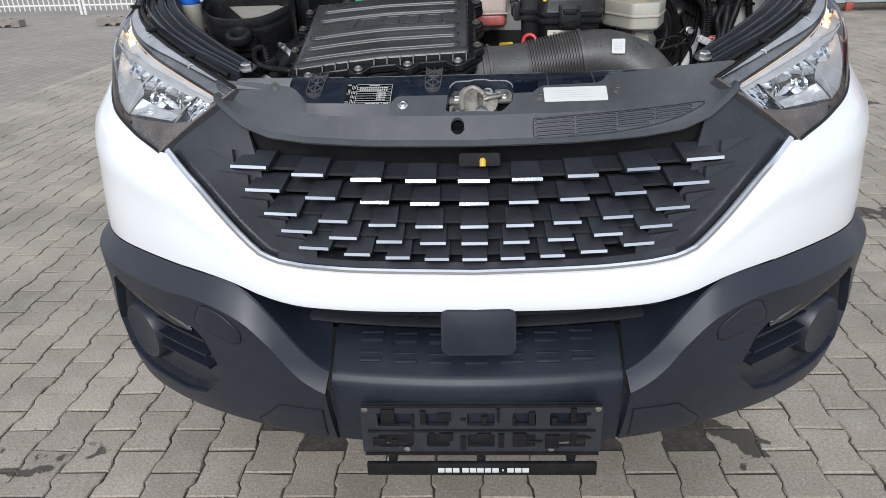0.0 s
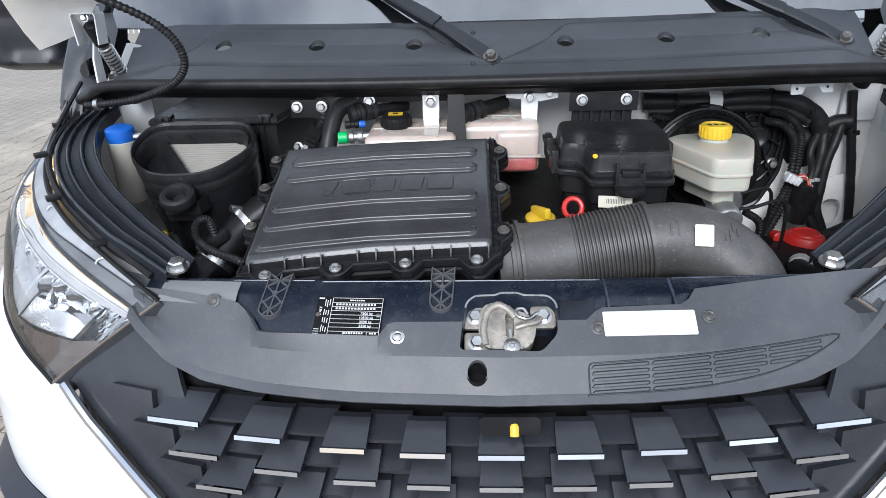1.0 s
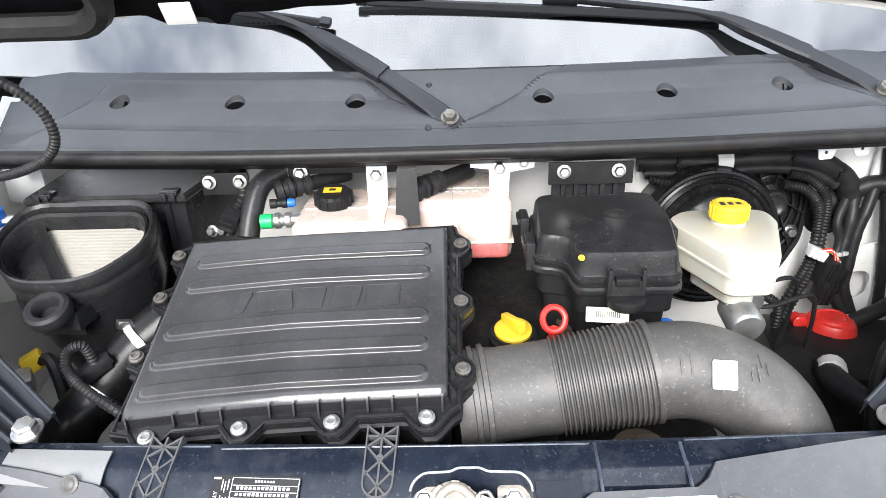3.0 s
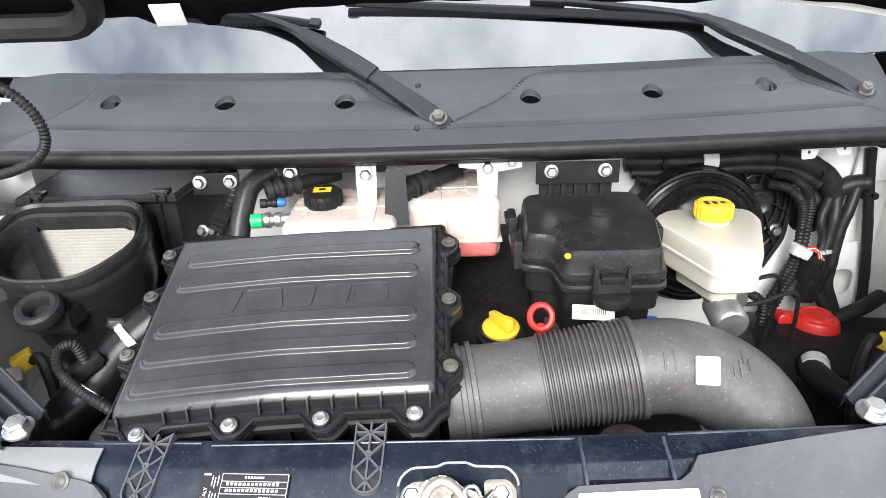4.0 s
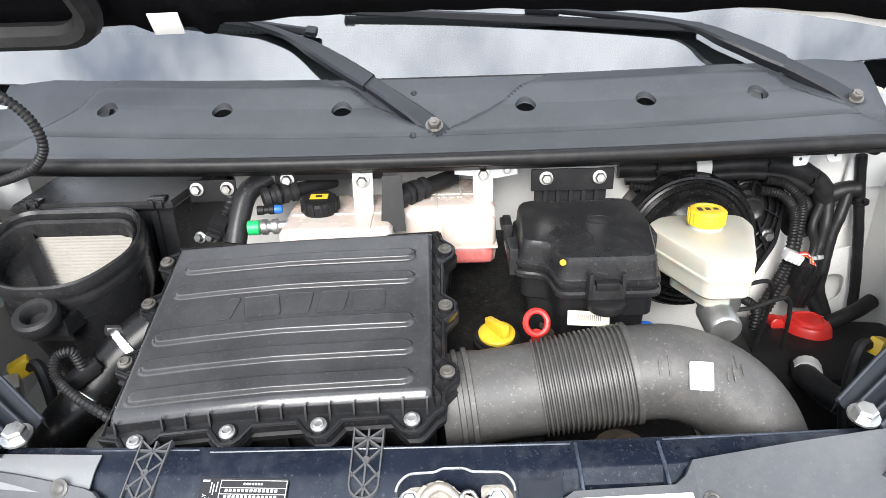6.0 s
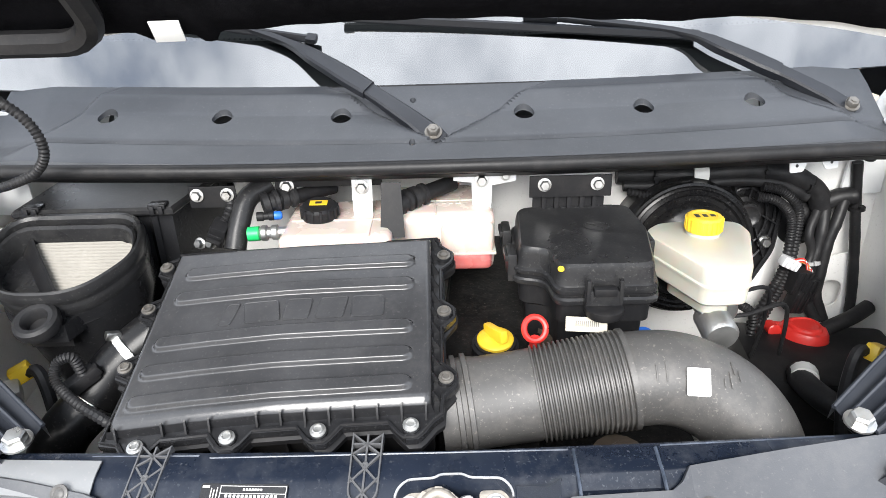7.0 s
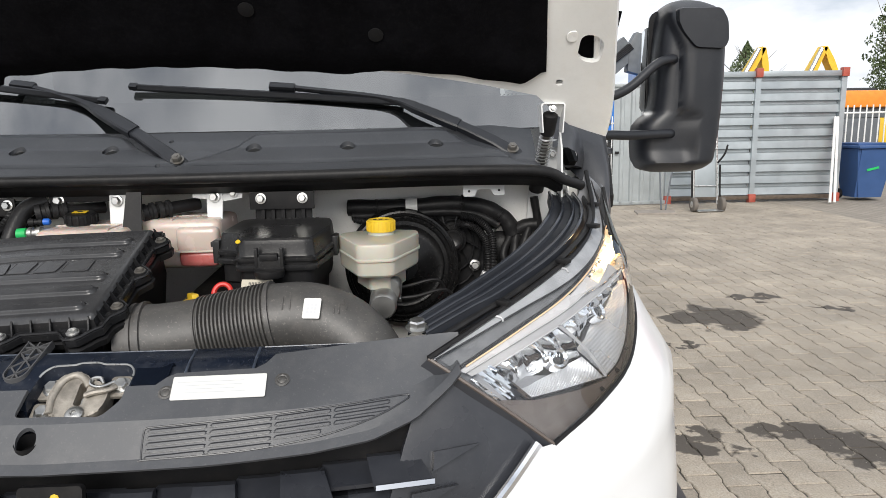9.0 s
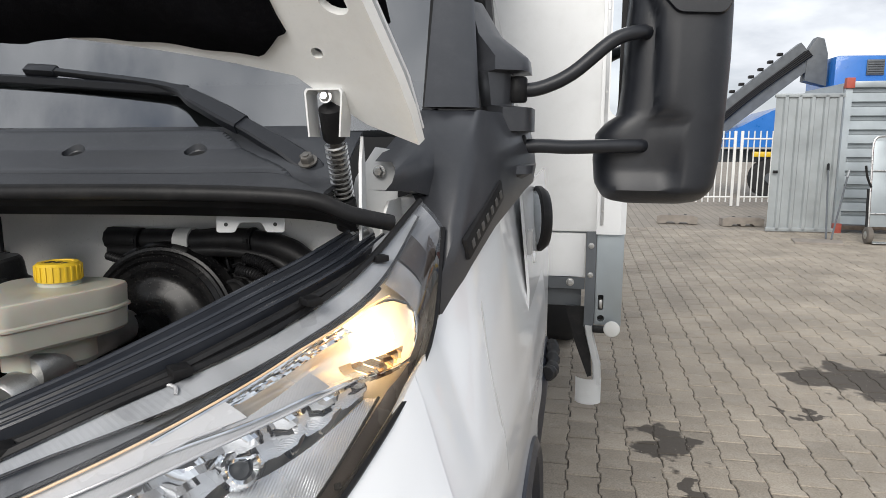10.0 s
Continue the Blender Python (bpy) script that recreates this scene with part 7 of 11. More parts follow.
wiper((0.000, 2.473, 1.510), (-0.112, 2.530, 1.576), (-0.262, 2.625, 1.645), (-0.400, 2.668, 1.684), (-0.72, 2.715, 1.716), (-0.200, 2.622, 1.646))
wiper((0.699, 2.552, 1.518), (0.575, 2.582, 1.578), (0.418, 2.634, 1.640), (0.188, 2.644, 1.670), (-0.154, 2.650, 1.678), (0.461, 2.632, 1.634))

# bonnet, propped open on its hinges
bonnet = thing("bonnet", 0, 2.4, 1.62, "white bonnet standing open, lined with black felt", "bonnet")
HD = Vector((0, -0.69, 0.724)).normalized()
HN = Vector((0, -0.724, -0.69))


def hood_point(x, s, out=0.0):
    """A point of the open bonnet: x across, s up its slope, out below its inner face."""
    bow = soft_table(abs(x), [(0, 0.028), (0.2, 0.034), (0.4, 0.040), (0.6, 0.026), (0.78, 0.004), (0.95, 0.0)])
    return Vector((x, 2.387, 1.640)) + HD * s + Vector((0, 0.58, 0.81)) * bow + HN * out


def hood_low(x):
    return lerp_table(abs(x), [(0, 0.046), (0.2, 0.030), (0.4, 0.000), (0.6, -0.022), (0.735, -0.040), (0.765, -0.070), (0.800, -0.112), (0.84, -0.119), (0.882, -0.119)])


bm = bmesh.new()


def f_hood(a, b):
    c = 2 * a - 1
    top = 0.86 - 0.16 * abs(c) ** 3
    lo = hood_low(0.882 * c)
    s = lo + (top - lo) * b
    half = lerp_table(s, [(-0.12, 0.882), (-0.05, 0.880), (0.16, 0.842), (0.5, 0.785), (0.9, 0.71)])
    edge = abs(c)
    return hood_point(half * c, s, -0.022 + 0.03 * max(0, edge - 0.93) / 0.07)


sheet(bm, f_hood, 48, 16, -0.012)
cut = bmesh.new()
for s in (-1, 1):
    c = hood_point(s * 0.815, 0.085, 0)
    slab(cut, rounded(0.040, 0.062, 0.018, 4), 0.12, Matrix.Translation(c - HN * 0.06) @ Matrix(((1, 0, 0, 0), (0, HD.y, HN.y, 0), (0, HD.z, HN.z, 0), (0, 0, 0, 1))))
    c = hood_point(s * 0.772, -0.004, 0)
    slab(cut, rounded(0.014, 0.014, 0.005, 3), 0.12, Matrix.Translation(c - HN * 0.06) @ Matrix(((1, 0, 0, 0), (0, HD.y, HN.y, 0), (0, HD.z, HN.z, 0), (0, 0, 0, 1))))
bm = carve(bm, cut)
part("inner_panel", bm, "hood_inner", bonnet, "off-white pressed inner panel", smooth=50)
# pressed beads along the outer edges
for s in (-1, 1):
    bm = bmesh.new()
    tube(bm, [hood_point(s * lerp_table(q, [(-0.10, 0.852), (-0.05, 0.852), (0.16, 0.815), (0.5, 0.758)]), q, -0.020) for q in [-0.10 + 0.05 * k for k in range(13)]], 0.006, seg=8, n=2)
    part("pressed_bead", bm, "hood_inner", bonnet)
    bm = bmesh.new()
    turned(bm, hood_point(s * 0.780, 0.105, -0.021), HN, [(0, 0.012), (0.002, 0.0115), (0.0022, 0.008), (0.001, 0.0)], seg=16)
    part("dimple", bm, "hood_inner", bonnet)
# black plate added behind each oval hole as its shaded inside
for s in (-1, 1):
    bm = bmesh.new()
    box(bm, hood_point(s * 0.805, 0.085, -0.038), (0.12, 0.004, 0.12), 0.001, pose(0, 0, 0, 43))
    part("hole_backing", bm, "liner", bonnet)
bm = bmesh.new()
sheet(bm, lambda a, b: f_hood(a, b) - HN * 0.03, 30, 10, -0.003)
part("outer_skin", bm, "white", bonnet)
bm = bmesh.new()


def f_liner(a, b):
    c = 2 * a - 1
    x = 0.742 * c * (1 - 0.10 * b)
    lo = hood_low(x) + lerp_table(abs(x), [(0, -0.012), (0.36, -0.010), (0.43, 0.012), (0.62, 0.022), (0.70, 0.030), (0.742, 0.075)])
    lo -= 0.020 * max(math.exp(-((x + 0.315) / 0.016) ** 4), 0.7 * math.exp(-((x + 0.395) / 0.014) ** 4)) + 0.004 + 0.0025 * math.sin(x * 47) * math.sin(x * 19)
    top = 0.78 - 0.1 * (abs(x) / 0.74) ** 3
    e = min(a, 1 - a, b * 0.6, 1 - b) * 30
    wav = 0.006 * math.sin(x * 31) * math.sin(b * 9 + x * 4)
    return hood_point(x, lo + (top - lo) * b, 0.018 * min(1, e) - 0.016 + wav * min(1, e))


sheet(bm, f_liner, 160, 30, -0.006)
part("felt_liner", bm, "liner", bonnet, "black felt sound liner", smooth=60)
for x, s0 in ((-0.30, 0.16), (0.20, 0.16), (0.02, 0.28), (0.55, 0.30), (-0.1, 0.45), (0.42, 0.10)):
    bm = bmesh.new()
    turned(bm, hood_point(x, s0, 0.004), HN, [(0, 0.014), (0.002, 0.014), (0.003, 0.006)], seg=14)
    part("liner_stud", bm, "dark", bonnet)
# moulded air duct frame in the liner
bm = bmesh.new()
duct_o = rounded(0.46, 0.17, 0.06, 6)
hm = Matrix(((1, 0, 0, 0), (0, HD.y, HN.y, 0), (0, HD.z, HN.z, 0), (0, 0, 0, 1)))
c0 = hood_point(-0.66, 0.13, 0.012)
tube(bm, [c0 + (hm @ Vector((x, y, 0.0))) for x, y in duct_o] + [c0 + (hm @ Vector((*duct_o[0], 0.0)))], 0.018, seg=8, n=1, cap=False)
part("air_frame", bm, "rubber", bonnet, "raised rubber duct frame")
# white patch added over the liner where a gap bares the panel
bm = bmesh.new()
box(bm, hood_point(-0.355, 0.034, 0.012), (0.040, 0.040, 0.003), 0.001, pose(0, 0, 0, -46, 0, 8))
part("liner_gap_patch", bm, "hood_inner", bonnet)


# hinges with their coil springs
for s in (-1, 1):
    h = part("bonnet_hinge", (lambda b: (box(b, (s * 0.767, 2.470, 1.622), (0.03, 0.02, 0.010), 0.003), b)[1])(bmesh.new()), "bracket", bonnet, "white steel hinge with a coil spring")
    top, low = Vector((s * 0.767, 2.458, 1.604)), Vector((s * 0.755, 2.548, 1.448))
    d = (low - top).normalized()
    bm = bmesh.new()
    turned(bm, top + d * 0.006, d, [(0, 0.010), (0.004, 0.0155), (0.046, 0.0155), (0.050, 0.013)], seg=18)
    part("rod_boot", bm, "rubber", h)
    bm = bmesh.new()
    n_t = 11
    u, v = frame_of(d)
    pts = [top.lerp(low, 0.34 + 0.48 * i / (n_t * 12)) + (u * math.cos(2 * math.pi * i / 12) + v * math.sin(2 * math.pi * i / 12)) * 0.0138 for i in range(n_t * 12 + 1)]
    tube(bm, pts, 0.0019, seg=6, n=1)
    part("spring", bm, "steel", h)
    bm = bmesh.new()
    tube(bm, [top.lerp(low, 0.3), top.lerp(low, 0.85)], 0.008, seg=10, n=1)
    part("rod", bm, "worn_steel", h)
    bm = bmesh.new()
    turned(bm, top.lerp(low, 0.82), d, [(0, 0.014), (0.003, 0.0165), (0.05, 0.0165)], seg=18)
    part("lower_boot", bm, "rubber", h)
    # U-shaped strap over the rod's head
    bm = bmesh.new()
    strap = [(-0.021, -0.045), (-0.025, 0.010), (-0.022, 0.014), (0.022, 0.014), (0.025, 0.010), (0.021, -0.045)]
    rings(bm, [[top + Vector((x * k, y, z + dz)) for y, k, dz in ((-0.020, 1.0, 0), (0.016, 1.0, 0), (0.016, 0.90, -0.002 if z > 0 else 0), (-0.020, 0.90, -0.002 if z > 0 else 0))] for x, z in strap])
    part("bracket", bm, "bracket", h, smooth=20)
    bm = bmesh.new()
    bolt(bm, top + Vector((0, -0.012, 0.004)), (0, -1, 0.2), 0.006, 0.006)
    part("bolt", bm, "steel", h)
    bm = bmesh.new()
    slab(bm, [(-0.022, -0.13), (0.020, -0.13), (0.012, 0.05), (0.002, 0.085), (-0.012, 0.05)], 0.004, pose(s * 0.793, 2.50, 1.475, 90, 0, 90 + s * 6))
    part("link", bm, "bracket", h, smooth=20)
    bm = bmesh.new()
    slab(bm, [(-0.040, -0.14), (0.042, -0.14), (0.042, 0.05), (0.010, 0.055), (-0.020, 0.01), (-0.035, -0.05)], 0.005, pose(s * 0.776, 2.592, 1.49, 90, 0, s * 8))
    part("hinge_plate", bm, "bracket", h, smooth=20)
    for dx, dz in ((0.018, 0.02), (0.02, -0.05)):
        bm = bmesh.new()
        bolt(bm, (s * (0.776 + dx), 2.583, 1.49 + dz), (0, -1, 0), 0.007, 0.006)
        part("bolt", bm, "steel", h)

# the box body behind the cab
cargo = thing("cargo_box", 0, 4.15, 0, "white panelled cargo box with aluminium corner posts", "cargo box")
bm = bmesh.new()
box(bm, (0, 4.17, 2.31), (2.34, 0.03, 2.18), 0.004)
part("front_wall", bm, "box_white", cargo)
for s in (-1, 1):
    bm = bmesh.new()
    slab(bm, [(-0.05, -0.01), (0.035, -0.01), (0.055, 0.01), (0.055, 0.09), (-0.05, 0.09)] if s > 0 else [(-0.055, 0.09), (-0.055, 0.01), (-0.035, -0.01), (0.05, -0.01), (0.05, 0.09)], 2.2, pose(s * 1.195, 4.14, 1.215), 0.004)
    post = part("corner_post", bm, "box_white", cargo, smooth=25)
    bm = bmesh.new()
    box(bm, (s * 1.163, 4.128, 2.3), (0.012, 0.006, 2.1), 0.001)
    part("rivet_strip", bm, "box_alu", post)
    for k in range(14):
        bm = bmesh.new()
        turned(bm, (s * 1.163, 4.125, 1.3 + k * 0.14), (0, -1, 0), [(0, 0.005), (0.002, 0.004)], seg=8)
        part("rivet", bm, "steel", post)
    bm = bmesh.new()
    box(bm, (s * 1.235, 6.8, 2.3), (0.03, 5.2, 2.15), 0.004)
    part("side_wall", bm, "box_white", cargo)
    # galvanised plate with a slotted buckle, a steel angle beside it, and the round lamp
    bm = bmesh.new()
    box(bm, (s * 1.198, 4.165, 1.05), (0.098, 0.03, 0.36), 0.004)
    cut = bmesh.new()
    turned(cut, (s * 1.173, 4.10, 0.896), (0, 1, 0), [(0, 0.013), (0.2, 0.013)], seg=16)
    box(cut, (s * 1.171, 4.16, 0.957), (0.020, 0.2, 0.058), 0.006)
    bm = carve(bm, cut)
    bracket = part("mount_plate", bm, "galv", cargo, "galvanised mounting plate below the corner", smooth=25)
    bm = bmesh.new()
    box(bm, (s * 1.171, 4.160, 0.950), (0.014, 0.022, 0.034), 0.004)
    part("buckle", bm, "steel", bracket)
    bm = bmesh.new()
    box(bm, (s * 1.172, 4.20, 0.925), (0.06, 0.006, 0.12), 0.001)
    part("backing", bm, "ink", bracket)
    bm = bmesh.new()
    slab(bm, [(-0.018, 0.0), (0.018, 0.0), (0.018, 0.05), (0.012, 0.05), (0.012, 0.006), (-0.018, 0.006)], 0.36, pose(s * 1.130, 4.145, 0.862), 0.001)
    angle = part("steel_angle", bm, "crane", cargo, smooth=25)
    for z in (1.06, 1.17):
        bm = bmesh.new()
        bolt(bm, (s * 1.130, 4.144, z), (0, -1, 0), 0.008, 0.006)
        part("bolt", bm, "steel", angle)
    bm = bmesh.new()
    turned(bm, (s * 1.213, 4.12, 0.867), (0, -1, 0), [(-0.03, 0.012), (0, 0.012), (0.002, 0.029), (0.010, 0.030), (0.014, 0.027), (0.016, 0.018), (0.017, 0.0)], seg=24)
    part("marker_lamp", bm, "label", bracket, "round white marker lamp")
    bm = bmesh.new()
    box(bm, (s * 1.172, 4.14, 0.857), (0.055, 0.03, 0.024), 0.006)
    part("lamp_arm", bm, "rubber", bracket)
bm = bmesh.new()
box(bm, (0, 4.175, 1.13), (2.222, 0.02, 0.165), 0.003)
part("lower_panel", bm, "box_white", cargo)
bm = bmesh.new()
slab(bm, [(0, 0), (0.012, -0.004), (0.012, 0.040), (0, 0.044)], 2.222, pose(-1.111, 4.150, 1.005, 90, 0, 90), 0.001)
sill = part("front_sill", bm, "crane", cargo, smooth=25)
for x in (-1.057, -0.4, 0.4, 1.057):
    bm = bmesh.new()
    bolt(bm, (x, 4.150, 1.030), (0, -1, 0), 0.011, 0.008)
    part("bolt", bm, "steel", sill)
bm = bmesh.new()
box(bm, (0, 4.235, 0.968), (2.20, 0.10, 0.074), 0.004)
part("cross_beam", bm, "crane", cargo)
bm = bmesh.new()
box(bm, (0, 6.85, 1.18), (2.4, 5.25, 0.08), 0.004)
part("floor_frame", bm, "box_alu", cargo)
bm = bmesh.new()
box(bm, (0, 6.8, 3.40), (2.5, 5.3, 0.06), 0.02)
part("box_roof", bm, "box_white", cargo)
bm = bmesh.new()
box(bm, (0, 6.0, 0.72), (0.86, 5.8, 0.22), 0.02)
part("chassis_rail", bm, "crane", truck)
for s in (-1, 1):
    bm = bmesh.new()
    # bent white stay, wide and curved at its foot, on a black flap
    rings(bm, [[(s * x, y, z) for x, y in ((x0, 4.16), (x0 + 0.004, 4.14), (x0 + 0.026, 4.135), (x0 + 0.030, 4.16))] for x0, z in ((1.114, 0.87), (1.120, 0.83), (1.150, 0.72), (1.154, 0.64))], close=False)
    rings(bm, [[(s * (1.137 + 0.050 * math.sin(t)), 4.175 - 0.045 * math.cos(t), z) for t in [-1.3 + 2.6 * i / 10 for i in range(11)]] for z in (0.562, 0.60, 0.662)], close=False)
    bmesh.ops.solidify(bm, geom=bm.faces[:], thickness=0.003)
    stay = part("mud_flap_stay", bm, "box_white", truck, "bent white mud flap stay", smooth=35)
    bm = bmesh.new()
    slab(bm, [(-0.105, 0.29), (-0.02, 0.29), (-0.012, 0.19), (0.0, 0.02), (-0.015, 0.015), (-0.07, 0.16)] if s > 0 else [(0.105, 0.29), (0.07, 0.16), (0.015, 0.015), (0.0, 0.02), (0.012, 0.19), (0.02, 0.29)], 0.008, pose(s * 1.148, 4.172, 0.645, 90))
    part("mud_flap", bm, "rubber", stay)
for s in (-1, 1):
    for y in (6.9,):
        wheel = bmesh.new()
        turned(wheel, (s * 0.98, y, 0.385), (s, 0, 0), [(-0.2, 0.22), (-0.2, 0.34), (-0.17, 0.385), (0.05, 0.385), (0.09, 0.375), (0.11, 0.33), (0.1, 0.22)], seg=36)
        w = part("rear_wheel", wheel, "tyre", truck)


# ---- the engine bay ----
# inner walls
bm = bmesh.new()
sheet(bm, lambda a, b: (-0.86 + 1.72 * a, 2.66 - 0.03 * math.sin(math.pi * a) - 0.040 * min(1, max(0, (a - 0.80) / 0.06)) + 0.012 * math.sin(9 * b) * math.sin(25 * a), 0.75 + 0.72 * b), 60, 16, 0.004)
part("firewall", bm, "inner_white", truck, "dusty white painted firewall")
for s in (-1, 1):
    bm = bmesh.new()

    def f_inner(a, b, s=s):
        p = smooth_path(CHANNEL, 4)
        i = a * (len(p) - 1)
        k = min(int(i), len(p) - 2)
        q = p[k].lerp(p[k + 1], i - k)
        out = 0.055 + 0.05 * math.sin(math.pi * b) + 0.05 * (1 - b)
        return (s * (q.x + out * 0.9), q.y + 0.02, 0.72 + (q.z - 0.03 - 0.72) * b)

    sheet(bm, f_inner, 20, 10, 0.004 * s)
    part("inner_wing", bm, "inner_white", truck, "dusty white inner wing")
    bm = bmesh.new()
    sheet(bm, lambda a, b, s=s: (s * (0.850 - 0.035 * b), 2.34 + 0.36 * a, 0.75 + (lerp_table(2.34 + 0.36 * a, [(2.34, 0.60), (2.50, 0.655), (2.53, 0.72), (2.70, 0.72)])) * b), 14, 6, 0.004 * s)
    part("hinge_wall", bm, "inner_white", truck)
    # turret shelf
    bm = bmesh.new()
    slab(bm, [(s * 0.58, 2.12), (s * 0.80, 2.34), (s * 0.86, 2.66), (s * 0.60, 2.66), (s * 0.56, 2.40)], 0.012, pose(0, 0, 0.96), 0.003)
    part("wing_shelf", bm, "inner_white", truck, smooth=20)
# dark sheet added to close the shaded well below
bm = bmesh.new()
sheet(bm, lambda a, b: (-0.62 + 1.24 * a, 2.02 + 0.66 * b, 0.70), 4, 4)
part("dark_well_sheet", bm, "engine", truck)

# crossmember: a plate that leans forward to the shroud, cut open round the latch
CROSS = [(1.930, 1.16), (1.934, 1.206), (1.947, 1.217), (1.960, 1.2275), (1.994, 1.2465), (2.000, 1.249), (2.026, 1.2545), (2.033, 1.2545), (2.038, 1.249), (2.040, 1.10)]
def shroud_back(x):
    return lerp_table(x, [(-0.54, 2.014), (-0.46, 2.002), (-0.378, 1.986), (-0.357, 1.970), (-0.338, 1.944), (-0.17, 1.938), (-0.155, 1.956), (0.10, 1.958), (0.128, 1.958), (0.136, 1.975), (0.165, 1.976), (0.262, 1.979), (0.275, 2.002), (0.40, 2.018), (0.54, 2.034)])


OPENING = round_poly([(-0.056, 1.922), (0.058, 1.920), (0.081, 1.940), (0.083, 1.985), (0.072, 1.996), (0.036, 1.997), (0.028, 2.001), (0.004, 2.001), (-0.004, 1.997), (-0.034, 1.996), (-0.046, 1.986)], 0.008)


def cross_z(x, y):
    """Height of the crossmember's plate."""
    y -= 0.02 * abs(x)
    return lerp_table(y, CROSS[2:8]) + 0.012 * x * x


bm = bmesh.new()
loops = []
for i in range(107):
    x = -0.53 + 0.01 * i
    front = shroud_back(x) - 0.010
    loop = []
    for k, (y, z) in enumerate(CROSS):
        y2 = y + 0.02 * abs(x)
        if k and y2 < front:
            loop.append((x, front + 0.0004 * k, cross_z(x, front) - 0.012 + 0.001 * k))
        else:
            loop.append((x, max(y2, front), z + 0.012 * x * x))
    loops.append(loop)
rings(bm, loops)
cut = bmesh.new()
slab(cut, OPENING, 0.3, pose(0, 0, 1.05))
slab(cut, rounded(0.094, 0.09, 0.008, 3, 0.203, 2.030), 0.1, pose(0, 0, 1.2375, 9))
bm = carve(bm, cut)
cross = part("crossmember", bm, "navy", truck, "dark blue painted front crossmember", smooth=30)
bm = bmesh.new()
tube(bm, [(x, y, cross_z(x, y) + 0.001) for x, y in OPENING if y > 1.955], 0.0015, seg=6, n=1)
part("worn_shiny_edge", bm, "worn_shiny_edge", cross, "bare bright edge round the latch")
# lines of paler blue painted as the sheen along the rear edge
for x0, x1, y0, y1 in ((-0.40, -0.275, 2.036, 2.034), (-0.262, 0.150, 2.030, 2.030), (0.256, 0.46, 2.034, 2.040)):
    bm = bmesh.new()
    tube(bm, [(x0 + (x1 - x0) * i / 8, y0 + (y1 - y0) * i / 8, cross_z(x0 + (x1 - x0) * i / 8, 2.028) + 0.0008) for i in range(9)], 0.0013, seg=6, n=1)
    part("worn_shiny_edge", bm, "navy_edge", cross)
bm = bmesh.new()
sheet(bm, lambda a, b: (-0.502 + 0.118 * a, 1.992 - 0.010 * a + (0.038 + 0.006 * a) * b, cross_z(-0.502 + 0.118 * a, 1.992 - 0.010 * a + (0.038 + 0.006 * a) * b) + 0.0022), 8, 6, 0.002)
part("grey_plate", bm, "grey_plate", cross, "pale grey plate on the crossmember's end")
# pressed gusset beside the latch, with a torn scrap of paper
bm = bmesh.new()
rings(bm, [[(0.086, 1.957, 1.2275), (0.086, 1.985, 1.246), (0.084, 1.987, 1.243)], [(0.118, 1.958, 1.228), (0.120, 1.984, 1.2455), (0.120, 1.986, 1.243)], [(0.132, 1.964, 1.232), (0.136, 1.990, 1.251), (0.138, 1.993, 1.244)]], close=False)
bmesh.ops.solidify(bm, geom=bm.faces[:], thickness=0.002)
part("gusset", bm, "navy_gloss", cross, smooth=20)
bm = bmesh.new()
rnd = random.Random(12)
slab(bm, [(x + rnd.uniform(-0.002, 0.002), y + rnd.uniform(-0.002, 0.002)) for x, y in ((-0.022, -0.008), (-0.010, -0.010), (0.004, -0.009), (0.018, -0.010), (0.022, -0.002), (0.014, 0.004), (0.006, 0.007), (-0.006, 0.010), (-0.014, 0.006), (-0.020, 0.002))], 0.0006, pose(0.128, 1.9625, cross_z(0.128, 1.9625) + 0.0010, 34))
part("paper_scrap", bm, "shroud", cross, "torn scrap of pale paper")
bm = bmesh.new()
slab(bm, rounded(0.098, 0.062, 0.004, 3), 0.004, pose(0.203, 2.003, 1.2350, 9))
shelf = part("shelf", bm, "navy", cross, smooth=25)
# flat black disc laid on the shelf for the dark inside of a hole
bm = bmesh.new()
turned(bm, (0.201, 2.012, 1.2404), (0, -0.16, 1), [(0, 0.0075), (0.0006, 0.0075), (0.0007, 0.0)], seg=16)
part("hole", bm, "ink", shelf)
for x in (0.156, 0.250):
    bm = bmesh.new()
    tube(bm, [(x, 1.970, 1.236), (x, 1.995, 1.2475), (x, 2.030, 1.2555)], 0.0022, seg=6)
    part("fold", bm, "navy_edge", shelf)
# shroud over the radiator
bm = bmesh.new()


def f_shroud(a, b):
    x = -0.545 + 1.09 * a
    lipz = lerp_table(abs(x), LIP)
    fr = nose(x, lipz, 0.004)
    by = shroud_back(x)
    bz = 1.2305 + 0.012 * abs(x) + (by - 1.965) * (0.62 if by < 1.965 else 0.48)
    p1 = Vector((x, fr.y + 0.012, fr.z + 0.010))
    p2 = Vector((x, fr.y + 0.040, fr.z + 0.052 * (1.205 - lipz + 0.03) / 0.095))
    p3 = Vector((x, by, bz))
    k = b * 4
    if k < 1:
        return fr.lerp(p1, k)
    if k < 2:
        return p1.lerp(p2, k - 1)
    return p2.lerp(p3, (k - 2) / 2)


sheet(bm, f_shroud, 90, 20, 0.005)
cut = bmesh.new()
turned(cut, (-0.031, 1.930, 1.1), (0, -0.35, 1), [(0, 0.0135), (0.2, 0.0135)], seg=18)
slab(cut, OPENING, 0.2, pose(0, 0, 1.15))
bm = carve(bm, cut)
shroud = part("radiator_shroud", bm, "shroud", truck, "dusty dark grey plastic shroud over the radiator", smooth=9)
bm = bmesh.new()
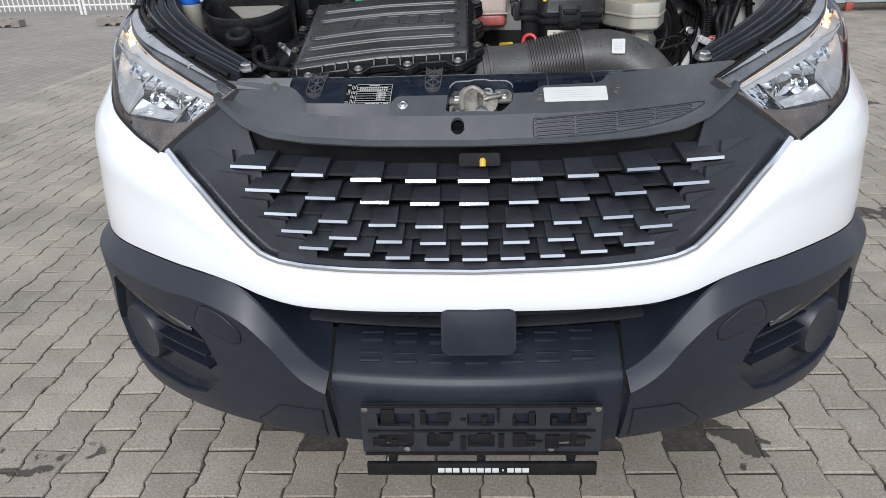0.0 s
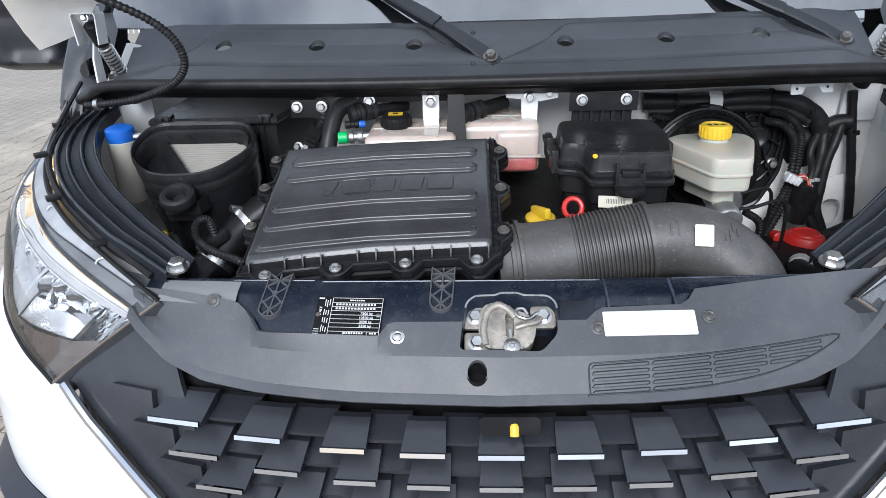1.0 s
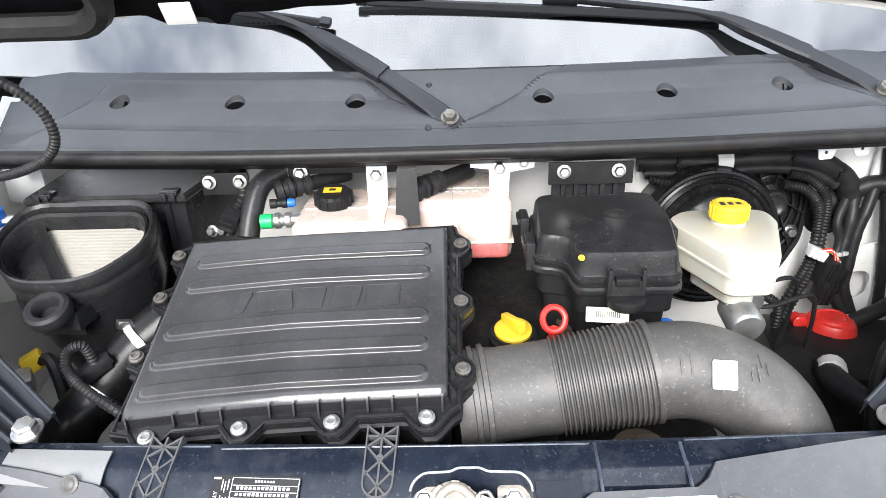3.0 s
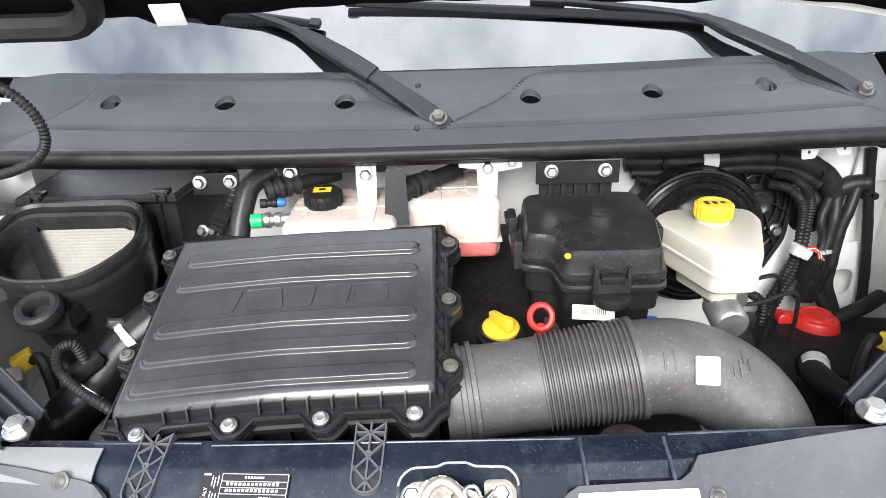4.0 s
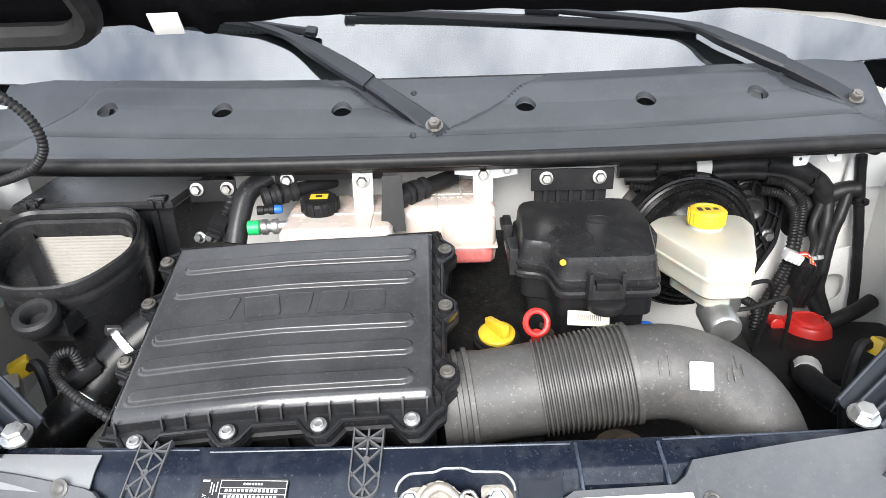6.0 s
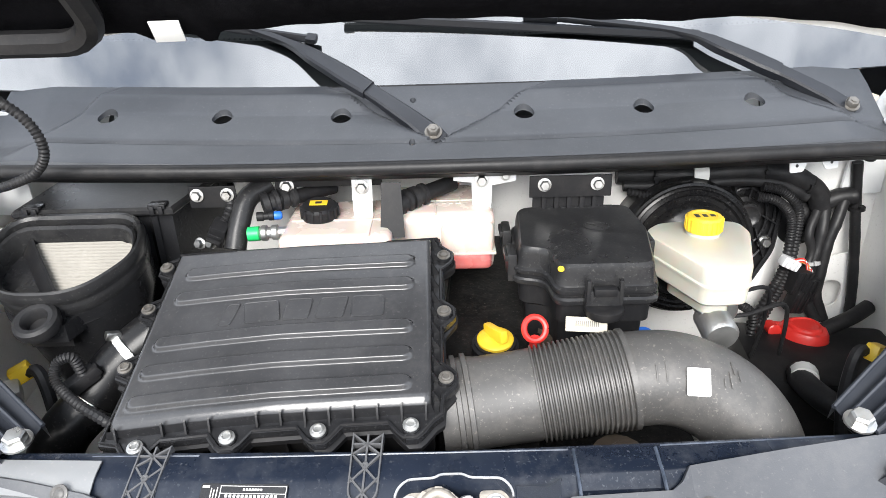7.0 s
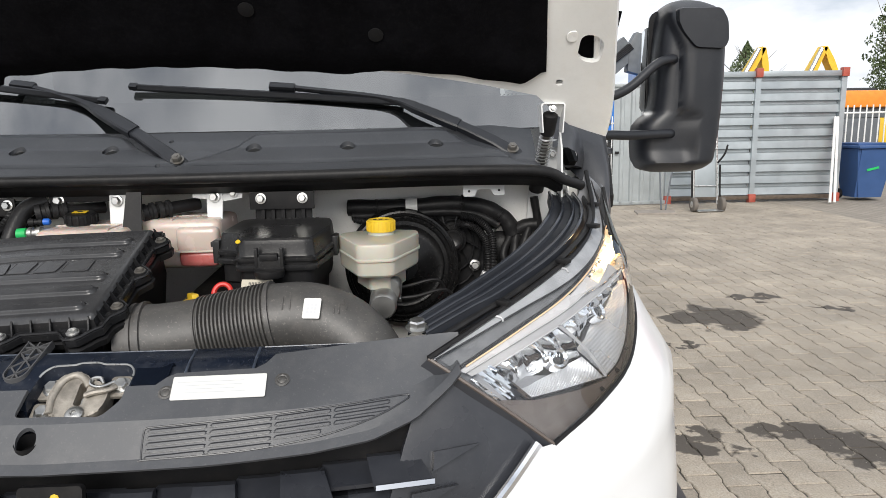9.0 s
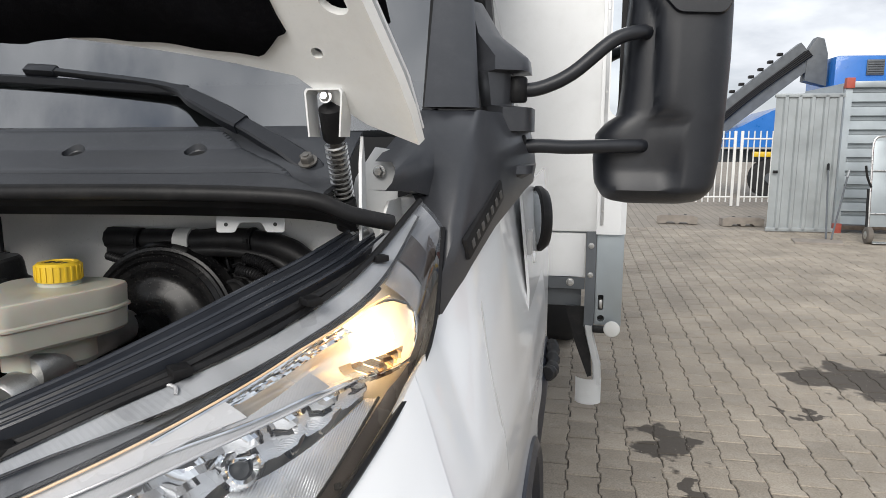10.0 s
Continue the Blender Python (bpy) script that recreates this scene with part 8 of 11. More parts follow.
turned(bm, (-0.031, 1.9165, 1.140), (0, -0.35, 1), [(0, 0.0), (0.0, 0.016), (0.040, 0.0155)], seg=18, cap=False)
part("hole_cup", bm, "dark", shroud)
# slotted grip field
def on_shroud(x, b, off=0.0015):
    off += 0.005
    a = (x + 0.545) / 1.09
    p = Vector(f_shroud(a, b))
    n = (Vector(f_shroud(a + 0.002, b)) - p).cross(Vector(f_shroud(a, b + 0.01)) - p).normalized()
    if n.z < 0:
        n = -n
    return p + n * off


def plate_point(x, y):
    """A point of the shroud's upper plate at depth y, and the plate's normal there."""
    a, lo, hi = (x + 0.545) / 1.09, 0.5, 1.0
    for _ in range(16):
        mid = (lo + hi) / 2
        if f_shroud(a, mid).y < y:
            lo = mid
        else:
            hi = mid
    p = on_shroud(x, lo, 0.0)
    return p, (on_shroud(x, lo, 0.01) - p).normalized()


for x, y in ((-0.142, 1.940), (-0.415, 1.99), (0.137, 1.951), (0.293, 1.969)):
    p, n = plate_point(x, y)
    bm = bmesh.new()
    turned(bm, p - n * 0.001, n, [(0, 0.0105), (0.0022, 0.0105), (0.003, 0.0075), (0.0022, 0.006), (0.0032, 0.0045)], seg=18)
    part("fastener", bm, "steel" if x == -0.142 else "duct", shroud)


def band_point(x, z, off=0.0):
    """A point of the shroud's front band at height z."""
    a, lo, hi = (x + 0.545) / 1.09, 0.2, 0.5
    for _ in range(16):
        mid = (lo + hi) / 2
        if f_shroud(a, mid).z < z:
            lo = mid
        else:
            hi = mid
    return on_shroud(x, lo, off)


def grip_top(x):
    return 1.1870 + (x - 0.121) * 0.042


field = [(0.124, -0.001), (0.20, -0.001), (0.30, -0.001), (0.40, -0.001), (0.462, -0.001), (0.470, -0.004), (0.462, -0.008), (0.43, -0.018), (0.38, -0.028), (0.32, -0.034), (0.24, -0.037), (0.127, -0.038), (0.121, -0.034), (0.120, -0.006)]
bm = bmesh.new()
tube(bm, [band_point(x, grip_top(x) + dz, 0.0004) for x, dz in field + field[:1]], 0.0012, seg=6, n=4, cap=False)
part("field_rim", bm, "grille", shroud)
# raised loops in darker plastic stand for the shade of the grooves
for x0, x1, rows in ((0.127, 0.198, 5), (0.208, 0.282, 5), (0.292, 0.360, 4), (0.370, 0.440, 3)):
    for row in range(rows):
        dz = -0.0055 - row * 0.0070
        end = x1 - (0.020 * max(0, row - 1) if x1 > 0.43 else 0.012 * max(0, row - 2) if x1 > 0.35 else 0)
        loop = [(x0, dz + 0.0018), ((x0 + end) / 2, dz + 0.0018), (end, dz + 0.0018), (end + 0.002, dz), (end, dz - 0.0018), ((x0 + end) / 2, dz - 0.0018), (x0, dz - 0.0018), (x0 - 0.002, dz)]
        bm = bmesh.new()
        tube(bm, [band_point(x, grip_top(x) + d, 0.0) for x, d in loop + loop[:1]], 0.0009, seg=5, n=2, cap=False)
        part("grip_slot", bm, "grille", shroud)
# yellow release lever and its slot
bm = bmesh.new()
slab(bm, rounded(0.082, 0.026, 0.006), 0.01, pose(0.012, nose(0.012, 1.118, 0.0).y + 0.003, 1.118, 80, 0, 0))
part("lever_slot", bm, "dark", grille)
bm = bmesh.new()
tube(bm, [(0.018, 1.868, 1.122), (0.018, 1.862, 1.116), (0.018, 1.857, 1.108)], 0.0060, seg=8, squash=0.5)
part("release_lever", bm, "yellow", grille, "yellow bonnet release lever")

# bonnet latch
latch = thing("bonnet_latch", 0.014, 1.96, 1.18, "worn steel bonnet latch in the shroud's opening", "latch")
# dark plate added below the latch for the shade in the opening
bm = bmesh.new()
slab(bm, rounded(0.170, 0.130, 0.010, 4), 0.006, pose(0.014, 1.960, 1.165, 14))
part("opening_backing", bm, "dark", latch)
lm = pose(0.0115, 1.977, 1.199, 36, 0, 0)
# oval cast housing with a lobe at its upper corner and a slot for the striker
bm = bmesh.new()
body = round_poly([(-0.034, -0.036), (0.030, -0.036), (0.041, -0.014), (0.040, 0.010), (0.024, 0.020), (0.010, 0.024), (0.000, 0.036), (-0.022, 0.038), (-0.036, 0.026), (-0.042, 0.0)], 0.016)
slab(bm, body, 0.024, lm, 0.005)
cut = bmesh.new()
slab(cut, rounded(0.012, 0.038, 0.005, 4, 0.004, 0.000), 0.04, lm @ pose(0, 0, 0.006))
bm = carve(bm, cut)
part("claw_housing", bm, "latch_steel", latch, smooth=25)
bm = bmesh.new()
tube(bm, [lm @ Vector(v) for v in ((-0.030, -0.030, 0.024), (-0.033, -0.006, 0.025), (-0.027, 0.020, 0.026), (-0.012, 0.030, 0.026), (0.002, 0.024, 0.025), (0.012, 0.012, 0.024))], 0.0050, seg=10, squash=0.8)
part("claw", bm, "latch_steel", latch, smooth=40)
bm = bmesh.new()
slab(bm, rounded(0.005, 0.014, 0.002, 3, 0.005, -0.008), 0.004, lm @ pose(0, 0, 0.010))
part("striker_catch", bm, "alu", latch)
bm = bmesh.new()
tube(bm, [lm @ Vector(v) for v in ((0.012, -0.004, 0.027), (0.024, -0.001, 0.029), (0.040, 0.004, 0.026), (0.048, 0.012, 0.022))], 0.0055, seg=8, squash=0.7)
part("pawl", bm, "latch_steel", latch)
bm = bmesh.new()
tube(bm, [lm @ Vector(v) for v in ((0.030, 0.016, 0.024), (0.024, 0.024, 0.026), (0.014, 0.022, 0.027), (0.016, 0.012, 0.028), (0.030, 0.008, 0.028), (0.044, 0.020, 0.022))], 0.0026, seg=8)
part("return_spring", bm, "steel", latch)
bm = bmesh.new()
turned(bm, lm @ Vector((0.006, -0.033, 0.018)), lm.to_3x3() @ Vector((0, 0, 1)), [(0, 0.012), (0.010, 0.012), (0.013, 0.008), (0.013, 0.004), (0.010, 0.003)], seg=16)
part("pivot_pin", bm, "alu", latch)
for x, y, z in ((-0.033, 1.986, 1.214), (0.064, 1.985, 1.216), (-0.031, 1.952, 1.192)):
    bm = bmesh.new()
    slab(bm, rounded(0.036, 0.034, 0.005, 3), 0.006, pose(x, y, z, 35), 0.0015)
    ear = part("ear", bm, "latch_steel", latch)
    bm = bmesh.new()
    bolt(bm, (x, y - 0.003, z + 0.005), (0, -0.57, 0.82), 0.0095, 0.008)
    part("bolt", bm, "steel", ear)
# stickers and rating plate
def sheet_label(name, cx, cy, cz, w, h, rx, rz, mat, label, category):
    t = thing(name, cx, cy, cz, label, category)
    bm = bmesh.new()
    slab(bm, rounded(w, h, 0.002, 2), 0.0008, pose(cx, cy, cz, rx, 0, rz))
    p = part("sheet", bm, mat, t)
    return t, p, pose(cx, cy, cz, rx, 0, rz) @ pose(0, 0, 0.001)


lab_p, lab_n = plate_point(0.2085, 1.957)
lab_p += lab_n * 0.0004
t_lab, p_lab, m_lab = sheet_label("paper_label", lab_p.x, lab_p.y, lab_p.z, 0.128, 0.036, math.degrees(math.atan2(-lab_n.y, lab_n.z)), 2, "label", "blank white paper label on the shroud", "label")
for k in range(4):
    bm = bmesh.new()
    box(bm, m_lab @ Vector((-0.012 + 0.004 * (k % 2), 0.009 - k * 0.0055, 0)), (0.09 - 0.012 * (k % 3), 0.0008, 0.0003), 0, m_lab.to_3x3().to_4x4())
    part("print_line", bm, "pale_ink", p_lab)
t_plate, p_plate, m_plate = sheet_label("rating_plate", -0.2145, 1.9665, cross_z(-0.2145, 1.9665) + 0.0022, 0.097, 0.066, 29, -3, "black_label", "black rating plate with white printed rows", "plate")


def plate_bar(x, y, w, h):
    m = bmesh.new()
    box(m, m_plate @ Vector((x, y, 0.0001)), (w, h, 0.0003), 0, m_plate.to_3x3().to_4x4())
    part("print_line", m, "label", p_plate)


rnd = random.Random(4)
for k in range(9):
    plate_bar(0.0105, 0.0305 - 0.0068 * k - (0.0012 if k else 0), 0.0735, 0.0006)
for x in (-0.0262, 0.0472):
    plate_bar(x, 0.0, 0.0007, 0.0615)
plate_bar(-0.004, -0.0275, 0.0006, 0.0060)
plate_bar(0.030, -0.0275, 0.0006, 0.0060)
for x in (-0.030, -0.0335, -0.0365):
    for k in range(4):
        plate_bar(x, -0.022 + 0.0145 * k + rnd.uniform(-0.002, 0.002), 0.0011, rnd.uniform(0.007, 0.012))
plate_bar(-0.043, 0.0295, 0.008, 0.0022)
for k in range(3):
    plate_bar(-0.0435, -0.022 - 0.0035 * k, 0.008, 0.0009)
# brand and serial number rows as plain bars
for k in range(7):
    plate_bar(0.000 + 0.0032 * k, 0.0268, 0.0022, 0.0022)
for k in range(13):
    plate_bar(-0.019 + 0.0046 * k, 0.0196, 0.0030, 0.0030)
    plate_bar(-0.019 + 0.0046 * k, 0.0128, 0.0030, 0.0030)
for k, text in enumerate(("7200 kg", "10500 kg", "2500 kg", "5350 kg")):
    words(text, 0.0056, m_plate @ pose(0.026, 0.0042 - 0.0068 * k, 0.0003), "label", p_plate)
words("ITALY", 0.0056, m_plate @ pose(-0.0420, 0.008, 0.0003, 0, 0, 90), "label", p_plate)
for k in range(8):
    plate_bar(-0.002 + 0.0036 * k, -0.0275, 0.0024, 0.0028)
for k in range(3):
    plate_bar(0.035 + 0.0036 * k, -0.0275, 0.0024, 0.0028)
for x in (-0.0445, 0.0430):
    bm = bmesh.new()
    turned(bm, m_plate @ Vector((x, 0.002, 0)), m_plate.to_3x3() @ Vector((0, 0, 1)), [(0, 0.0036), (0.0012, 0.0032), (0.0016, 0.001)], seg=12)
    part("rivet", bm, "rust" if x < 0 else "steel", p_plate)


def lattice_foot(x, y, z, rx, rz=0):
    """The webbed foot of the filter box: an open frame with a round end, filled with crossed ribs, over a rubber grommet."""
    m = pose(x, y, z, rx, 0, rz)
    end = [(0.0170 * math.cos(t), -0.026 + 0.0170 * math.sin(t)) for t in [-math.pi * k / 10 for k in range(11)]]
    out = [(0.0180, 0.044), (0.0178, 0.030), (0.0175, 0.010)] + end + [(-0.0175, 0.010), (-0.0178, 0.030), (-0.0180, 0.044)]

    def bar(p, q, w, top, name, mat="foot_plastic"):
        b2 = bmesh.new()
        d = (Vector((*q, 0)) - Vector((*p, 0))).normalized() * w
        rings(b2, [[m @ Vector((c[0] - d.y * a, c[1] + d.x * a, h)) for a, h in ((-1, -0.008), (-1, top), (1, top), (1, -0.008))] for c in (p, q)])
        return part(name, b2, mat, t)

    bm = bmesh.new()
    rings(bm, [[m @ Vector((a * k, -0.004 + (b + 0.004) * kb, h)) for k, kb, h in ((1.0, 1.0, -0.010), (1.0, 1.0, 0.002), (0.90, 0.95, 0.002), (0.90, 0.95, -0.010))] for a, b in out])
    t = part("lattice_foot", bm, "foot_plastic", airbox, "webbed plastic foot", smooth=25)
    for p, q in (((0, 0.042), (0, -0.041)), ((-0.017, 0.030), (0.017, 0.030)), ((-0.017, 0.042), (0.017, 0.016)), ((0.017, 0.042), (-0.017, 0.016)), ((-0.017, 0.018), (0.017, -0.018)), ((0.017, 0.018), (-0.017, -0.018)), ((-0.017, -0.010), (0.009, -0.039)), ((0.017, -0.010), (-0.009, -0.039))):
        bar(p, q, 0.0011, 0.001, "web")
    bm = bmesh.new()
    turned(bm, m @ Vector((0, 0.003, -0.008)), m.to_3x3() @ Vector((0, 0, 1)), [(0, 0.0042), (0.010, 0.0042), (0.010, 0.002), (0.007, 0.0)], seg=12)
    part("boss", bm, "foot_plastic", t)
    bm = bmesh.new()
    turned(bm, m @ Vector((0, -0.030, -0.020)), m.to_3x3() @ Vector((0, 0, 1)), [(0, 0.019), (0.006, 0.0185), (0.0085, 0.0170), (0.010, 0.015), (0.010, 0.0)], seg=24)
    part("grommet", bm, "rubber", t)


# air filter box with its ribbed lid, whose plane leans a little to the truck's side
airbox = thing("air_filter_box", -0.19, 2.19, 1.2, "black plastic air filter box with a ribbed bolted lid", "air filter box")
LN = Vector((0, -0.335, 0.942))
LS = Vector((0, 0.942, 0.335))


def lid_drop(x, s):
    """How far the lid sinks towards its outer side."""
    d = 0.045 * (x + 0.01) + 0.050 * min(0.0, x + 0.20) + 0.02 * min(0.0, x + 0.30)
    return d * (1 - 0.40 * min(1, max(0, s / 0.28)))


def lid_pt(x, s, h=0.0):
    """A point over the lid's sloping top: s runs back along it, h above it."""
    return Vector((x, 2.068, 1.304 + lid_drop(x, s))) + LS * s + LN * h


LID_RIBS = [(0.024, -0.366), (0.067, -0.362), (0.110, -0.357), (0.185, -0.349), (0.229, -0.345)]


def lid_relief(x, s):
    """Height of the five pressed ribs with their rounded ends."""
    best = 0.0
    for s0, xl in LID_RIBS:
        dist = math.hypot(max(xl - x, 0, x + 0.040), s - s0)
        k = min(1, max(0, (0.0118 - dist) / 0.0044))
        best = max(best, k * k * (3 - 2 * k))
    return 0.0062 * best


def f_lid(a, b):
    x0 = -0.394 + 0.016 * b
    x = x0 + (-0.006 - x0) * a
    s = -0.006 + 0.282 * b
    e = min(x - x0, -0.006 - x, 0.276 - s)
    roll = 0.007 * max(0, 1 - e / 0.007) ** 2 + 0.010 * max(0, 1 - (s + 0.006) / 0.016) ** 2
    dome = 0.003 * math.sin(math.pi * a) * math.sin(math.pi * b)
    return lid_pt(x, s, dome - roll + lid_relief(x, s))


bm = bmesh.new()
sheet(bm, f_lid, 130, 300)
lid = part("lid", bm, "lid_plastic", airbox, "ribbed lid with raised lettering shapes", smooth=50)
bm = bmesh.new()
edge_o = [(-0.394, -0.006), (-0.006, -0.006), (-0.006, 0.276), (-0.378, 0.276)]
edge_d = densify(edge_o, 0.03)
rings(bm, [[lid_pt(x + (0.003 if x > -0.2 else -0.003) * k, q + (0.003 if q > 0.13 else -0.003) * k, h) for x, q in edge_d] for h, k in ((-0.006, 0), (-0.012, 0.6), (-0.026, 1.6), (-0.034, 2.0))], cap=False)
part("lid_skirt", bm, "airbox", airbox, smooth=25)


def on_lid(x, q, off):
    x0 = -0.394 + 0.016 * (q + 0.006) / 0.282
    return Vector(f_lid((x - x0) / (-0.006 - x0), (q + 0.006) / 0.282)) + LN * off


for x, w, lean in ((-0.276, 0.016, 0.25), (-0.232, 0.046, -0.2), (-0.184, 0.034, 0.1), (-0.138, 0.036, 0.15), (-0.090, 0.042, 0.0)):
    bm = bmesh.new()
    sheet(bm, lambda a, b: on_lid(x + (a - 0.5) * w + lean * (b - 0.5) * 0.034, 0.147 + (b - 0.5) * 0.034, 0.0016), 10, 8, -0.002)
    shape = part("raised_shape", bm, "lid_plastic", lid)
    edge = rounded(w * 1.02, 0.035, 0.005, 4)
    bm = bmesh.new()
    tube(bm, [on_lid(x + p + lean * q, 0.147 + q, 0.0014) for p, q in edge + edge[:1]], 0.0009, seg=6, n=1, cap=False)
    part("shape_edge", bm, "lid_plastic", shape)
# scalloped flange with its rail, bolts and webs
bolt_s = [(-0.355, -0.027), (-0.245, -0.027), (-0.138, -0.027), (-0.030, -0.027)]
side_s = [(0.012, 0.036), (0.011, 0.143), (0.012, 0.250)]
left_s = [(-0.405, 0.09), (-0.402, 0.185), (-0.397, 0.262)]
o = []
for x, q in bolt_s:
    o += [(x - 0.026, -0.019), (x - 0.013, -0.035), (x - 0.007, -0.040), (x + 0.007, -0.040), (x + 0.013, -0.035), (x + 0.026, -0.019)]
o += [(0.006, -0.012)]
for x, q in side_s:
    o += [(0.008, q - 0.024), (0.021, q - 0.012), (0.025, q - 0.006), (0.025, q + 0.006), (0.021, q + 0.012), (0.008, q + 0.024)]
o += [(0.004, 0.290), (-0.386, 0.290)]
for x, q in reversed(left_s):
    o += [(x + 0.012, q + 0.020), (x - 0.010, q + 0.010), (x - 0.010, q - 0.010), (x + 0.010, q - 0.020)]
o += [(-0.404, -0.014)]


def flange_ring(h, grow=0.0):
    c = (-0.19, 0.13)
    return [lid_pt(x + grow * (1 if x > c[0] else -1), q + grow * (1 if q > c[1] else -1), h) for x, q in o]


bm = bmesh.new()
rings(bm, [flange_ring(-0.029), flange_ring(-0.029, 0.002), flange_ring(-0.0185, 0.002), flange_ring(-0.0180, 0.0)])
part("flange", bm, "airbox", airbox, smooth=20)
bm = bmesh.new()
path = flange_ring(-0.0165, -0.001)
tube(bm, path + path[:1], 0.0026, seg=6, n=1, cap=False)
part("flange_rail", bm, "airbox", airbox, "rounded rail round the scalloped flange")
bm = bmesh.new()
rings(bm, [flange_ring(-0.046, -0.002), flange_ring(-0.046, 0.003), flange_ring(-0.036, 0.004), flange_ring(-0.034, 0.0)])
part("base_flange", bm, "dark", airbox, smooth=20)
for x, q in bolt_s + side_s + left_s:
    p = lid_pt(x, q, -0.019)
    bm = bmesh.new()
    turned(bm, p, LN, [(0, 0.0115), (0.006, 0.0108), (0.0065, 0.009)], seg=18)
    part("boss", bm, "airbox", airbox)
    bm = bmesh.new()
    turned(bm, p + LN * 0.006, LN, [(0, 0.0095), (0.0016, 0.0095), (0.0020, 0.0068), (0.0052, 0.0066), (0.0056, 0.0052), (0.0030, 0.0042), (0.0030, 0.0)], seg=16)
    part("screw", bm, "alu" if (x, q) in bolt_s else "worn_steel", airbox)
for k in range(14):
    x = -0.384 + k * 0.0285
    if min(abs(x - b[0]) for b in bolt_s) < 0.008:
        continue
    bm = bmesh.new()
    slab(bm, [(0, 0), (0.014, 0), (0.010, 0.004), (0.002, 0.020), (0, 0.021)], 0.0024, Matrix.Translation(lid_pt(x, -0.006, -0.0195)) @ Matrix(((0, 0, 1, 0), (LS.y * -1, LN.y, 0, 0), (LS.z * -1, LN.z, 0, 0), (0, 0, 0, 1))))
    part("web", bm, "airbox", airbox)
for k in range(11):
    q = 0.008 + k * 0.0265
    bm = bmesh.new()
    slab(bm, [(0, 0), (0.013, 0), (0.009, 0.004), (0.002, 0.020), (0, 0.021)], 0.0024, Matrix.Translation(lid_pt(-0.005, q, -0.0195)) @ Matrix(((1, 0, 0, 0), (0, LN.y, -LS.y, 0), (0, LN.z, -LS.z, 0), (0, 0, 0, 1))))
    part("web", bm, "airbox", airbox)
bm = bmesh.new()
rings(bm, [[lid_pt(x, q, h) for x, q in ((-0.392, -0.008), (-0.004, -0.008), (-0.004, 0.280), (-0.38, 0.280))] for h in (-0.046, -0.10)] + [[Vector((x, y, 1.09)) for x, y in ((-0.37, 2.09), (-0.02, 2.09), (-0.02, 2.34), (-0.37, 2.34))]])
part("lower_box", bm, "dark", airbox)
for k in range(7):
    bm = bmesh.new()
    rings(bm, [[lid_pt(-0.34 + 0.052 * k + dx, q, h) for dx, q in ((-0.0015, -0.008), (-0.0015, -0.020), (0.0015, -0.020), (0.0015, -0.008))] for h in (-0.046, -0.085)])
    part("body_rib", bm, "dark", airbox)
bm = bmesh.new()
slab(bm, rounded(0.030, 0.016, 0.001, 2), 0.0006, Matrix.Translation((-0.196, 2.036, 1.228)) @ pose(0, 0, 0, 60))
tag = part("code_label", bm, "label", airbox, "small white printed sticker")
for i in range(5):
    bm = bmesh.new()
    box(bm, Matrix.Translation((-0.196, 2.036, 1.228)) @ pose(0, 0, 0, 60) @ Vector((-0.006 + (i % 3) * 0.007, 0.003 - (i // 3) * 0.006, 0.0008)), (0.004, 0.0035, 0.0003), 0, pose(0, 0, 0, 60))
    part("print_block", bm, "ink", tag)

lattice_foot(-0.329, 2.003, 1.2480, 20, -4)
lattice_foot(-0.0815, 2.010, 1.2530, 20, -2)

# intake duct across to the right: plain end, bellows, elbow
duct = thing("intake_duct", 0.2, 2.1, 1.16, "dusty grey plastic intake duct with a bellows and an elbow", "intake duct")
DUCT_A, DUCT_B, DUCT_C = Vector((0.022, 2.146, 1.232)), Vector((0.130, 2.156, 1.241)), Vector((0.250, 2.156, 1.262))
bm = bmesh.new()
d = (DUCT_B - DUCT_A).normalized()
turned(bm, DUCT_A - d * 0.02, d, [(0, 0.062), (0.02, 0.062), (0.021, 0.066), (0.027, 0.066), (0.028, 0.062), (0.034, 0.062), (0.035, 0.067), (0.041, 0.067), (0.042, 0.062), (0.06, 0.060), (0.10, 0.060), (0.127, 0.061)], seg=32)
part("plain_pipe", bm, "duct", duct, smooth=35)
bm = bmesh.new()
d = (DUCT_C - DUCT_B).normalized()
L = (DUCT_C - DUCT_B).length
prof = []
for k in range(19):
    t = k / 19 * L
    prof += [(t, 0.0585 + 0.003 * k / 19), (t + L / 19 * 0.22, 0.0640 + 0.002 * k / 19), (t + L / 19 * 0.55, 0.0640 + 0.002 * k / 19), (t + L / 19 * 0.78, 0.0585 + 0.003 * k / 19)]
turned(bm, DUCT_B, d, prof, seg=40)
part("bellows", bm, "duct", duct, smooth=35)
bm = bmesh.new()
tube(bm, [DUCT_C - d * 0.004, (0.298, 2.154, 1.264), (0.345, 2.146, 1.252), (0.385, 2.130, 1.226), (0.410, 2.112, 1.188), (0.420, 2.100, 1.140), (0.422, 2.095, 1.08)], lambda t: 0.0615 - 0.003 * t, seg=36)
elbow = part("elbow", bm, "duct", duct)
for t0, r in ((0.002, 0.0665),):
    bm = bmesh.new()
    turned(bm, DUCT_C - d * 0.004, d, [(0, r), (0.006, r)], seg=36)
    part("bead", bm, "duct", duct)
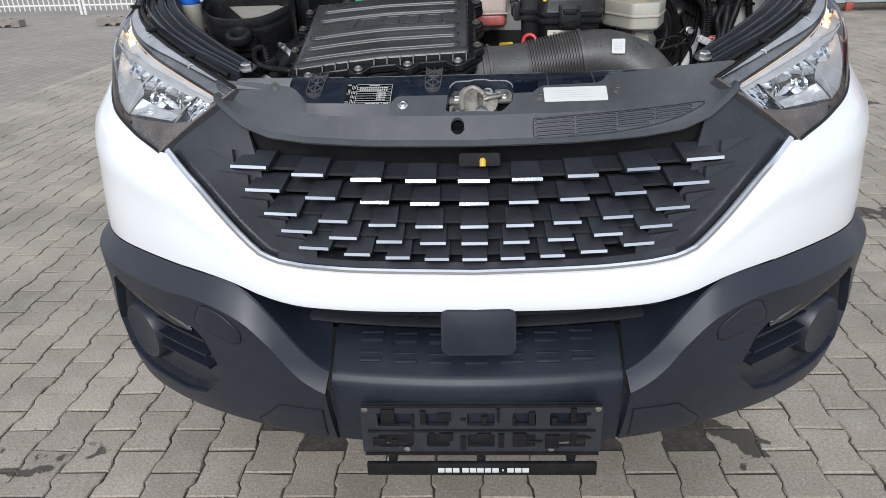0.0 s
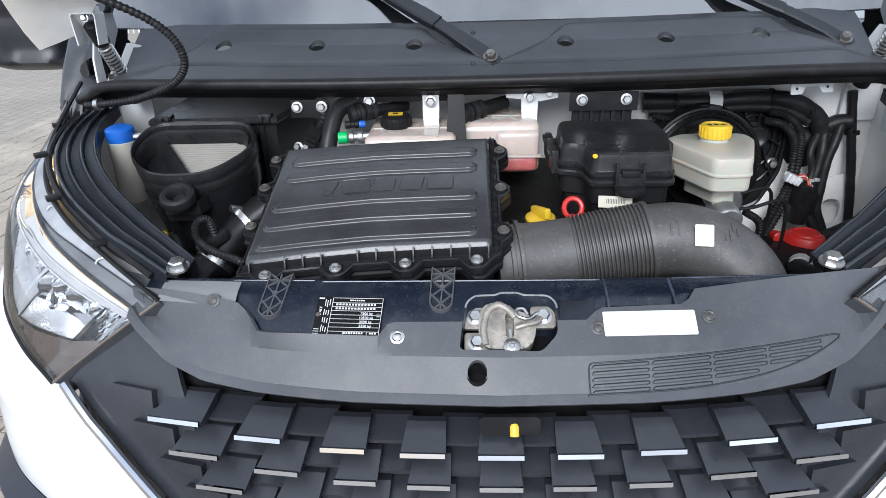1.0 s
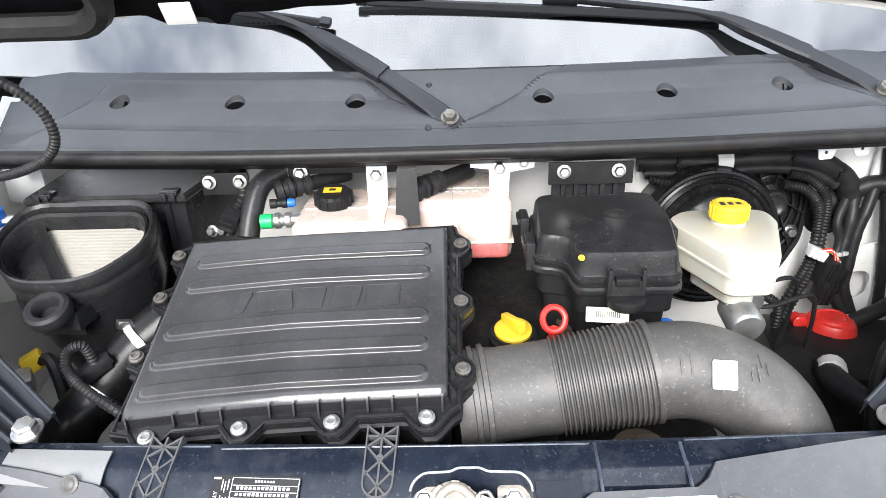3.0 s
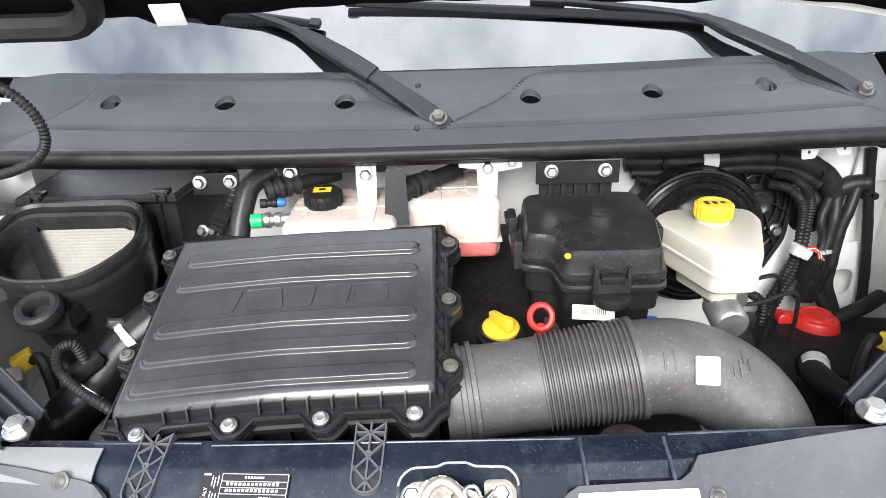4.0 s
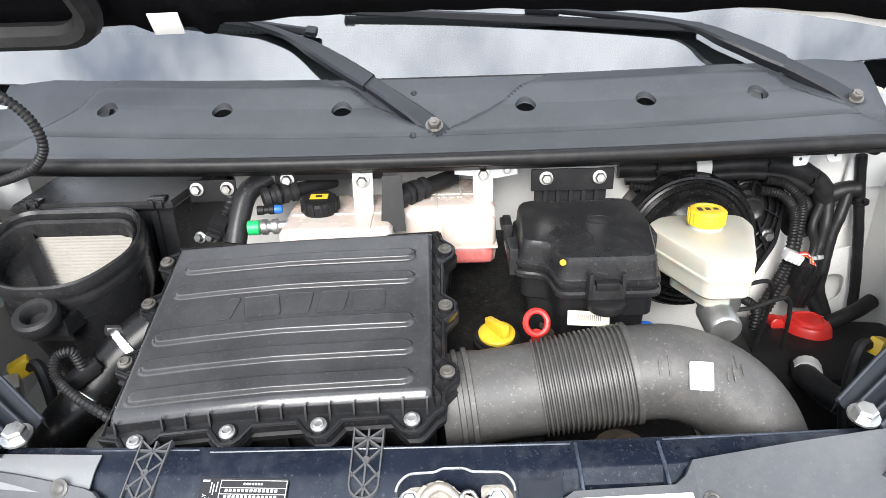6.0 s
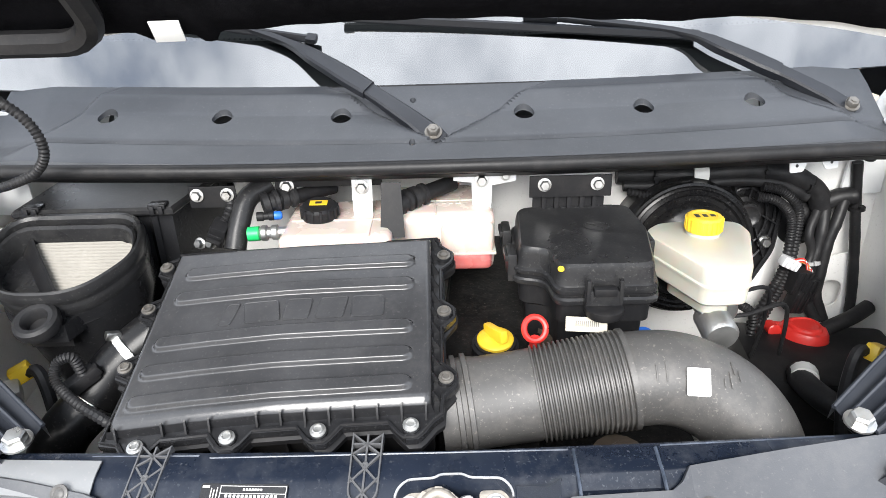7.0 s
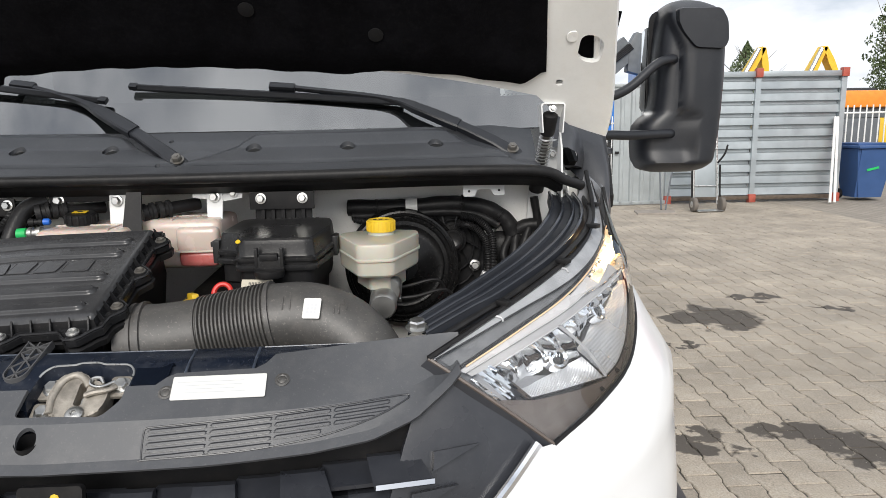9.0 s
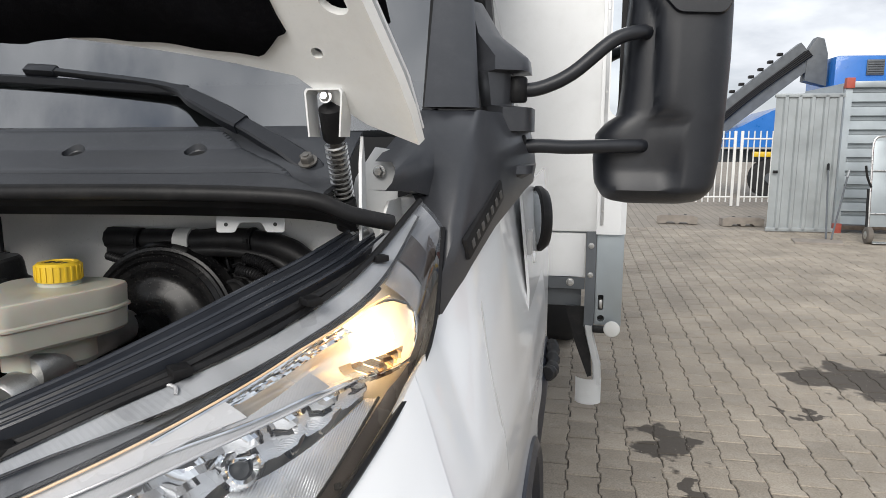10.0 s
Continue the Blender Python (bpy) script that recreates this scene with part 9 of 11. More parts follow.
for i, (dx, ang, w) in enumerate(((0.270, 40, 0.030), (0.282, 42, 0.036), (0.352, 44, 0.016), (0.360, 50, 0.030), (0.372, 58, 0.022), (0.366, 66, 0.026))):
    bm = bmesh.new()
    a = radians(ang)
    c = Vector((dx, 2.154 - max(0, dx - 0.30) * 0.2, 1.264 - max(0, dx - 0.30) * 0.28)) + Vector((0, -math.cos(a), math.sin(a))) * 0.0612
    box(bm, c, (0.0022, w * 0.7, 0.0009), 0.0003, pose(0, 0, 0, 90 - ang, 0, 0))
    part("moulded_mark", bm, "duct", elbow)
t_w, p_w, m_w = sheet_label("duct_sticker", 0.318, 2.0970, 1.2962, 0.028, 0.034, 55, -8, "label", "small white sticker on the intake elbow", "label")
for k in range(9):
    bm = bmesh.new()
    box(bm, m_w @ Vector((-0.006 + (k % 3) * 0.006, 0.006 - (k // 3) * 0.006, 0)), (0.0042, 0.0042, 0.0003), 0, m_w.to_3x3().to_4x4())
    part("print_block", bm, "pale_ink", p_w)

# open filter housing at the wing, with a broad rounded mouth
house = thing("filter_housing", -0.56, 2.4, 1.2, "open black filter housing showing pale pleated paper", "filter housing")
MOUTH = round_poly([(-0.666, 2.424), (-0.462, 2.424), (-0.436, 2.335), (-0.500, 2.252), (-0.618, 2.252), (-0.684, 2.335)], 0.060, 8)
HOLE = round_poly([(-0.648, 2.388), (-0.474, 2.388), (-0.452, 2.335), (-0.512, 2.268), (-0.616, 2.268), (-0.664, 2.325)], 0.045, 8)


def mouth_z(y):
    return 1.390 + 0.355 * (y - 2.371)


def mouth_ring(k, h):
    """A loop between the hole (k 0) and the outer rim (k 1), h above the mouth's plane."""
    return [Vector((a[0] + (b[0] - a[0]) * k, a[1] + (b[1] - a[1]) * k, 0)) + Vector((0, 0, mouth_z(a[1] + (b[1] - a[1]) * k))) + LN * h for a, b in zip(HOLE, MOUTH)]


bm = bmesh.new()
rings(bm, [mouth_ring(k, h) for k, h in ((-0.04, -0.050), (0.0, -0.010), (0.10, 0.001), (0.24, 0.004), (0.38, 0.001), (0.42, -0.006), (0.52, -0.006), (0.56, 0.006), (0.68, 0.010), (0.86, 0.008), (1.0, 0.0), (1.02, -0.008), (0.94, -0.012), (0.92, -0.017), (0.98, -0.019), (1.0, -0.024), (0.96, -0.032), (0.86, -0.040))], cap=False)
part("mouth_rim", bm, "fuse_plastic", house, "thick double black rim", smooth=35)
bm = bmesh.new()
low = [mouth_ring(0.90, -0.034), mouth_ring(0.80, -0.075)]
low += [[Vector((-0.555 + (p.x + 0.555) * kx, 2.34 + (p.y - 2.34) * ky + dy, z)) for p in mouth_ring(0.8, 0)] for kx, ky, dy, z in ((0.86, 0.88, 0.02, 1.25), (0.72, 0.7, 0.04, 1.16))]
rings(bm, low, cap=True)
part("funnel", bm, "airbox", house, smooth=35)
bm = bmesh.new()
rings(bm, [[Vector((x, y, z)) for x, y in ((-0.668, y0), (-0.425, y0), (-0.388, 2.612), (-0.655, 2.612))] for y0, z in ((2.440, 1.16), (2.438, 1.404), (2.442, 1.408))])
body = part("body", bm, "airbox", house, smooth=25)
bm = bmesh.new()
rings(bm, [[Vector((x, y, z + 0.05 * (y - 2.43))) for x, y in ((-0.676 + e, 2.426 + e), (-0.418 - e, 2.426 + e), (-0.380 - e, 2.616 - e), (-0.662 + e, 2.616 - e))] for e, z in ((0.002, 1.404), (0.0, 1.407), (0.0, 1.413), (0.004, 1.417), (0.020, 1.418))])
part("cover", bm, "fuse_plastic", body, smooth=25)
bm = bmesh.new()
slab(bm, round_poly([(-0.672, 1.395), (-0.655, 1.412), (-0.588, 1.416), (-0.575, 1.432), (-0.535, 1.432), (-0.522, 1.418), (-0.395, 1.418), (-0.38, 1.37), (-0.66, 1.36)], 0.010), 0.006, Matrix(((1, 0, 0, 0), (0, 0, -1, 2.640), (0, 1, 0, 0), (0, 0, 0, 1))), 0.002)
part("mount_flange", bm, "airbox", body, smooth=25)
for x, z in ((-0.556, 1.408), (-0.655, 1.398)):
    bm = bmesh.new()
    turned(bm, (x, 2.634, z), (0, -1, 0), [(0, 0.016), (0.004, 0.015), (0.005, 0.011)], seg=18)
    eye = part("washer", bm, "airbox", body)
    bm = bmesh.new()
    bolt(bm, (x, 2.629, z), (0, -1, 0), 0.0085, 0.009)
    part("bolt", bm, "steel", eye)
for x in (-0.643, -0.443):
    bm = bmesh.new()
    box(bm, (x, 2.434, 1.419), (0.028, 0.022, 0.008), 0.002)
    for dx in (-0.007, 0.007):
        box(bm, (x + dx, 2.424, 1.414), (0.008, 0.008, 0.014), 0.002)
    part("clip", bm, "airbox", body)
bm = bmesh.new()
rings(bm, [[Vector((x, y, z)) for x, y in ((-0.462, 2.434), (-0.455, 2.428), (-0.448, 2.434))] for z in (1.22, 1.40)])
part("corner_rib", bm, "airbox", body)
# pleats seen through the mouth, beside a dark dividing wall
for k in range(19):
    y = 2.282 + 0.0067 * k
    x0 = lerp_table(y, [(2.28, -0.545), (2.41, -0.645)])
    x1 = lerp_table(y, [(2.275, -0.530), (2.300, -0.492), (2.340, -0.466), (2.41, -0.466)])
    if x1 - x0 < 0.008:
        continue
    bm = bmesh.new()
    rings(bm, [[Vector((x, y + dy, mouth_z(y + dy) + dn - 0.024)) for dy, dn in ((-0.0033, -0.012), (-0.0012, 0.0), (0.0012, 0.0), (0.0033, -0.012))] for x in (x0, x1)], close=False)
    part("pleat", bm, "paper", house)
bm = bmesh.new()
rings(bm, [[Vector((lerp_table(y, [(2.26, -0.530), (2.41, -0.645)]) + dx, y, mouth_z(y) + dn)) for dx, dn in ((0.001, -0.014), (-0.004, -0.014), (-0.060, -0.085), (0.002, -0.085))] for y in (2.262, 2.33, 2.405)])
part("dividing_wall", bm, "dark", house)
bm = bmesh.new()
rings(bm, [[v + Vector((0, 0, -0.062)) for v in mouth_ring(-0.02, 0)], [Vector((-0.56, 2.335, mouth_z(2.335) - 0.064))] * len(HOLE)], cap=False)
part("inner_floor", bm, "dark", house)
bm = bmesh.new()
turned(bm, (-0.556, 2.240, 1.313), (0, -0.42, 0.90), [(0, 0.016), (0.0, 0.030), (0.010, 0.032), (0.017, 0.030), (0.020, 0.025), (0.019, 0.019), (0.014, 0.0155), (-0.004, 0.014)], seg=30)
part("rubber_mount", bm, "rubber", house, "round dusty rubber mount eye")
bm = bmesh.new()
rings(bm, [[Vector((x, y, z)) for x, y in ((-0.588, 2.244), (-0.524, 2.244), (-0.512, 2.300), (-0.600, 2.300))] for z in (1.285, 1.312)])
part("mount_arm", bm, "airbox", house)

# hose and sensor to the left of the filter box
hose = thing("turbo_hose", -0.45, 2.1, 1.15, "black rubber hose with a steel clamp", "hose")
bm = bmesh.new()
tube(bm, [(-0.405, 2.272, 1.285), (-0.453, 2.24, 1.251), (-0.486, 2.20, 1.214), (-0.524, 2.16, 1.174), (-0.545, 2.14, 1.09), (-0.545, 2.14, 1.0)], 0.036, seg=24)
part("pipe", bm, "servo", hose)
for p, q in (((-0.436, 2.251, 1.263), (-0.448, 2.243, 1.255)), ((-0.486, 2.200, 1.214), (-0.494, 2.191, 1.205))):
    bm = bmesh.new()
    turned(bm, p, Vector(q) - Vector(p), [(0, 0.036), (0, 0.0395), (0.011, 0.0395), (0.011, 0.036)], seg=28)
    clamp = part("clamp", bm, "steel", hose)
    bm = bmesh.new()
    box(bm, Vector(p) + Vector((-0.020, -0.014, 0.034)), (0.020, 0.012, 0.012), 0.002, pose(0, 0, 0, 0, 20, 40))
    part("clamp_screw", bm, "steel", clamp)
bm = bmesh.new()
box(bm, (-0.486, 2.185, 1.258), (0.050, 0.024, 0.020), 0.004, pose(0, 0, 0, 0, -25, 35))
sensor = part("sensor", bm, "dark", hose, "black plug-in sensor")
bm = bmesh.new()
box(bm, (-0.470, 2.192, 1.268), (0.020, 0.018, 0.014), 0.003, pose(0, 0, 0, 0, -25, 35))
part("latch", bm, "dark", sensor)
cable = thing("wiring_hose", -0.45, 2.1, 1.2, "corrugated black wiring hose", "cable", group="bay cables")
bm = bmesh.new()
tube(bm, [(-0.480, 2.185, 1.270), (-0.484, 2.178, 1.300), (-0.500, 2.170, 1.298), (-0.502, 2.160, 1.280), (-0.487, 2.148, 1.266), (-0.452, 2.122, 1.262), (-0.405, 2.09, 1.262), (-0.372, 2.075, 1.245)], lambda t: 0.0066 + 0.0010 * math.sin(t * 260), seg=8, n=24)
part("sleeve", bm, "rubber", cable)

# washer bottle cap
washer = thing("washer_bottle", -0.722, 2.398, 1.26, "washer bottle neck with a blue cap", "washer bottle")
bm = bmesh.new()
turned(bm, (-0.722, 2.398, 1.262), (0, 0, 1), [(0, 0.028), (0.08, 0.026), (0.12, 0.028), (0.125, 0.022)], seg=20)
part("neck", bm, "reservoir", washer)
bm = bmesh.new()
turned(bm, (-0.722, 2.398, 1.386), (0, -0.12, 1), [(0, 0.027), (0.012, 0.0275), (0.022, 0.026), (0.026, 0.018), (0.024, 0.0)], seg=24)
part("cap", bm, "blue", washer, "blue cap")
bm = bmesh.new()
box(bm, (-0.688, 2.402, 1.392), (0.03, 0.02, 0.006), 0.002)
part("tab", bm, "label", washer)

# expansion tank
tank = thing("coolant_tank", -0.08, 2.48, 1.33, "milky coolant tank with pink fluid and a black cap", "coolant tank")
bm = bmesh.new()
box(bm, (-0.152, 2.425, 1.348), (0.172, 0.165, 0.092), 0.016, seg=3)
part("left_chamber", bm, "tank", tank)
bm = bmesh.new()
box(bm, (0.004, 2.478, 1.352), (0.180, 0.150, 0.100), 0.018, seg=3)
part("main_chamber", bm, "tank", tank)
bm = bmesh.new()
box(bm, (0.050, 2.428, 1.362), (0.084, 0.070, 0.052), 0.013, seg=3)
part("front_chamber", bm, "tank", tank)
bm = bmesh.new()
box(bm, (0.050, 2.428, 1.324), (0.078, 0.066, 0.034), 0.012, seg=3)
part("fluid_level", bm, "fluid", tank, "pink coolant showing through")
bm = bmesh.new()
box(bm, (0.050, 2.427, 1.3395), (0.090, 0.076, 0.004), 0.0015)
part("weld_seam", bm, "tank", tank)
for x, y, z, a, b in ((-0.152, 2.41, 1.3945, 0.150, 0.003), (0.0, 2.465, 1.4025, 0.160, 0.003), (0.0, 2.44, 1.4025, 0.003, 0.07), (0.04, 2.50, 1.4025, 0.003, 0.10), (-0.10, 2.42, 1.3945, 0.003, 0.15)):
    bm = bmesh.new()
    box(bm, (x, y, z), (a, b, 0.003), 0.001)
    part("moulded_rib", bm, "tank", tank)
for k in range(7):
    bm = bmesh.new()
    box(bm, (-0.03 + 0.011 * k, 2.452, 1.4032), (0.006, 0.009, 0.0012), 0.0003)
    part("moulded_mark", bm, "tank", tank)
bm = bmesh.new()
turned(bm, (-0.184, 2.426, 1.392), (0, -0.15, 1), [(0, 0.026), (0.006, 0.029), (0.022, 0.029), (0.026, 0.025), (0.027, 0.0)], seg=28)
cap = part("cap", bm, "dark", tank, "black ribbed cap with a yellow warning mark")
for k in range(14):
    a = k * 2 * math.pi / 14
    bm = bmesh.new()
    box(bm, (-0.184 + 0.0292 * math.cos(a), 2.4245 + 0.0292 * math.sin(a), 1.406), (0.004, 0.004, 0.016), 0.001, pose(0, 0, 0, 0, 0, math.degrees(a)))
    part("cap_rib", bm, "dark", cap)
bm = bmesh.new()
box(bm, (-0.184, 2.4225, 1.4200), (0.028, 0.015, 0.0008), 0, pose(0, 0, 0, 8.5))
part("warning_mark", bm, "yellow", cap)
bm = bmesh.new()
box(bm, (-0.184, 2.4223, 1.4206), (0.010, 0.006, 0.0008), 0, pose(0, 0, 0, 8.5))
part("mark_bar", bm, "ink", cap)
bm = bmesh.new()
slab(bm, [(-0.0145, 0), (0.0145, 0), (0.019, -0.085), (-0.019, -0.085)], 0.004, pose(-0.066, 2.402, 1.458, 72))
part("strap", bm, "dark", tank, "black retaining strap")

for x, y, z in ((-0.116, 2.437, 1.439), (0.075, 2.447, 1.442)):
    br = thing("tank_bracket", x, y, z, "pale steel bracket bolted under the cowl", "bracket", group="cowl brackets")
    bm = bmesh.new()
    slab(bm, [(-0.016, 0.022), (0.016, 0.022), (0.016, -0.016), (0.014, -0.062), (-0.014, -0.062), (-0.016, -0.016)], 0.004, pose(x, y + 0.006, z, 80))
    if x > 0:
        slab(bm, [(-0.045, 0.024), (0.055, 0.024), (0.055, -0.006), (0.02, -0.012), (-0.045, -0.004)], 0.004, pose(x, y + 0.009, z + 0.002, 80))
    part("plate", bm, "bracket", br, smooth=25)
    bm = bmesh.new()
    bolt(bm, (x, y, z), (0, -1, 0.1), 0.0085, 0.009)
    part("bolt", bm, "steel", br)
    if x > 0:
        bm = bmesh.new()
        bolt(bm, (x + 0.038, y + 0.002, z + 0.006), (0, -1, 0.1), 0.006, 0.006)
        part("bolt", bm, "steel", br)
# more cowl brackets
def cowl_bracket(x, w, z=1.452, dark=True):
    br = thing("cowl_bracket", x, 2.43, z, "bracket with two bolts below the cowl", "bracket", group="cowl brackets")
    bm = bmesh.new()
    box(bm, (x, 2.432, z - 0.006), (w, 0.004, 0.036), 0.004)
    part("plate", bm, "dark" if dark else "bracket", br)
    for s in (-1, 1):
        bm = bmesh.new()
        bolt(bm, (x + s * w * 0.32, 2.429, z - 0.002), (0, -1, 0.1), 0.008, 0.008)
        part("bolt", bm, "steel", br)


cowl_bracket(-0.352, 0.075, 1.437)
cowl_bracket(0.2145, 0.130, 1.440)
bm = bmesh.new()
box(bm, (0.2145, 2.446, 1.412), (0.115, 0.008, 0.07), 0.003)
fin_br = thing("ribbed_bracket", 0.222, 2.44, 1.40, "black ribbed plastic bracket", "bracket", group="cowl brackets")
part("plate", bm, "dark", fin_br)
for k in range(5):
    bm = bmesh.new()
    box(bm, (0.174 + k * 0.0203, 2.441, 1.410), (0.008, 0.012, 0.064), 0.002)
    part("rib", bm, "dark", fin_br)
cl = thing("cowl_clip_plate", 0.631, 2.50, 1.436, "white notched sheet tab under the cowl seal", "bracket", group="cowl brackets")
tab_m = pose(0.631, 2.500, 1.438, 78, 0, 14)
bm = bmesh.new()
slab(bm, round_poly([(-0.047, 0.014), (0.047, 0.014), (0.047, -0.011), (0.022, -0.011), (0.015, 0.003), (-0.015, 0.003), (-0.022, -0.011), (-0.047, -0.011)], 0.004, 3), 0.002, tab_m)
part("tab", bm, "bracket", cl, smooth=20)
# two flat black discs draw the shaded holes of the tab
for q in (-1, 1):
    bm = bmesh.new()
    turned(bm, tab_m @ Vector((q * 0.034, 0.0, 0.002)), tab_m.to_3x3() @ Vector((0, 0, 1)), [(0, 0.0028), (0.0006, 0.0028), (0.0006, 0.0)], seg=10)
    part("hole", bm, "ink", cl)
bar = thing("cross_pipe", -0.15, 2.45, 1.44, "black plastic cross pipe bolted under the cowl", "pipe", group="bay pipes")
bm = bmesh.new()
box(bm, (-0.165, 2.455, 1.447), (0.16, 0.014, 0.020), 0.004)
part("rail", bm, "dark", bar)
bm = bmesh.new()
box(bm, (-0.240, 2.452, 1.438), (0.034, 0.006, 0.036), 0.003)
part("ear", bm, "dark", bar)
bm = bmesh.new()
bolt(bm, (-0.237, 2.449, 1.440), (0, -1, 0.1), 0.0085, 0.009)
part("bolt", bm, "steel", bar)
# black pipes behind the tank
def bay_pipe(name, pts, r, mat, label, category, ends=()):
    t = thing(name, *pts[0], label, category, group="bay pipes")
    bm = bmesh.new()
    tube(bm, pts, r, seg=12)
    part("pipe", bm, mat, t)
    for (i, rr, mt) in ends:
        bm = bmesh.new()
        a = Vector(pts[i])
        b = Vector(pts[i + 1] if i >= 0 else pts[i - 1])
        turned(bm, a, (b - a), [(-0.004, rr), (0.0, rr), (0.006, rr), (0.008, rr * 0.8), (0.014, rr * 0.8), (0.016, rr), (0.022, rr)], seg=20)
        part("end_ring", bm, mt, t)


bay_pipe("black_pipe", [(-0.270, 2.428, 1.418), (-0.245, 2.440, 1.421), (-0.215, 2.462, 1.420), (-0.17, 2.50, 1.420)], 0.012, "dark", "black plastic pipe with ring ends", "pipe", [(0, 0.018, "rubber"), (1, 0.017, "rubber")])
bay_pipe("black_pipe", [(-0.060, 2.420, 1.414), (-0.035, 2.440, 1.418), (0.03, 2.49, 1.425)], 0.013, "dark", "black plastic pipe end with rubber rings", "pipe", [(0, 0.019, "rubber"), (1, 0.018, "rubber")])
bay_pipe("black_pipe", [(-0.318, 2.395, 1.355), (-0.312, 2.415, 1.39), (-0.300, 2.44, 1.424), (-0.270, 2.465, 1.440)], 0.017, "fuse_plastic", "black bent plastic pipe", "pipe")
pl = thing("hose_plug", -0.29, 2.39, 1.37, "hose coupling with a green ring", "coupling")
bm = bmesh.new()
turned(bm, (-0.292, 2.392, 1.382), (1, 0, 0.05), [(0, 0.0115), (0.017, 0.0115), (0.018, 0.009)], seg=18)
part("green_ring", bm, "green", pl)
bm = bmesh.new()
turned(bm, (-0.274, 2.392, 1.383), (1, 0, 0.05), [(0, 0.009), (0.004, 0.0125), (0.011, 0.0125), (0.013, 0.009), (0.018, 0.009), (0.020, 0.012), (0.028, 0.012), (0.030, 0.008), (0.045, 0.008)], seg=12)
part("nut", bm, "alu", pl)
bm = bmesh.new()
turned(bm, (-0.282, 2.415, 1.402), (1, 0.1, 0), [(0, 0.0075), (0.010, 0.0075), (0.011, 0.006), (0.018, 0.006), (0.019, 0.0075), (0.026, 0.0075)], seg=14)
part("black_joint", bm, "dark", pl)
bm = bmesh.new()
turned(bm, (-0.255, 2.418, 1.402), (1, 0.1, 0), [(0, 0.007), (0.009, 0.007), (0.012, 0.005)], seg=12)
part("blue_plug", bm, "blue", pl)
sens = thing("pressure_sensor", -0.365, 2.40, 1.365, "black pressure sensor with a corrugated lead", "sensor")
bm = bmesh.new()
box(bm, (-0.345, 2.412, 1.378), (0.026, 0.030, 0.040), 0.004, pose(0, 0, 0, 20, 24, 0))
part("housing", bm, "dark", sens)
bm = bmesh.new()
for dz in (0.0, 0.010, 0.020):
    box(bm, (-0.352 + 0.4 * dz, 2.398, 1.368 + dz), (0.022, 0.006, 0.004), 0.001, pose(0, 0, 0, 20, 24, 0))
part("rib", bm, "fuse_plastic", sens)
bm = bmesh.new()
tube(bm, [(-0.335, 2.415, 1.395), (-0.326, 2.425, 1.412), (-0.330, 2.45, 1.425), (-0.36, 2.50, 1.42)], lambda t: 0.0075 + 0.001 * math.sin(t * 120), seg=9, n=16)
part("lead", bm, "rubber", sens)
for dx in (0.0, 0.018):
    bm = bmesh.new()
    bolt(bm, (-0.376 + dx, 2.408, 1.362), (-0.3, -1, 0.2), 0.007, 0.008)
    part("bolt", bm, "steel", sens)

# engine block, dark and dusty
engine = thing("engine", 0.1, 2.35, 0.8, "dark dusty engine with a yellow oil cap", "engine")
bm = bmesh.new()
box(bm, (0.085, 2.40, 1.10), (0.15, 0.50, 0.30), 0.03, pose(0, 0, 0, 6, 0, -4))
part("rocker_cover", bm, "engine", engine)
bm = bmesh.new()
box(bm, (0.1, 2.34, 0.92), (0.62, 0.5, 0.3), 0.04)
part("block", bm, "engine", engine)
bm = bmesh.new()
turned(bm, (0.083, 2.252, 1.252), (0, -0.15, 1), [(-0.05, 0.030), (0, 0.034), (0.008, 0.034), (0.010, 0.030), (0.014, 0.030)], seg=28)
part("filler_neck", bm, "dark", engine)
bm = bmesh.new()
turned(bm, (0.083, 2.250, 1.265), (0, -0.15, 1), [(0, 0.026), (0.005, 0.0265), (0.008, 0.023), (0.0085, 0.0)], seg=28)
box(bm, (0.083, 2.248, 1.280), (0.012, 0.046, 0.018), 0.003, pose(0, 0, 0, -8, 0, 30))
part("oil_cap", bm, "yellow", engine, "yellow oil filler cap")
bm = bmesh.new()
rp = [(0.138 + 0.0155 * math.cos(a), 2.240 + 0.008 * math.sin(a), 1.290 + 0.0150 * math.sin(a)) for a in [2 * math.pi * i / 20 for i in range(21)]]
tube(bm, rp, 0.0045, seg=8, n=1, cap=False)
tube(bm, [(0.138, 2.238, 1.275), (0.140, 2.245, 1.25)], 0.008, seg=8, n=1)
part("dipstick_ring", bm, "red", engine, "red dipstick ring")
bm = bmesh.new()
tube(bm, [(0.140, 2.246, 1.255), (0.150, 2.29, 1.10), (0.16, 2.32, 0.95)], 0.006, seg=8)
part("dipstick_tube", bm, "dark", engine)
bm = bmesh.new()
turned(bm, (0.19, 2.33, 1.20), (0.3, -0.1, 1), [(0, 0.045), (0.03, 0.046), (0.035, 0.040), (0.05, 0.04), (0.055, 0.0)], seg=24)
turned(bm, (0.19, 2.33, 1.235), (0.3, -0.1, 1), [(0, 0.047), (0.008, 0.048)], seg=24)
part("metal_cap", bm, "rust", engine)
bm = bmesh.new()
turned(bm, (0.245, 2.15, 1.10), (0.2, -0.5, 1), [(0, 0.05), (0.03, 0.05), (0.035, 0.035), (0.06, 0.03)], seg=20)
turned(bm, (0.16, 2.08, 1.10), (0.4, -0.5, 1), [(0, 0.04), (0.03, 0.04), (0.035, 0.03), (0.05, 0.02)], seg=20)
part("pump", bm, "rust", engine)
bm = bmesh.new()
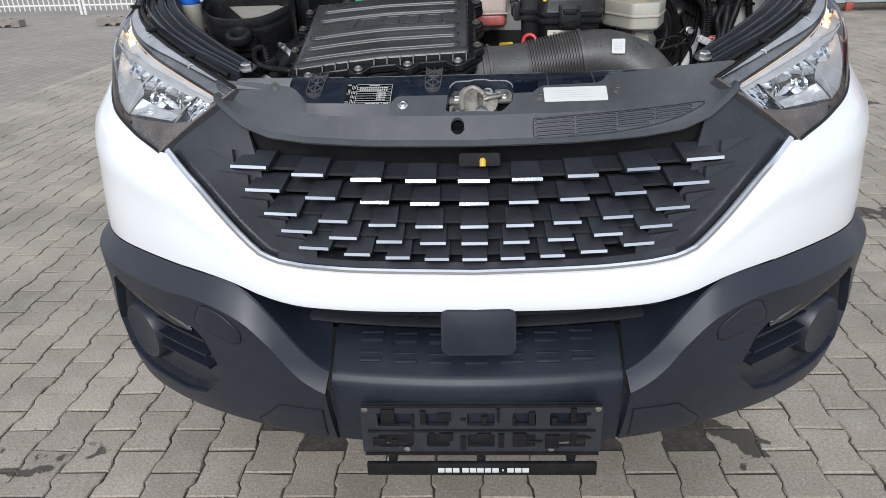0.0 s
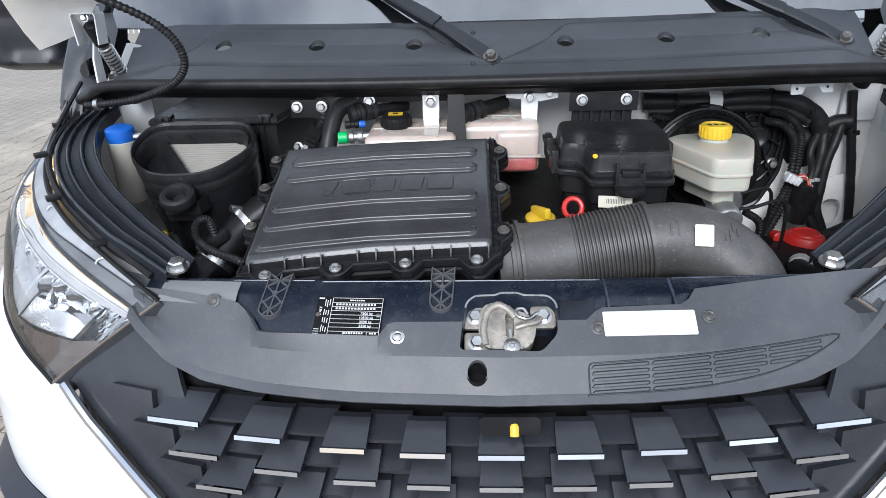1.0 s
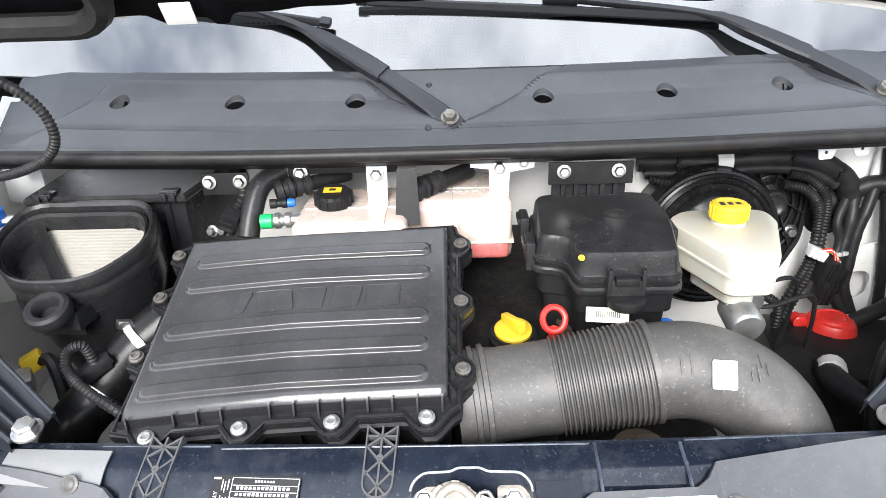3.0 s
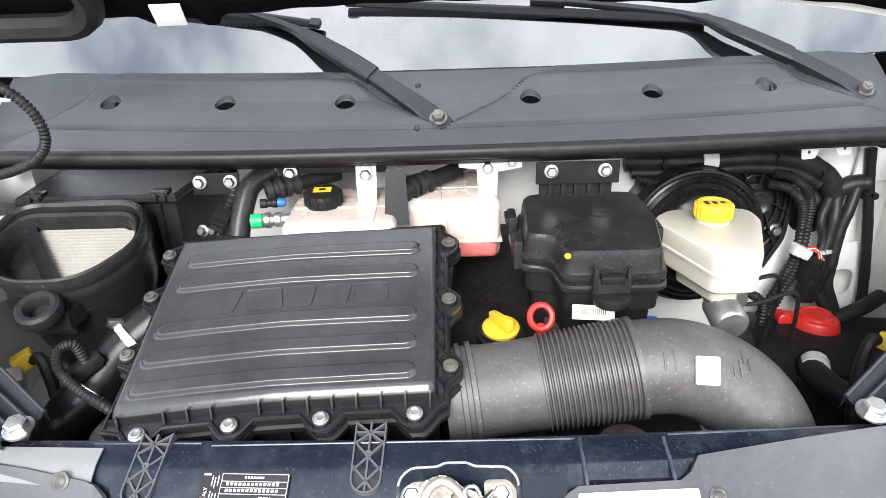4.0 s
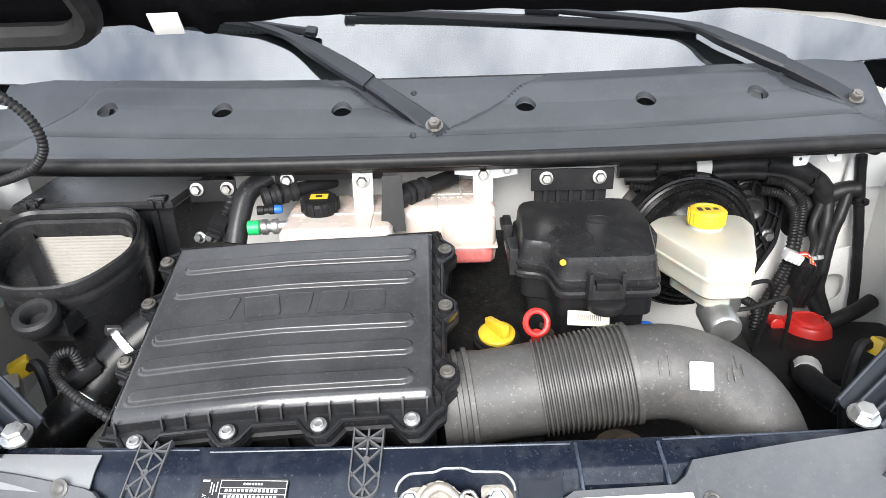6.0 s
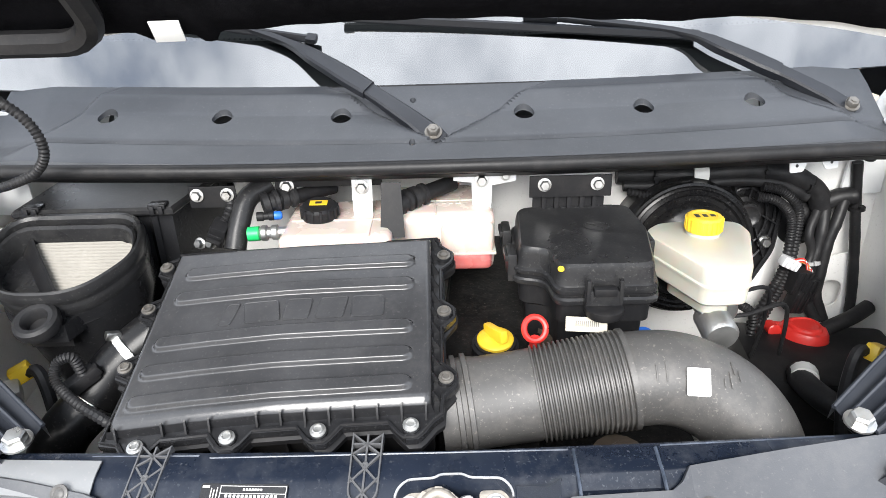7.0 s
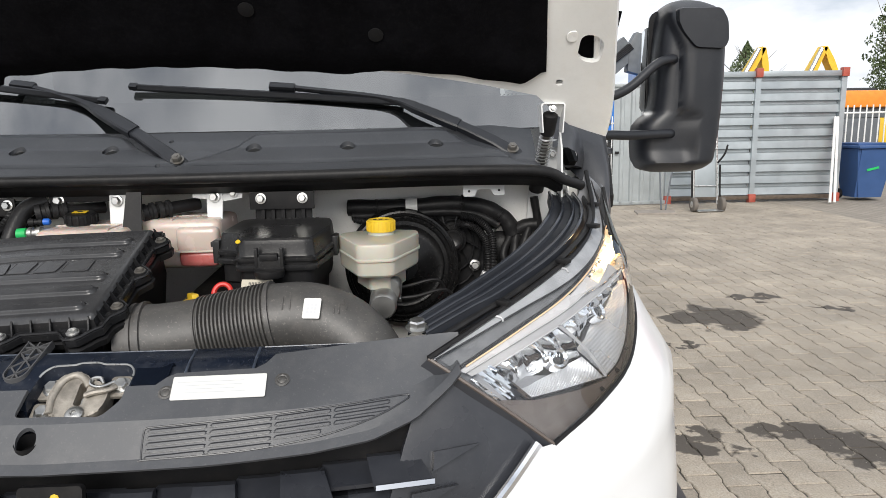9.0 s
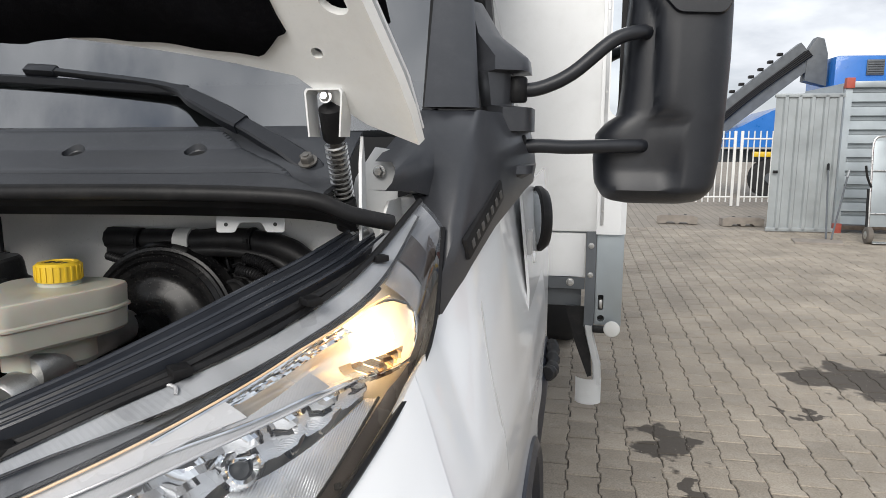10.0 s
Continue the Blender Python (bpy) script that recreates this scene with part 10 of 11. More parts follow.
turned(bm, (0.312, 2.30, 1.226), (0, -0.2, 1), [(0, 0.014), (0.018, 0.014), (0.018, 0.010)], seg=16)
part("blue_cap", bm, "blue", engine, "small blue cap")
for k, pts in enumerate(([(0.10, 2.06, 1.13), (0.15, 2.05, 1.15), (0.22, 2.06, 1.14), (0.30, 2.05, 1.16)], [(0.30, 2.07, 1.12), (0.36, 2.06, 1.16), (0.40, 2.05, 1.15)], [(0.05, 2.10, 1.08), (0.10, 2.07, 1.15), (0.13, 2.06, 1.13)])):
    bm = bmesh.new()
    tube(bm, pts, 0.012 - 0.003 * k, seg=8)
    part("engine_hose", bm, "dark" if k != 1 else "alu", engine)

# fuse box
fuse = thing("fuse_box", 0.235, 2.37, 1.3, "black plastic fuse box with a clipped lid", "fuse box")
TOP = round_poly([(0.128, 2.445), (0.215, 2.462), (0.314, 2.448), (0.322, 2.36), (0.302, 2.240), (0.168, 2.240), (0.160, 2.292), (0.118, 2.302)], 0.016)
TC = (0.225, 2.35)


def fuse_ring(k, z, inset=0.0):
    out = []
    for x, y in TOP:
        px, py = TC[0] + (x - TC[0]) * k, TC[1] + (y - TC[1]) * k
        out.append(Vector((px, py, z + 0.045 * (py - 2.34))))
    return out


bm = bmesh.new()
rings(bm, [fuse_ring(1.045, 1.350), fuse_ring(1.05, 1.352), fuse_ring(1.05, 1.356), fuse_ring(1.01, 1.359), fuse_ring(1.0, 1.362), fuse_ring(0.985, 1.380), fuse_ring(0.968, 1.3870), fuse_ring(0.94, 1.3905), fuse_ring(0.5, 1.3925)])
lid2 = part("lid", bm, "fuse_plastic", fuse, smooth=24)
bm = bmesh.new()
rings(bm, [fuse_ring(1.0, 1.350), fuse_ring(1.0, 1.338), fuse_ring(0.97, 1.335), fuse_ring(0.96, 1.30), fuse_ring(0.88, 1.295), fuse_ring(0.85, 1.24)])
part("base", bm, "dark", fuse, smooth=25)
bm = bmesh.new()
rings(bm, [fuse_ring(1.055, 1.334), fuse_ring(1.065, 1.337), fuse_ring(1.065, 1.341), fuse_ring(1.04, 1.344)])
part("rim", bm, "fuse_plastic", fuse, smooth=30)
bm = bmesh.new()
box(bm, (0.228, 2.226, 1.340), (0.052, 0.014, 0.036), 0.005)
box(bm, (0.206, 2.224, 1.356), (0.006, 0.012, 0.034), 0.002)
box(bm, (0.250, 2.224, 1.356), (0.006, 0.012, 0.034), 0.002)
clip = part("front_clip", bm, "fuse_plastic", fuse, smooth=25)
bm = bmesh.new()
box(bm, (0.228, 2.221, 1.357), (0.032, 0.014, 0.012), 0.003)
part("clip_tongue", bm, "dark", clip)
bm = bmesh.new()
turned(bm, (0.228, 2.220, 1.322), (0, 0, 1), [(0, 0.024), (0.004, 0.026), (0.012, 0.026), (0.014, 0.023)], seg=20)
part("clip_foot", bm, "dark", clip)
for y in (2.33, 2.42):
    bm = bmesh.new()
    box(bm, (0.112, y, 1.352), (0.014, 0.044, 0.044), 0.004)
    box(bm, (0.104, y, 1.366), (0.006, 0.036, 0.010), 0.002)
    part("side_clip", bm, "fuse_plastic", fuse)
bm = bmesh.new()
box(bm, (0.326, 2.37, 1.352), (0.012, 0.040, 0.040), 0.004)
part("side_clip", bm, "fuse_plastic", fuse)
bm = bmesh.new()
turned(bm, (0.171, 2.2425, 1.3815), (0, -0.6, 0.8), [(0, 0.0046), (0.0012, 0.0042)], seg=14)
part("paint_dot", bm, "yellow", lid2, "yellow paint dot")
bm = bmesh.new()
tube(bm, [(0.243 + 0.019 * math.cos(q), 2.362 + 0.015 * math.sin(q), 1.3936) for q in [2 * math.pi * i / 24 for i in range(25)]], 0.0009, seg=5, n=1, cap=False)
tube(bm, [(0.230, 2.372, 1.3936), (0.256, 2.352, 1.3928)], 0.0009, seg=5, n=1)
part("moulded_mark", bm, "fuse_plastic", lid2)
bm = bmesh.new()
turned(bm, (0.240, 2.400, 1.3945), (0, 0, 1), [(0, 0.006), (0.0008, 0.006), (0.0008, 0.0)], seg=16)
part("moulded_mark", bm, "fuse_plastic", lid2)
for k in range(11):
    bm = bmesh.new()
    box(bm, (0.172 + 0.011 * k, 2.440, 1.3958), (0.007, 0.008, 0.0010), 0.0003)
    part("moulded_mark", bm, "fuse_plastic", lid2)
tag_m = pose(0.205, 2.218, 1.308, 62, 0, -8)
bm = bmesh.new()
slab(bm, rounded(0.056, 0.020, 0.001, 2), 0.0008, tag_m)
tagl = part("tag", bm, "tag_cream", fuse, "cream paper tag with a bar code")
for i in range(12):
    bm = bmesh.new()
    box(bm, tag_m @ Vector((-0.014 + i * 0.0027, 0.001, 0.001)), (0.0013, 0.008, 0.0003), 0, pose(0, 0, 0, 62, 0, -8))
    part("bar", bm, "ink", tagl)

# brake booster, master cylinder and reservoir
brake = thing("brake_booster", 0.43, 2.52, 1.25, "black brake servo with an alloy master cylinder", "brake servo")
bm = bmesh.new()
turned(bm, (0.450, 2.62, 1.262), (0.05, -1, 0.10), [(0, 0.122), (0.05, 0.126), (0.056, 0.131), (0.064, 0.131), (0.070, 0.125), (0.080, 0.122), (0.083, 0.1225), (0.084, 0.118), (0.088, 0.117), (0.090, 0.113), (0.087, 0.110), (0.091, 0.104), (0.087, 0.100), (0.087, 0.092), (0.091, 0.089), (0.089, 0.084), (0.090, 0.070), (0.098, 0.060), (0.102, 0.03), (0.13, 0.028)], seg=52)
part("servo_drum", bm, "servo", brake)
bm = bmesh.new()
turned(bm, (0.425, 2.50, 1.282), (0.0, -1, -0.06), [(0, 0.024), (0.06, 0.022), (0.14, 0.022), (0.145, 0.030), (0.19, 0.030), (0.195, 0.026)], seg=24)
cyl = part("master_cylinder", bm, "alu", brake)
bm = bmesh.new()
turned(bm, (0.420, 2.325, 1.256), (0.0, -1, -0.15), [(0, 0.026), (0.05, 0.026), (0.055, 0.022)], seg=24)
part("valve", bm, "alu", cyl)
for k, pts in enumerate(([(0.44, 2.33, 1.25), (0.48, 2.33, 1.252), (0.54, 2.345, 1.26), (0.56, 2.36, 1.22), (0.565, 2.37, 1.15)], [(0.44, 2.36, 1.26), (0.47, 2.37, 1.265), (0.53, 2.38, 1.27), (0.545, 2.40, 1.2), (0.54, 2.41, 1.12)])):
    bm = bmesh.new()
    tube(bm, pts, 0.0035, seg=8)
    part("brake_line", bm, "dark", brake)
    bm = bmesh.new()
    turned(bm, pts[0], (1, 0, 0), [(0, 0.008), (0.012, 0.008), (0.013, 0.005)], seg=6)
    part("union_nut", bm, "alu", brake)
res = thing("brake_reservoir", 0.415, 2.36, 1.3, "milky brake fluid reservoir with a yellow cap", "reservoir")
RT = [(0.333, 2.405), (0.360, 2.432), (0.440, 2.440), (0.488, 2.428), (0.490, 2.385), (0.442, 2.258), (0.378, 2.256), (0.330, 2.382)]
RT = round_poly(RT, 0.014)
RM = (0.415, 2.355)


def res_ring(k, z):
    return [Vector((RM[0] + (x - RM[0]) * k, RM[1] + (y - RM[1]) * k, z)) for x, y in RT]


bm = bmesh.new()
rings(bm, [res_ring(0.93, 1.306), res_ring(0.975, 1.310), res_ring(0.985, 1.334), res_ring(1.025, 1.336), res_ring(1.025, 1.339), res_ring(0.99, 1.341), res_ring(1.0, 1.362), res_ring(0.985, 1.3665), res_ring(0.95, 1.368)])
part("bottle", bm, "reservoir", res, smooth=30)
bm = bmesh.new()
rings(bm, [[Vector((0.42 + (x - 0.42) * 0.6, 2.35 + (y - 2.35) * 0.55, z)) for x, y in RT] for z in (1.275, 1.302)])
part("lower_chamber", bm, "reservoir", res, smooth=30)
bm = bmesh.new()
turned(bm, (0.415, 2.385, 1.362), (0, 0, 1), [(0, 0.027), (0.010, 0.025), (0.014, 0.025)], seg=24)
part("neck", bm, "reservoir", res)
bm = bmesh.new()
turned(bm, (0.415, 2.385, 1.374), (0, 0, 1), [(0, 0.0275), (0.020, 0.0275), (0.0235, 0.0245), (0.024, 0.019), (0.0225, 0.018), (0.0225, 0.0)], seg=30)
cap = part("cap", bm, "yellow", res, "yellow ribbed cap")
for k in range(22):
    a = k * 2 * math.pi / 22
    bm = bmesh.new()
    box(bm, (0.415 + 0.0278 * math.cos(a), 2.385 + 0.0278 * math.sin(a), 1.385), (0.002, 0.003, 0.019), 0.0006, pose(0, 0, 0, 0, 0, math.degrees(a)))
    part("cap_rib", bm, "yellow", cap)
for k in range(3):
    bm = bmesh.new()
    box(bm, (0.403 + 0.012 * k, 2.385, 1.3968), (0.007, 0.012 - 0.002 * k, 0.0006), 0)
    part("print_block", bm, "ink", cap)


# loom, ducts and clutter at the driver's side
loom = thing("wiring_loom", 0.5, 2.58, 1.4, "thick taped black wiring loom along the firewall", "wiring loom")


def sleeve(pts, r, mat="rubber", ridge=0.0, pitch=0.006):
    """A cable or ridged sleeve along a smooth way."""
    run = sum((Vector(b) - Vector(a)).length for a, b in zip(pts, pts[1:]))
    n = max(6, int(run / (pitch / 4 if ridge else 0.008) / (len(pts) - 1)))
    bm = bmesh.new()
    tube(bm, pts, (lambda t: r + ridge * math.sin(t * run / pitch * 2 * math.pi)) if ridge else (lambda t: r * (1 + 0.05 * math.sin(t * 47) * math.sin(t * 19))), seg=10, n=min(n, 90))
    return bm


for pts, r in (([(0.330, 2.600, 1.396), (0.428, 2.590, 1.396), (0.480, 2.588, 1.397), (0.568, 2.585, 1.402), (0.640, 2.582, 1.392), (0.688, 2.580, 1.364), (0.706, 2.580, 1.330)], 0.019),
               ([(0.34, 2.585, 1.378), (0.44, 2.575, 1.380), (0.54, 2.575, 1.386), (0.62, 2.575, 1.378), (0.672, 2.572, 1.352)], 0.010),
               ([(0.706, 2.582, 1.335), (0.736, 2.576, 1.350), (0.760, 2.572, 1.352)], 0.016),
               ([(0.712, 2.578, 1.330), (0.706, 2.560, 1.295), (0.700, 2.552, 1.255), (0.690, 2.545, 1.215), (0.690, 2.54, 1.165), (0.712, 2.53, 1.12)], 0.0115),
               ([(0.740, 2.570, 1.345), (0.726, 2.555, 1.310), (0.714, 2.548, 1.270), (0.708, 2.54, 1.22), (0.706, 2.535, 1.17), (0.726, 2.53, 1.12)], 0.0105),
               ([(0.700, 2.575, 1.330), (0.680, 2.555, 1.290), (0.690, 2.55, 1.25), (0.676, 2.54, 1.215)], 0.0085)):
    part("strand", sleeve(pts, r), "rubber", loom)
part("taped_lead", sleeve([(0.752, 2.575, 1.415), (0.766, 2.575, 1.335), (0.780, 2.57, 1.25), (0.792, 2.565, 1.16), (0.795, 2.56, 1.10)], 0.0095), "rubber", loom)
for pts in ([(0.575, 2.560, 1.360), (0.612, 2.555, 1.352), (0.638, 2.552, 1.325), (0.645, 2.55, 1.283), (0.640, 2.545, 1.220), (0.615, 2.535, 1.165), (0.580, 2.52, 1.10), (0.560, 2.50, 1.05)],
            [(0.585, 2.565, 1.378), (0.622, 2.56, 1.368), (0.652, 2.555, 1.335), (0.656, 2.552, 1.283), (0.650, 2.545, 1.215), (0.625, 2.535, 1.155), (0.592, 2.52, 1.09)],
            [(0.540, 2.50, 1.180), (0.575, 2.495, 1.150), (0.570, 2.49, 1.08)]):
    part("corrugated_sleeve", sleeve(pts, 0.0082, ridge=0.0011), "rubber", loom)
part("corrugated_sleeve", sleeve([(0.345, 2.570, 1.372), (0.385, 2.560, 1.368), (0.42, 2.560, 1.380)], 0.0065, ridge=0.0010), "rubber", loom)
bm = bmesh.new()
turned(bm, (0.462, 2.588, 1.397), (1, -0.02, 0.02), [(0, 0.0215), (0.026, 0.0215)], seg=20)
part("white_tape", bm, "label", loom)
for p, d in (((0.392, 2.588, 1.395), (1, 0, 0)), ((0.588, 2.583, 1.402), (1, 0, 0)), ((0.672, 2.58, 1.374), (0.8, 0, -0.6)), ((0.690, 2.545, 1.236), (0.1, -0.2, -1)), ((0.768, 2.574, 1.330), (0.1, 0, -1))):
    bm = bmesh.new()
    turned(bm, p, d, [(0, 0.0205 if p[2] > 1.34 else 0.0150), (0.006, 0.0205 if p[2] > 1.34 else 0.0150)], seg=14)
    box(bm, Vector(p) + Vector((0, -0.020 if p[2] > 1.34 else -0.015, 0.002)), (0.007, 0.006, 0.007), 0.001)
    part("cable_tie", bm, "dark" if p[2] > 1.25 else "grey_ink", loom)
for k, (x, z) in enumerate(((0.664, 1.205), (0.680, 1.188), (0.668, 1.165))):
    bm = bmesh.new()
    box(bm, (x, 2.528, z), (0.034, 0.026, 0.050), 0.005, pose(0, 0, 0, 8, 10, 12))
    for q in range(3):
        box(bm, (x - 0.010 + 0.010 * q, 2.514, z), (0.004, 0.004, 0.044), 0.001, pose(0, 0, 0, 8, 10, 12))
    part("plug", bm, "dark", loom)
bm = bmesh.new()
box(bm, (0.642, 2.532, 1.240), (0.034, 0.022, 0.020), 0.004, pose(0, 0, 0, 0, 25, 0))
for q in range(3):
    box(bm, (0.634 + 0.009 * q, 2.520, 1.244 - 0.004 * q), (0.005, 0.006, 0.016), 0.001, pose(0, 0, 0, 0, 25, 0))
part("pale_plug", bm, "lamp_white", loom)
for k in range(7):
    bm = bmesh.new()
    tube(bm, [(0.648 + 0.004 * k, 2.530, 1.246 - 0.001 * k), (0.662 + 0.003 * k, 2.520, 1.252 - 0.004 * k), (0.674 + 0.002 * k, 2.525, 1.226 - 0.002 * k), (0.680, 2.528, 1.208)], 0.0014, seg=5)
    part("wire", bm, ("red", "label", "red", "orange", "label", "red", "grey_ink")[k], loom)
pedal = thing("clutch_bracket", 0.58, 2.58, 1.3, "black ribbed plastic bracket on the firewall", "bracket")
plate_o = [(0.508, 1.392), (0.610, 1.380), (0.640, 1.330), (0.636, 1.240), (0.600, 1.165), (0.560, 1.150), (0.515, 1.20)]
bm = bmesh.new()
slab(bm, round_poly(plate_o, 0.015), 0.012, Matrix(((1, 0, 0, 0), (0, 0, -1, 2.612), (0, 1, 0, 0), (0, 0, 0, 1))), 0.003)
part("plate", bm, "dark", pedal, smooth=20)
bm = bmesh.new()
tube(bm, [(x, 2.592, z) for x, z in round_poly(plate_o, 0.015) + round_poly(plate_o, 0.015)[:1]], 0.005, seg=6, n=1, cap=False)
part("plate_rim", bm, "airbox", pedal)
bm = bmesh.new()
turned(bm, (0.566, 2.600, 1.318), (0, -1, 0.1), [(0, 0.034), (0.020, 0.032), (0.024, 0.024), (0.040, 0.023), (0.043, 0.019), (0.039, 0.014), (0.039, 0.0)], seg=28)
part("boss", bm, "fuse_plastic", pedal)
for a in range(0, 360, 40):
    p = Vector((0.566 + 0.030 * math.cos(radians(a)), 2.590, 1.318 + 0.030 * math.sin(radians(a))))
    q = Vector((0.572 + 0.062 * math.cos(radians(a)), 2.594, 1.295 + 0.105 * math.sin(radians(a))))
    bm = bmesh.new()
    rings(bm, [[c + Vector((-math.sin(radians(a)) * w, dy, math.cos(radians(a)) * w)) for w, dy in ((-0.0016, 0.012), (-0.0016, -0.010), (0.0016, -0.010), (0.0016, 0.012))] for c in (p, q)])
    part("spoke", bm, "airbox", pedal)
for rx, rz in ((0.046, 0.060), (0.060, 0.095)):
    bm = bmesh.new()
    tube(bm, [(0.570 + rx * math.cos(radians(a)), 2.592, 1.305 + rz * math.sin(radians(a))) for a in range(0, 361, 15)], 0.0032, seg=6, n=1, cap=False)
    part("ring_web", bm, "airbox", pedal)
bm = bmesh.new()
turned(bm, (0.618, 2.596, 1.257), (0, -1, 0.1), [(0, 0.014), (0.006, 0.014), (0.007, 0.010)], seg=18)
part("eyelet", bm, "airbox", pedal)
bm = bmesh.new()
bolt(bm, (0.618, 2.590, 1.257), (0, -1, 0.1), 0.0095, 0.010)
part("bolt", bm, "steel", pedal)
grom = thing("cable_grommet", 0.69, 2.6, 1.29, "round black rubber grommet in the firewall", "grommet")
bm = bmesh.new()
turned(bm, (0.686, 2.614, 1.292), (0, -1, 0), [(0, 0.052), (0.008, 0.050), (0.012, 0.042), (0.022, 0.036), (0.030, 0.022), (0.030, 0.0)], seg=30)
part("ring", bm, "rubber", grom)
stay = thing("wing_stay", 0.75, 2.57, 1.18, "white pressed stay with an oval hole on the inner wing", "bracket")
bm = bmesh.new()
slab(bm, round_poly([(0.700, 1.215), (0.800, 1.235), (0.812, 1.10), (0.735, 1.06)], 0.018), 0.004, Matrix(((1, 0, 0, 0), (0, 0, -1, 2.590), (0, 1, 0, 0), (0, 0, 0, 1))), 0.001)
cut = bmesh.new()
slab(cut, rounded(0.044, 0.058, 0.020, 5, 0.762, 1.145), 0.03, Matrix(((1, 0, 0, 0), (0, 0, -1, 2.60), (0, 1, 0, 0), (0, 0, 0, 1))))
bm = carve(bm, cut)
part("plate", bm, "inner_white", stay, smooth=20)

# dusty brown hose end by the dipstick
brown = thing("heater_hose", 0.2, 2.36, 1.19, "dusty brown hose end with a steel clamp", "hose")
bm = bmesh.new()
tube(bm, [(0.165, 2.350, 1.140), (0.190, 2.362, 1.188), (0.222, 2.372, 1.196), (0.262, 2.374, 1.176), (0.300, 2.370, 1.120), (0.310, 2.366, 1.05)], 0.033, seg=20)
part("pipe", bm, "rust", brown)
bm = bmesh.new()
turned(bm, (0.246, 2.374, 1.188), (0.88, 0.02, -0.47), [(0, 0.033), (0, 0.0365), (0.013, 0.0365), (0.013, 0.033)], seg=28)
part("clamp", bm, "alu", brown)
bm = bmesh.new()
turned(bm, (0.250, 2.368, 1.218), (0.4, -0.9, 0), [(0, 0.006), (0.022, 0.006), (0.024, 0.004)], seg=12)
part("clamp_screw", bm, "steel", brown)

# battery with its red terminal cover
batt = thing("battery", 0.68, 2.45, 0.95, "black battery box with a red terminal cover", "battery")
bm = bmesh.new()
box(bm, (0.675, 2.425, 1.015), (0.27, 0.20, 0.20), 0.012, pose(0, 0, 0, 0, 0, -8))
part("case", bm, "dark", batt)
bm = bmesh.new()
cover_o = round_poly([(-0.044, 0.020), (-0.020, 0.040), (0.030, 0.036), (0.044, 0.0), (0.030, -0.040), (-0.004, -0.046), (-0.040, -0.020)], 0.018)
rings(bm, [[Vector((0.670 + x * k, 2.487 + y * k, z)) for x, y in cover_o] for z, k in ((1.090, 1.02), (1.112, 1.02), (1.116, 0.98), (1.126, 0.94), (1.131, 0.86), (1.132, 0.70), (1.136, 0.66), (1.138, 0.56), (1.136, 0.50), (1.136, 0.05))])
cover = part("terminal_cover", bm, "red", batt, "red terminal cover", smooth=35)
bm = bmesh.new()
turned(bm, (0.618, 2.515, 1.118), (0, -1, 0.1), [(0, 0.012), (0.024, 0.012), (0.026, 0.009)], seg=16)
box(bm, (0.640, 2.505, 1.118), (0.04, 0.02, 0.018), 0.004, pose(0, 0, 0, 0, 0, -15))
part("lug", bm, "red", cover)
bm = bmesh.new()
tube(bm, [(0.705, 2.49, 1.12), (0.76, 2.50, 1.14), (0.80, 2.52, 1.15)], 0.014, seg=12)
part("battery_cable", bm, "rubber", batt)
cond = thing("taped_cable", 0.62, 2.3, 1.1, "taped cable bundle with pale and yellow bands", "cable", group="bay cables")
bm = bmesh.new()
tube(bm, [(0.60, 2.36, 1.12), (0.585, 2.32, 1.13), (0.595, 2.27, 1.13), (0.63, 2.22, 1.12), (0.66, 2.17, 1.08)], 0.020, seg=12)
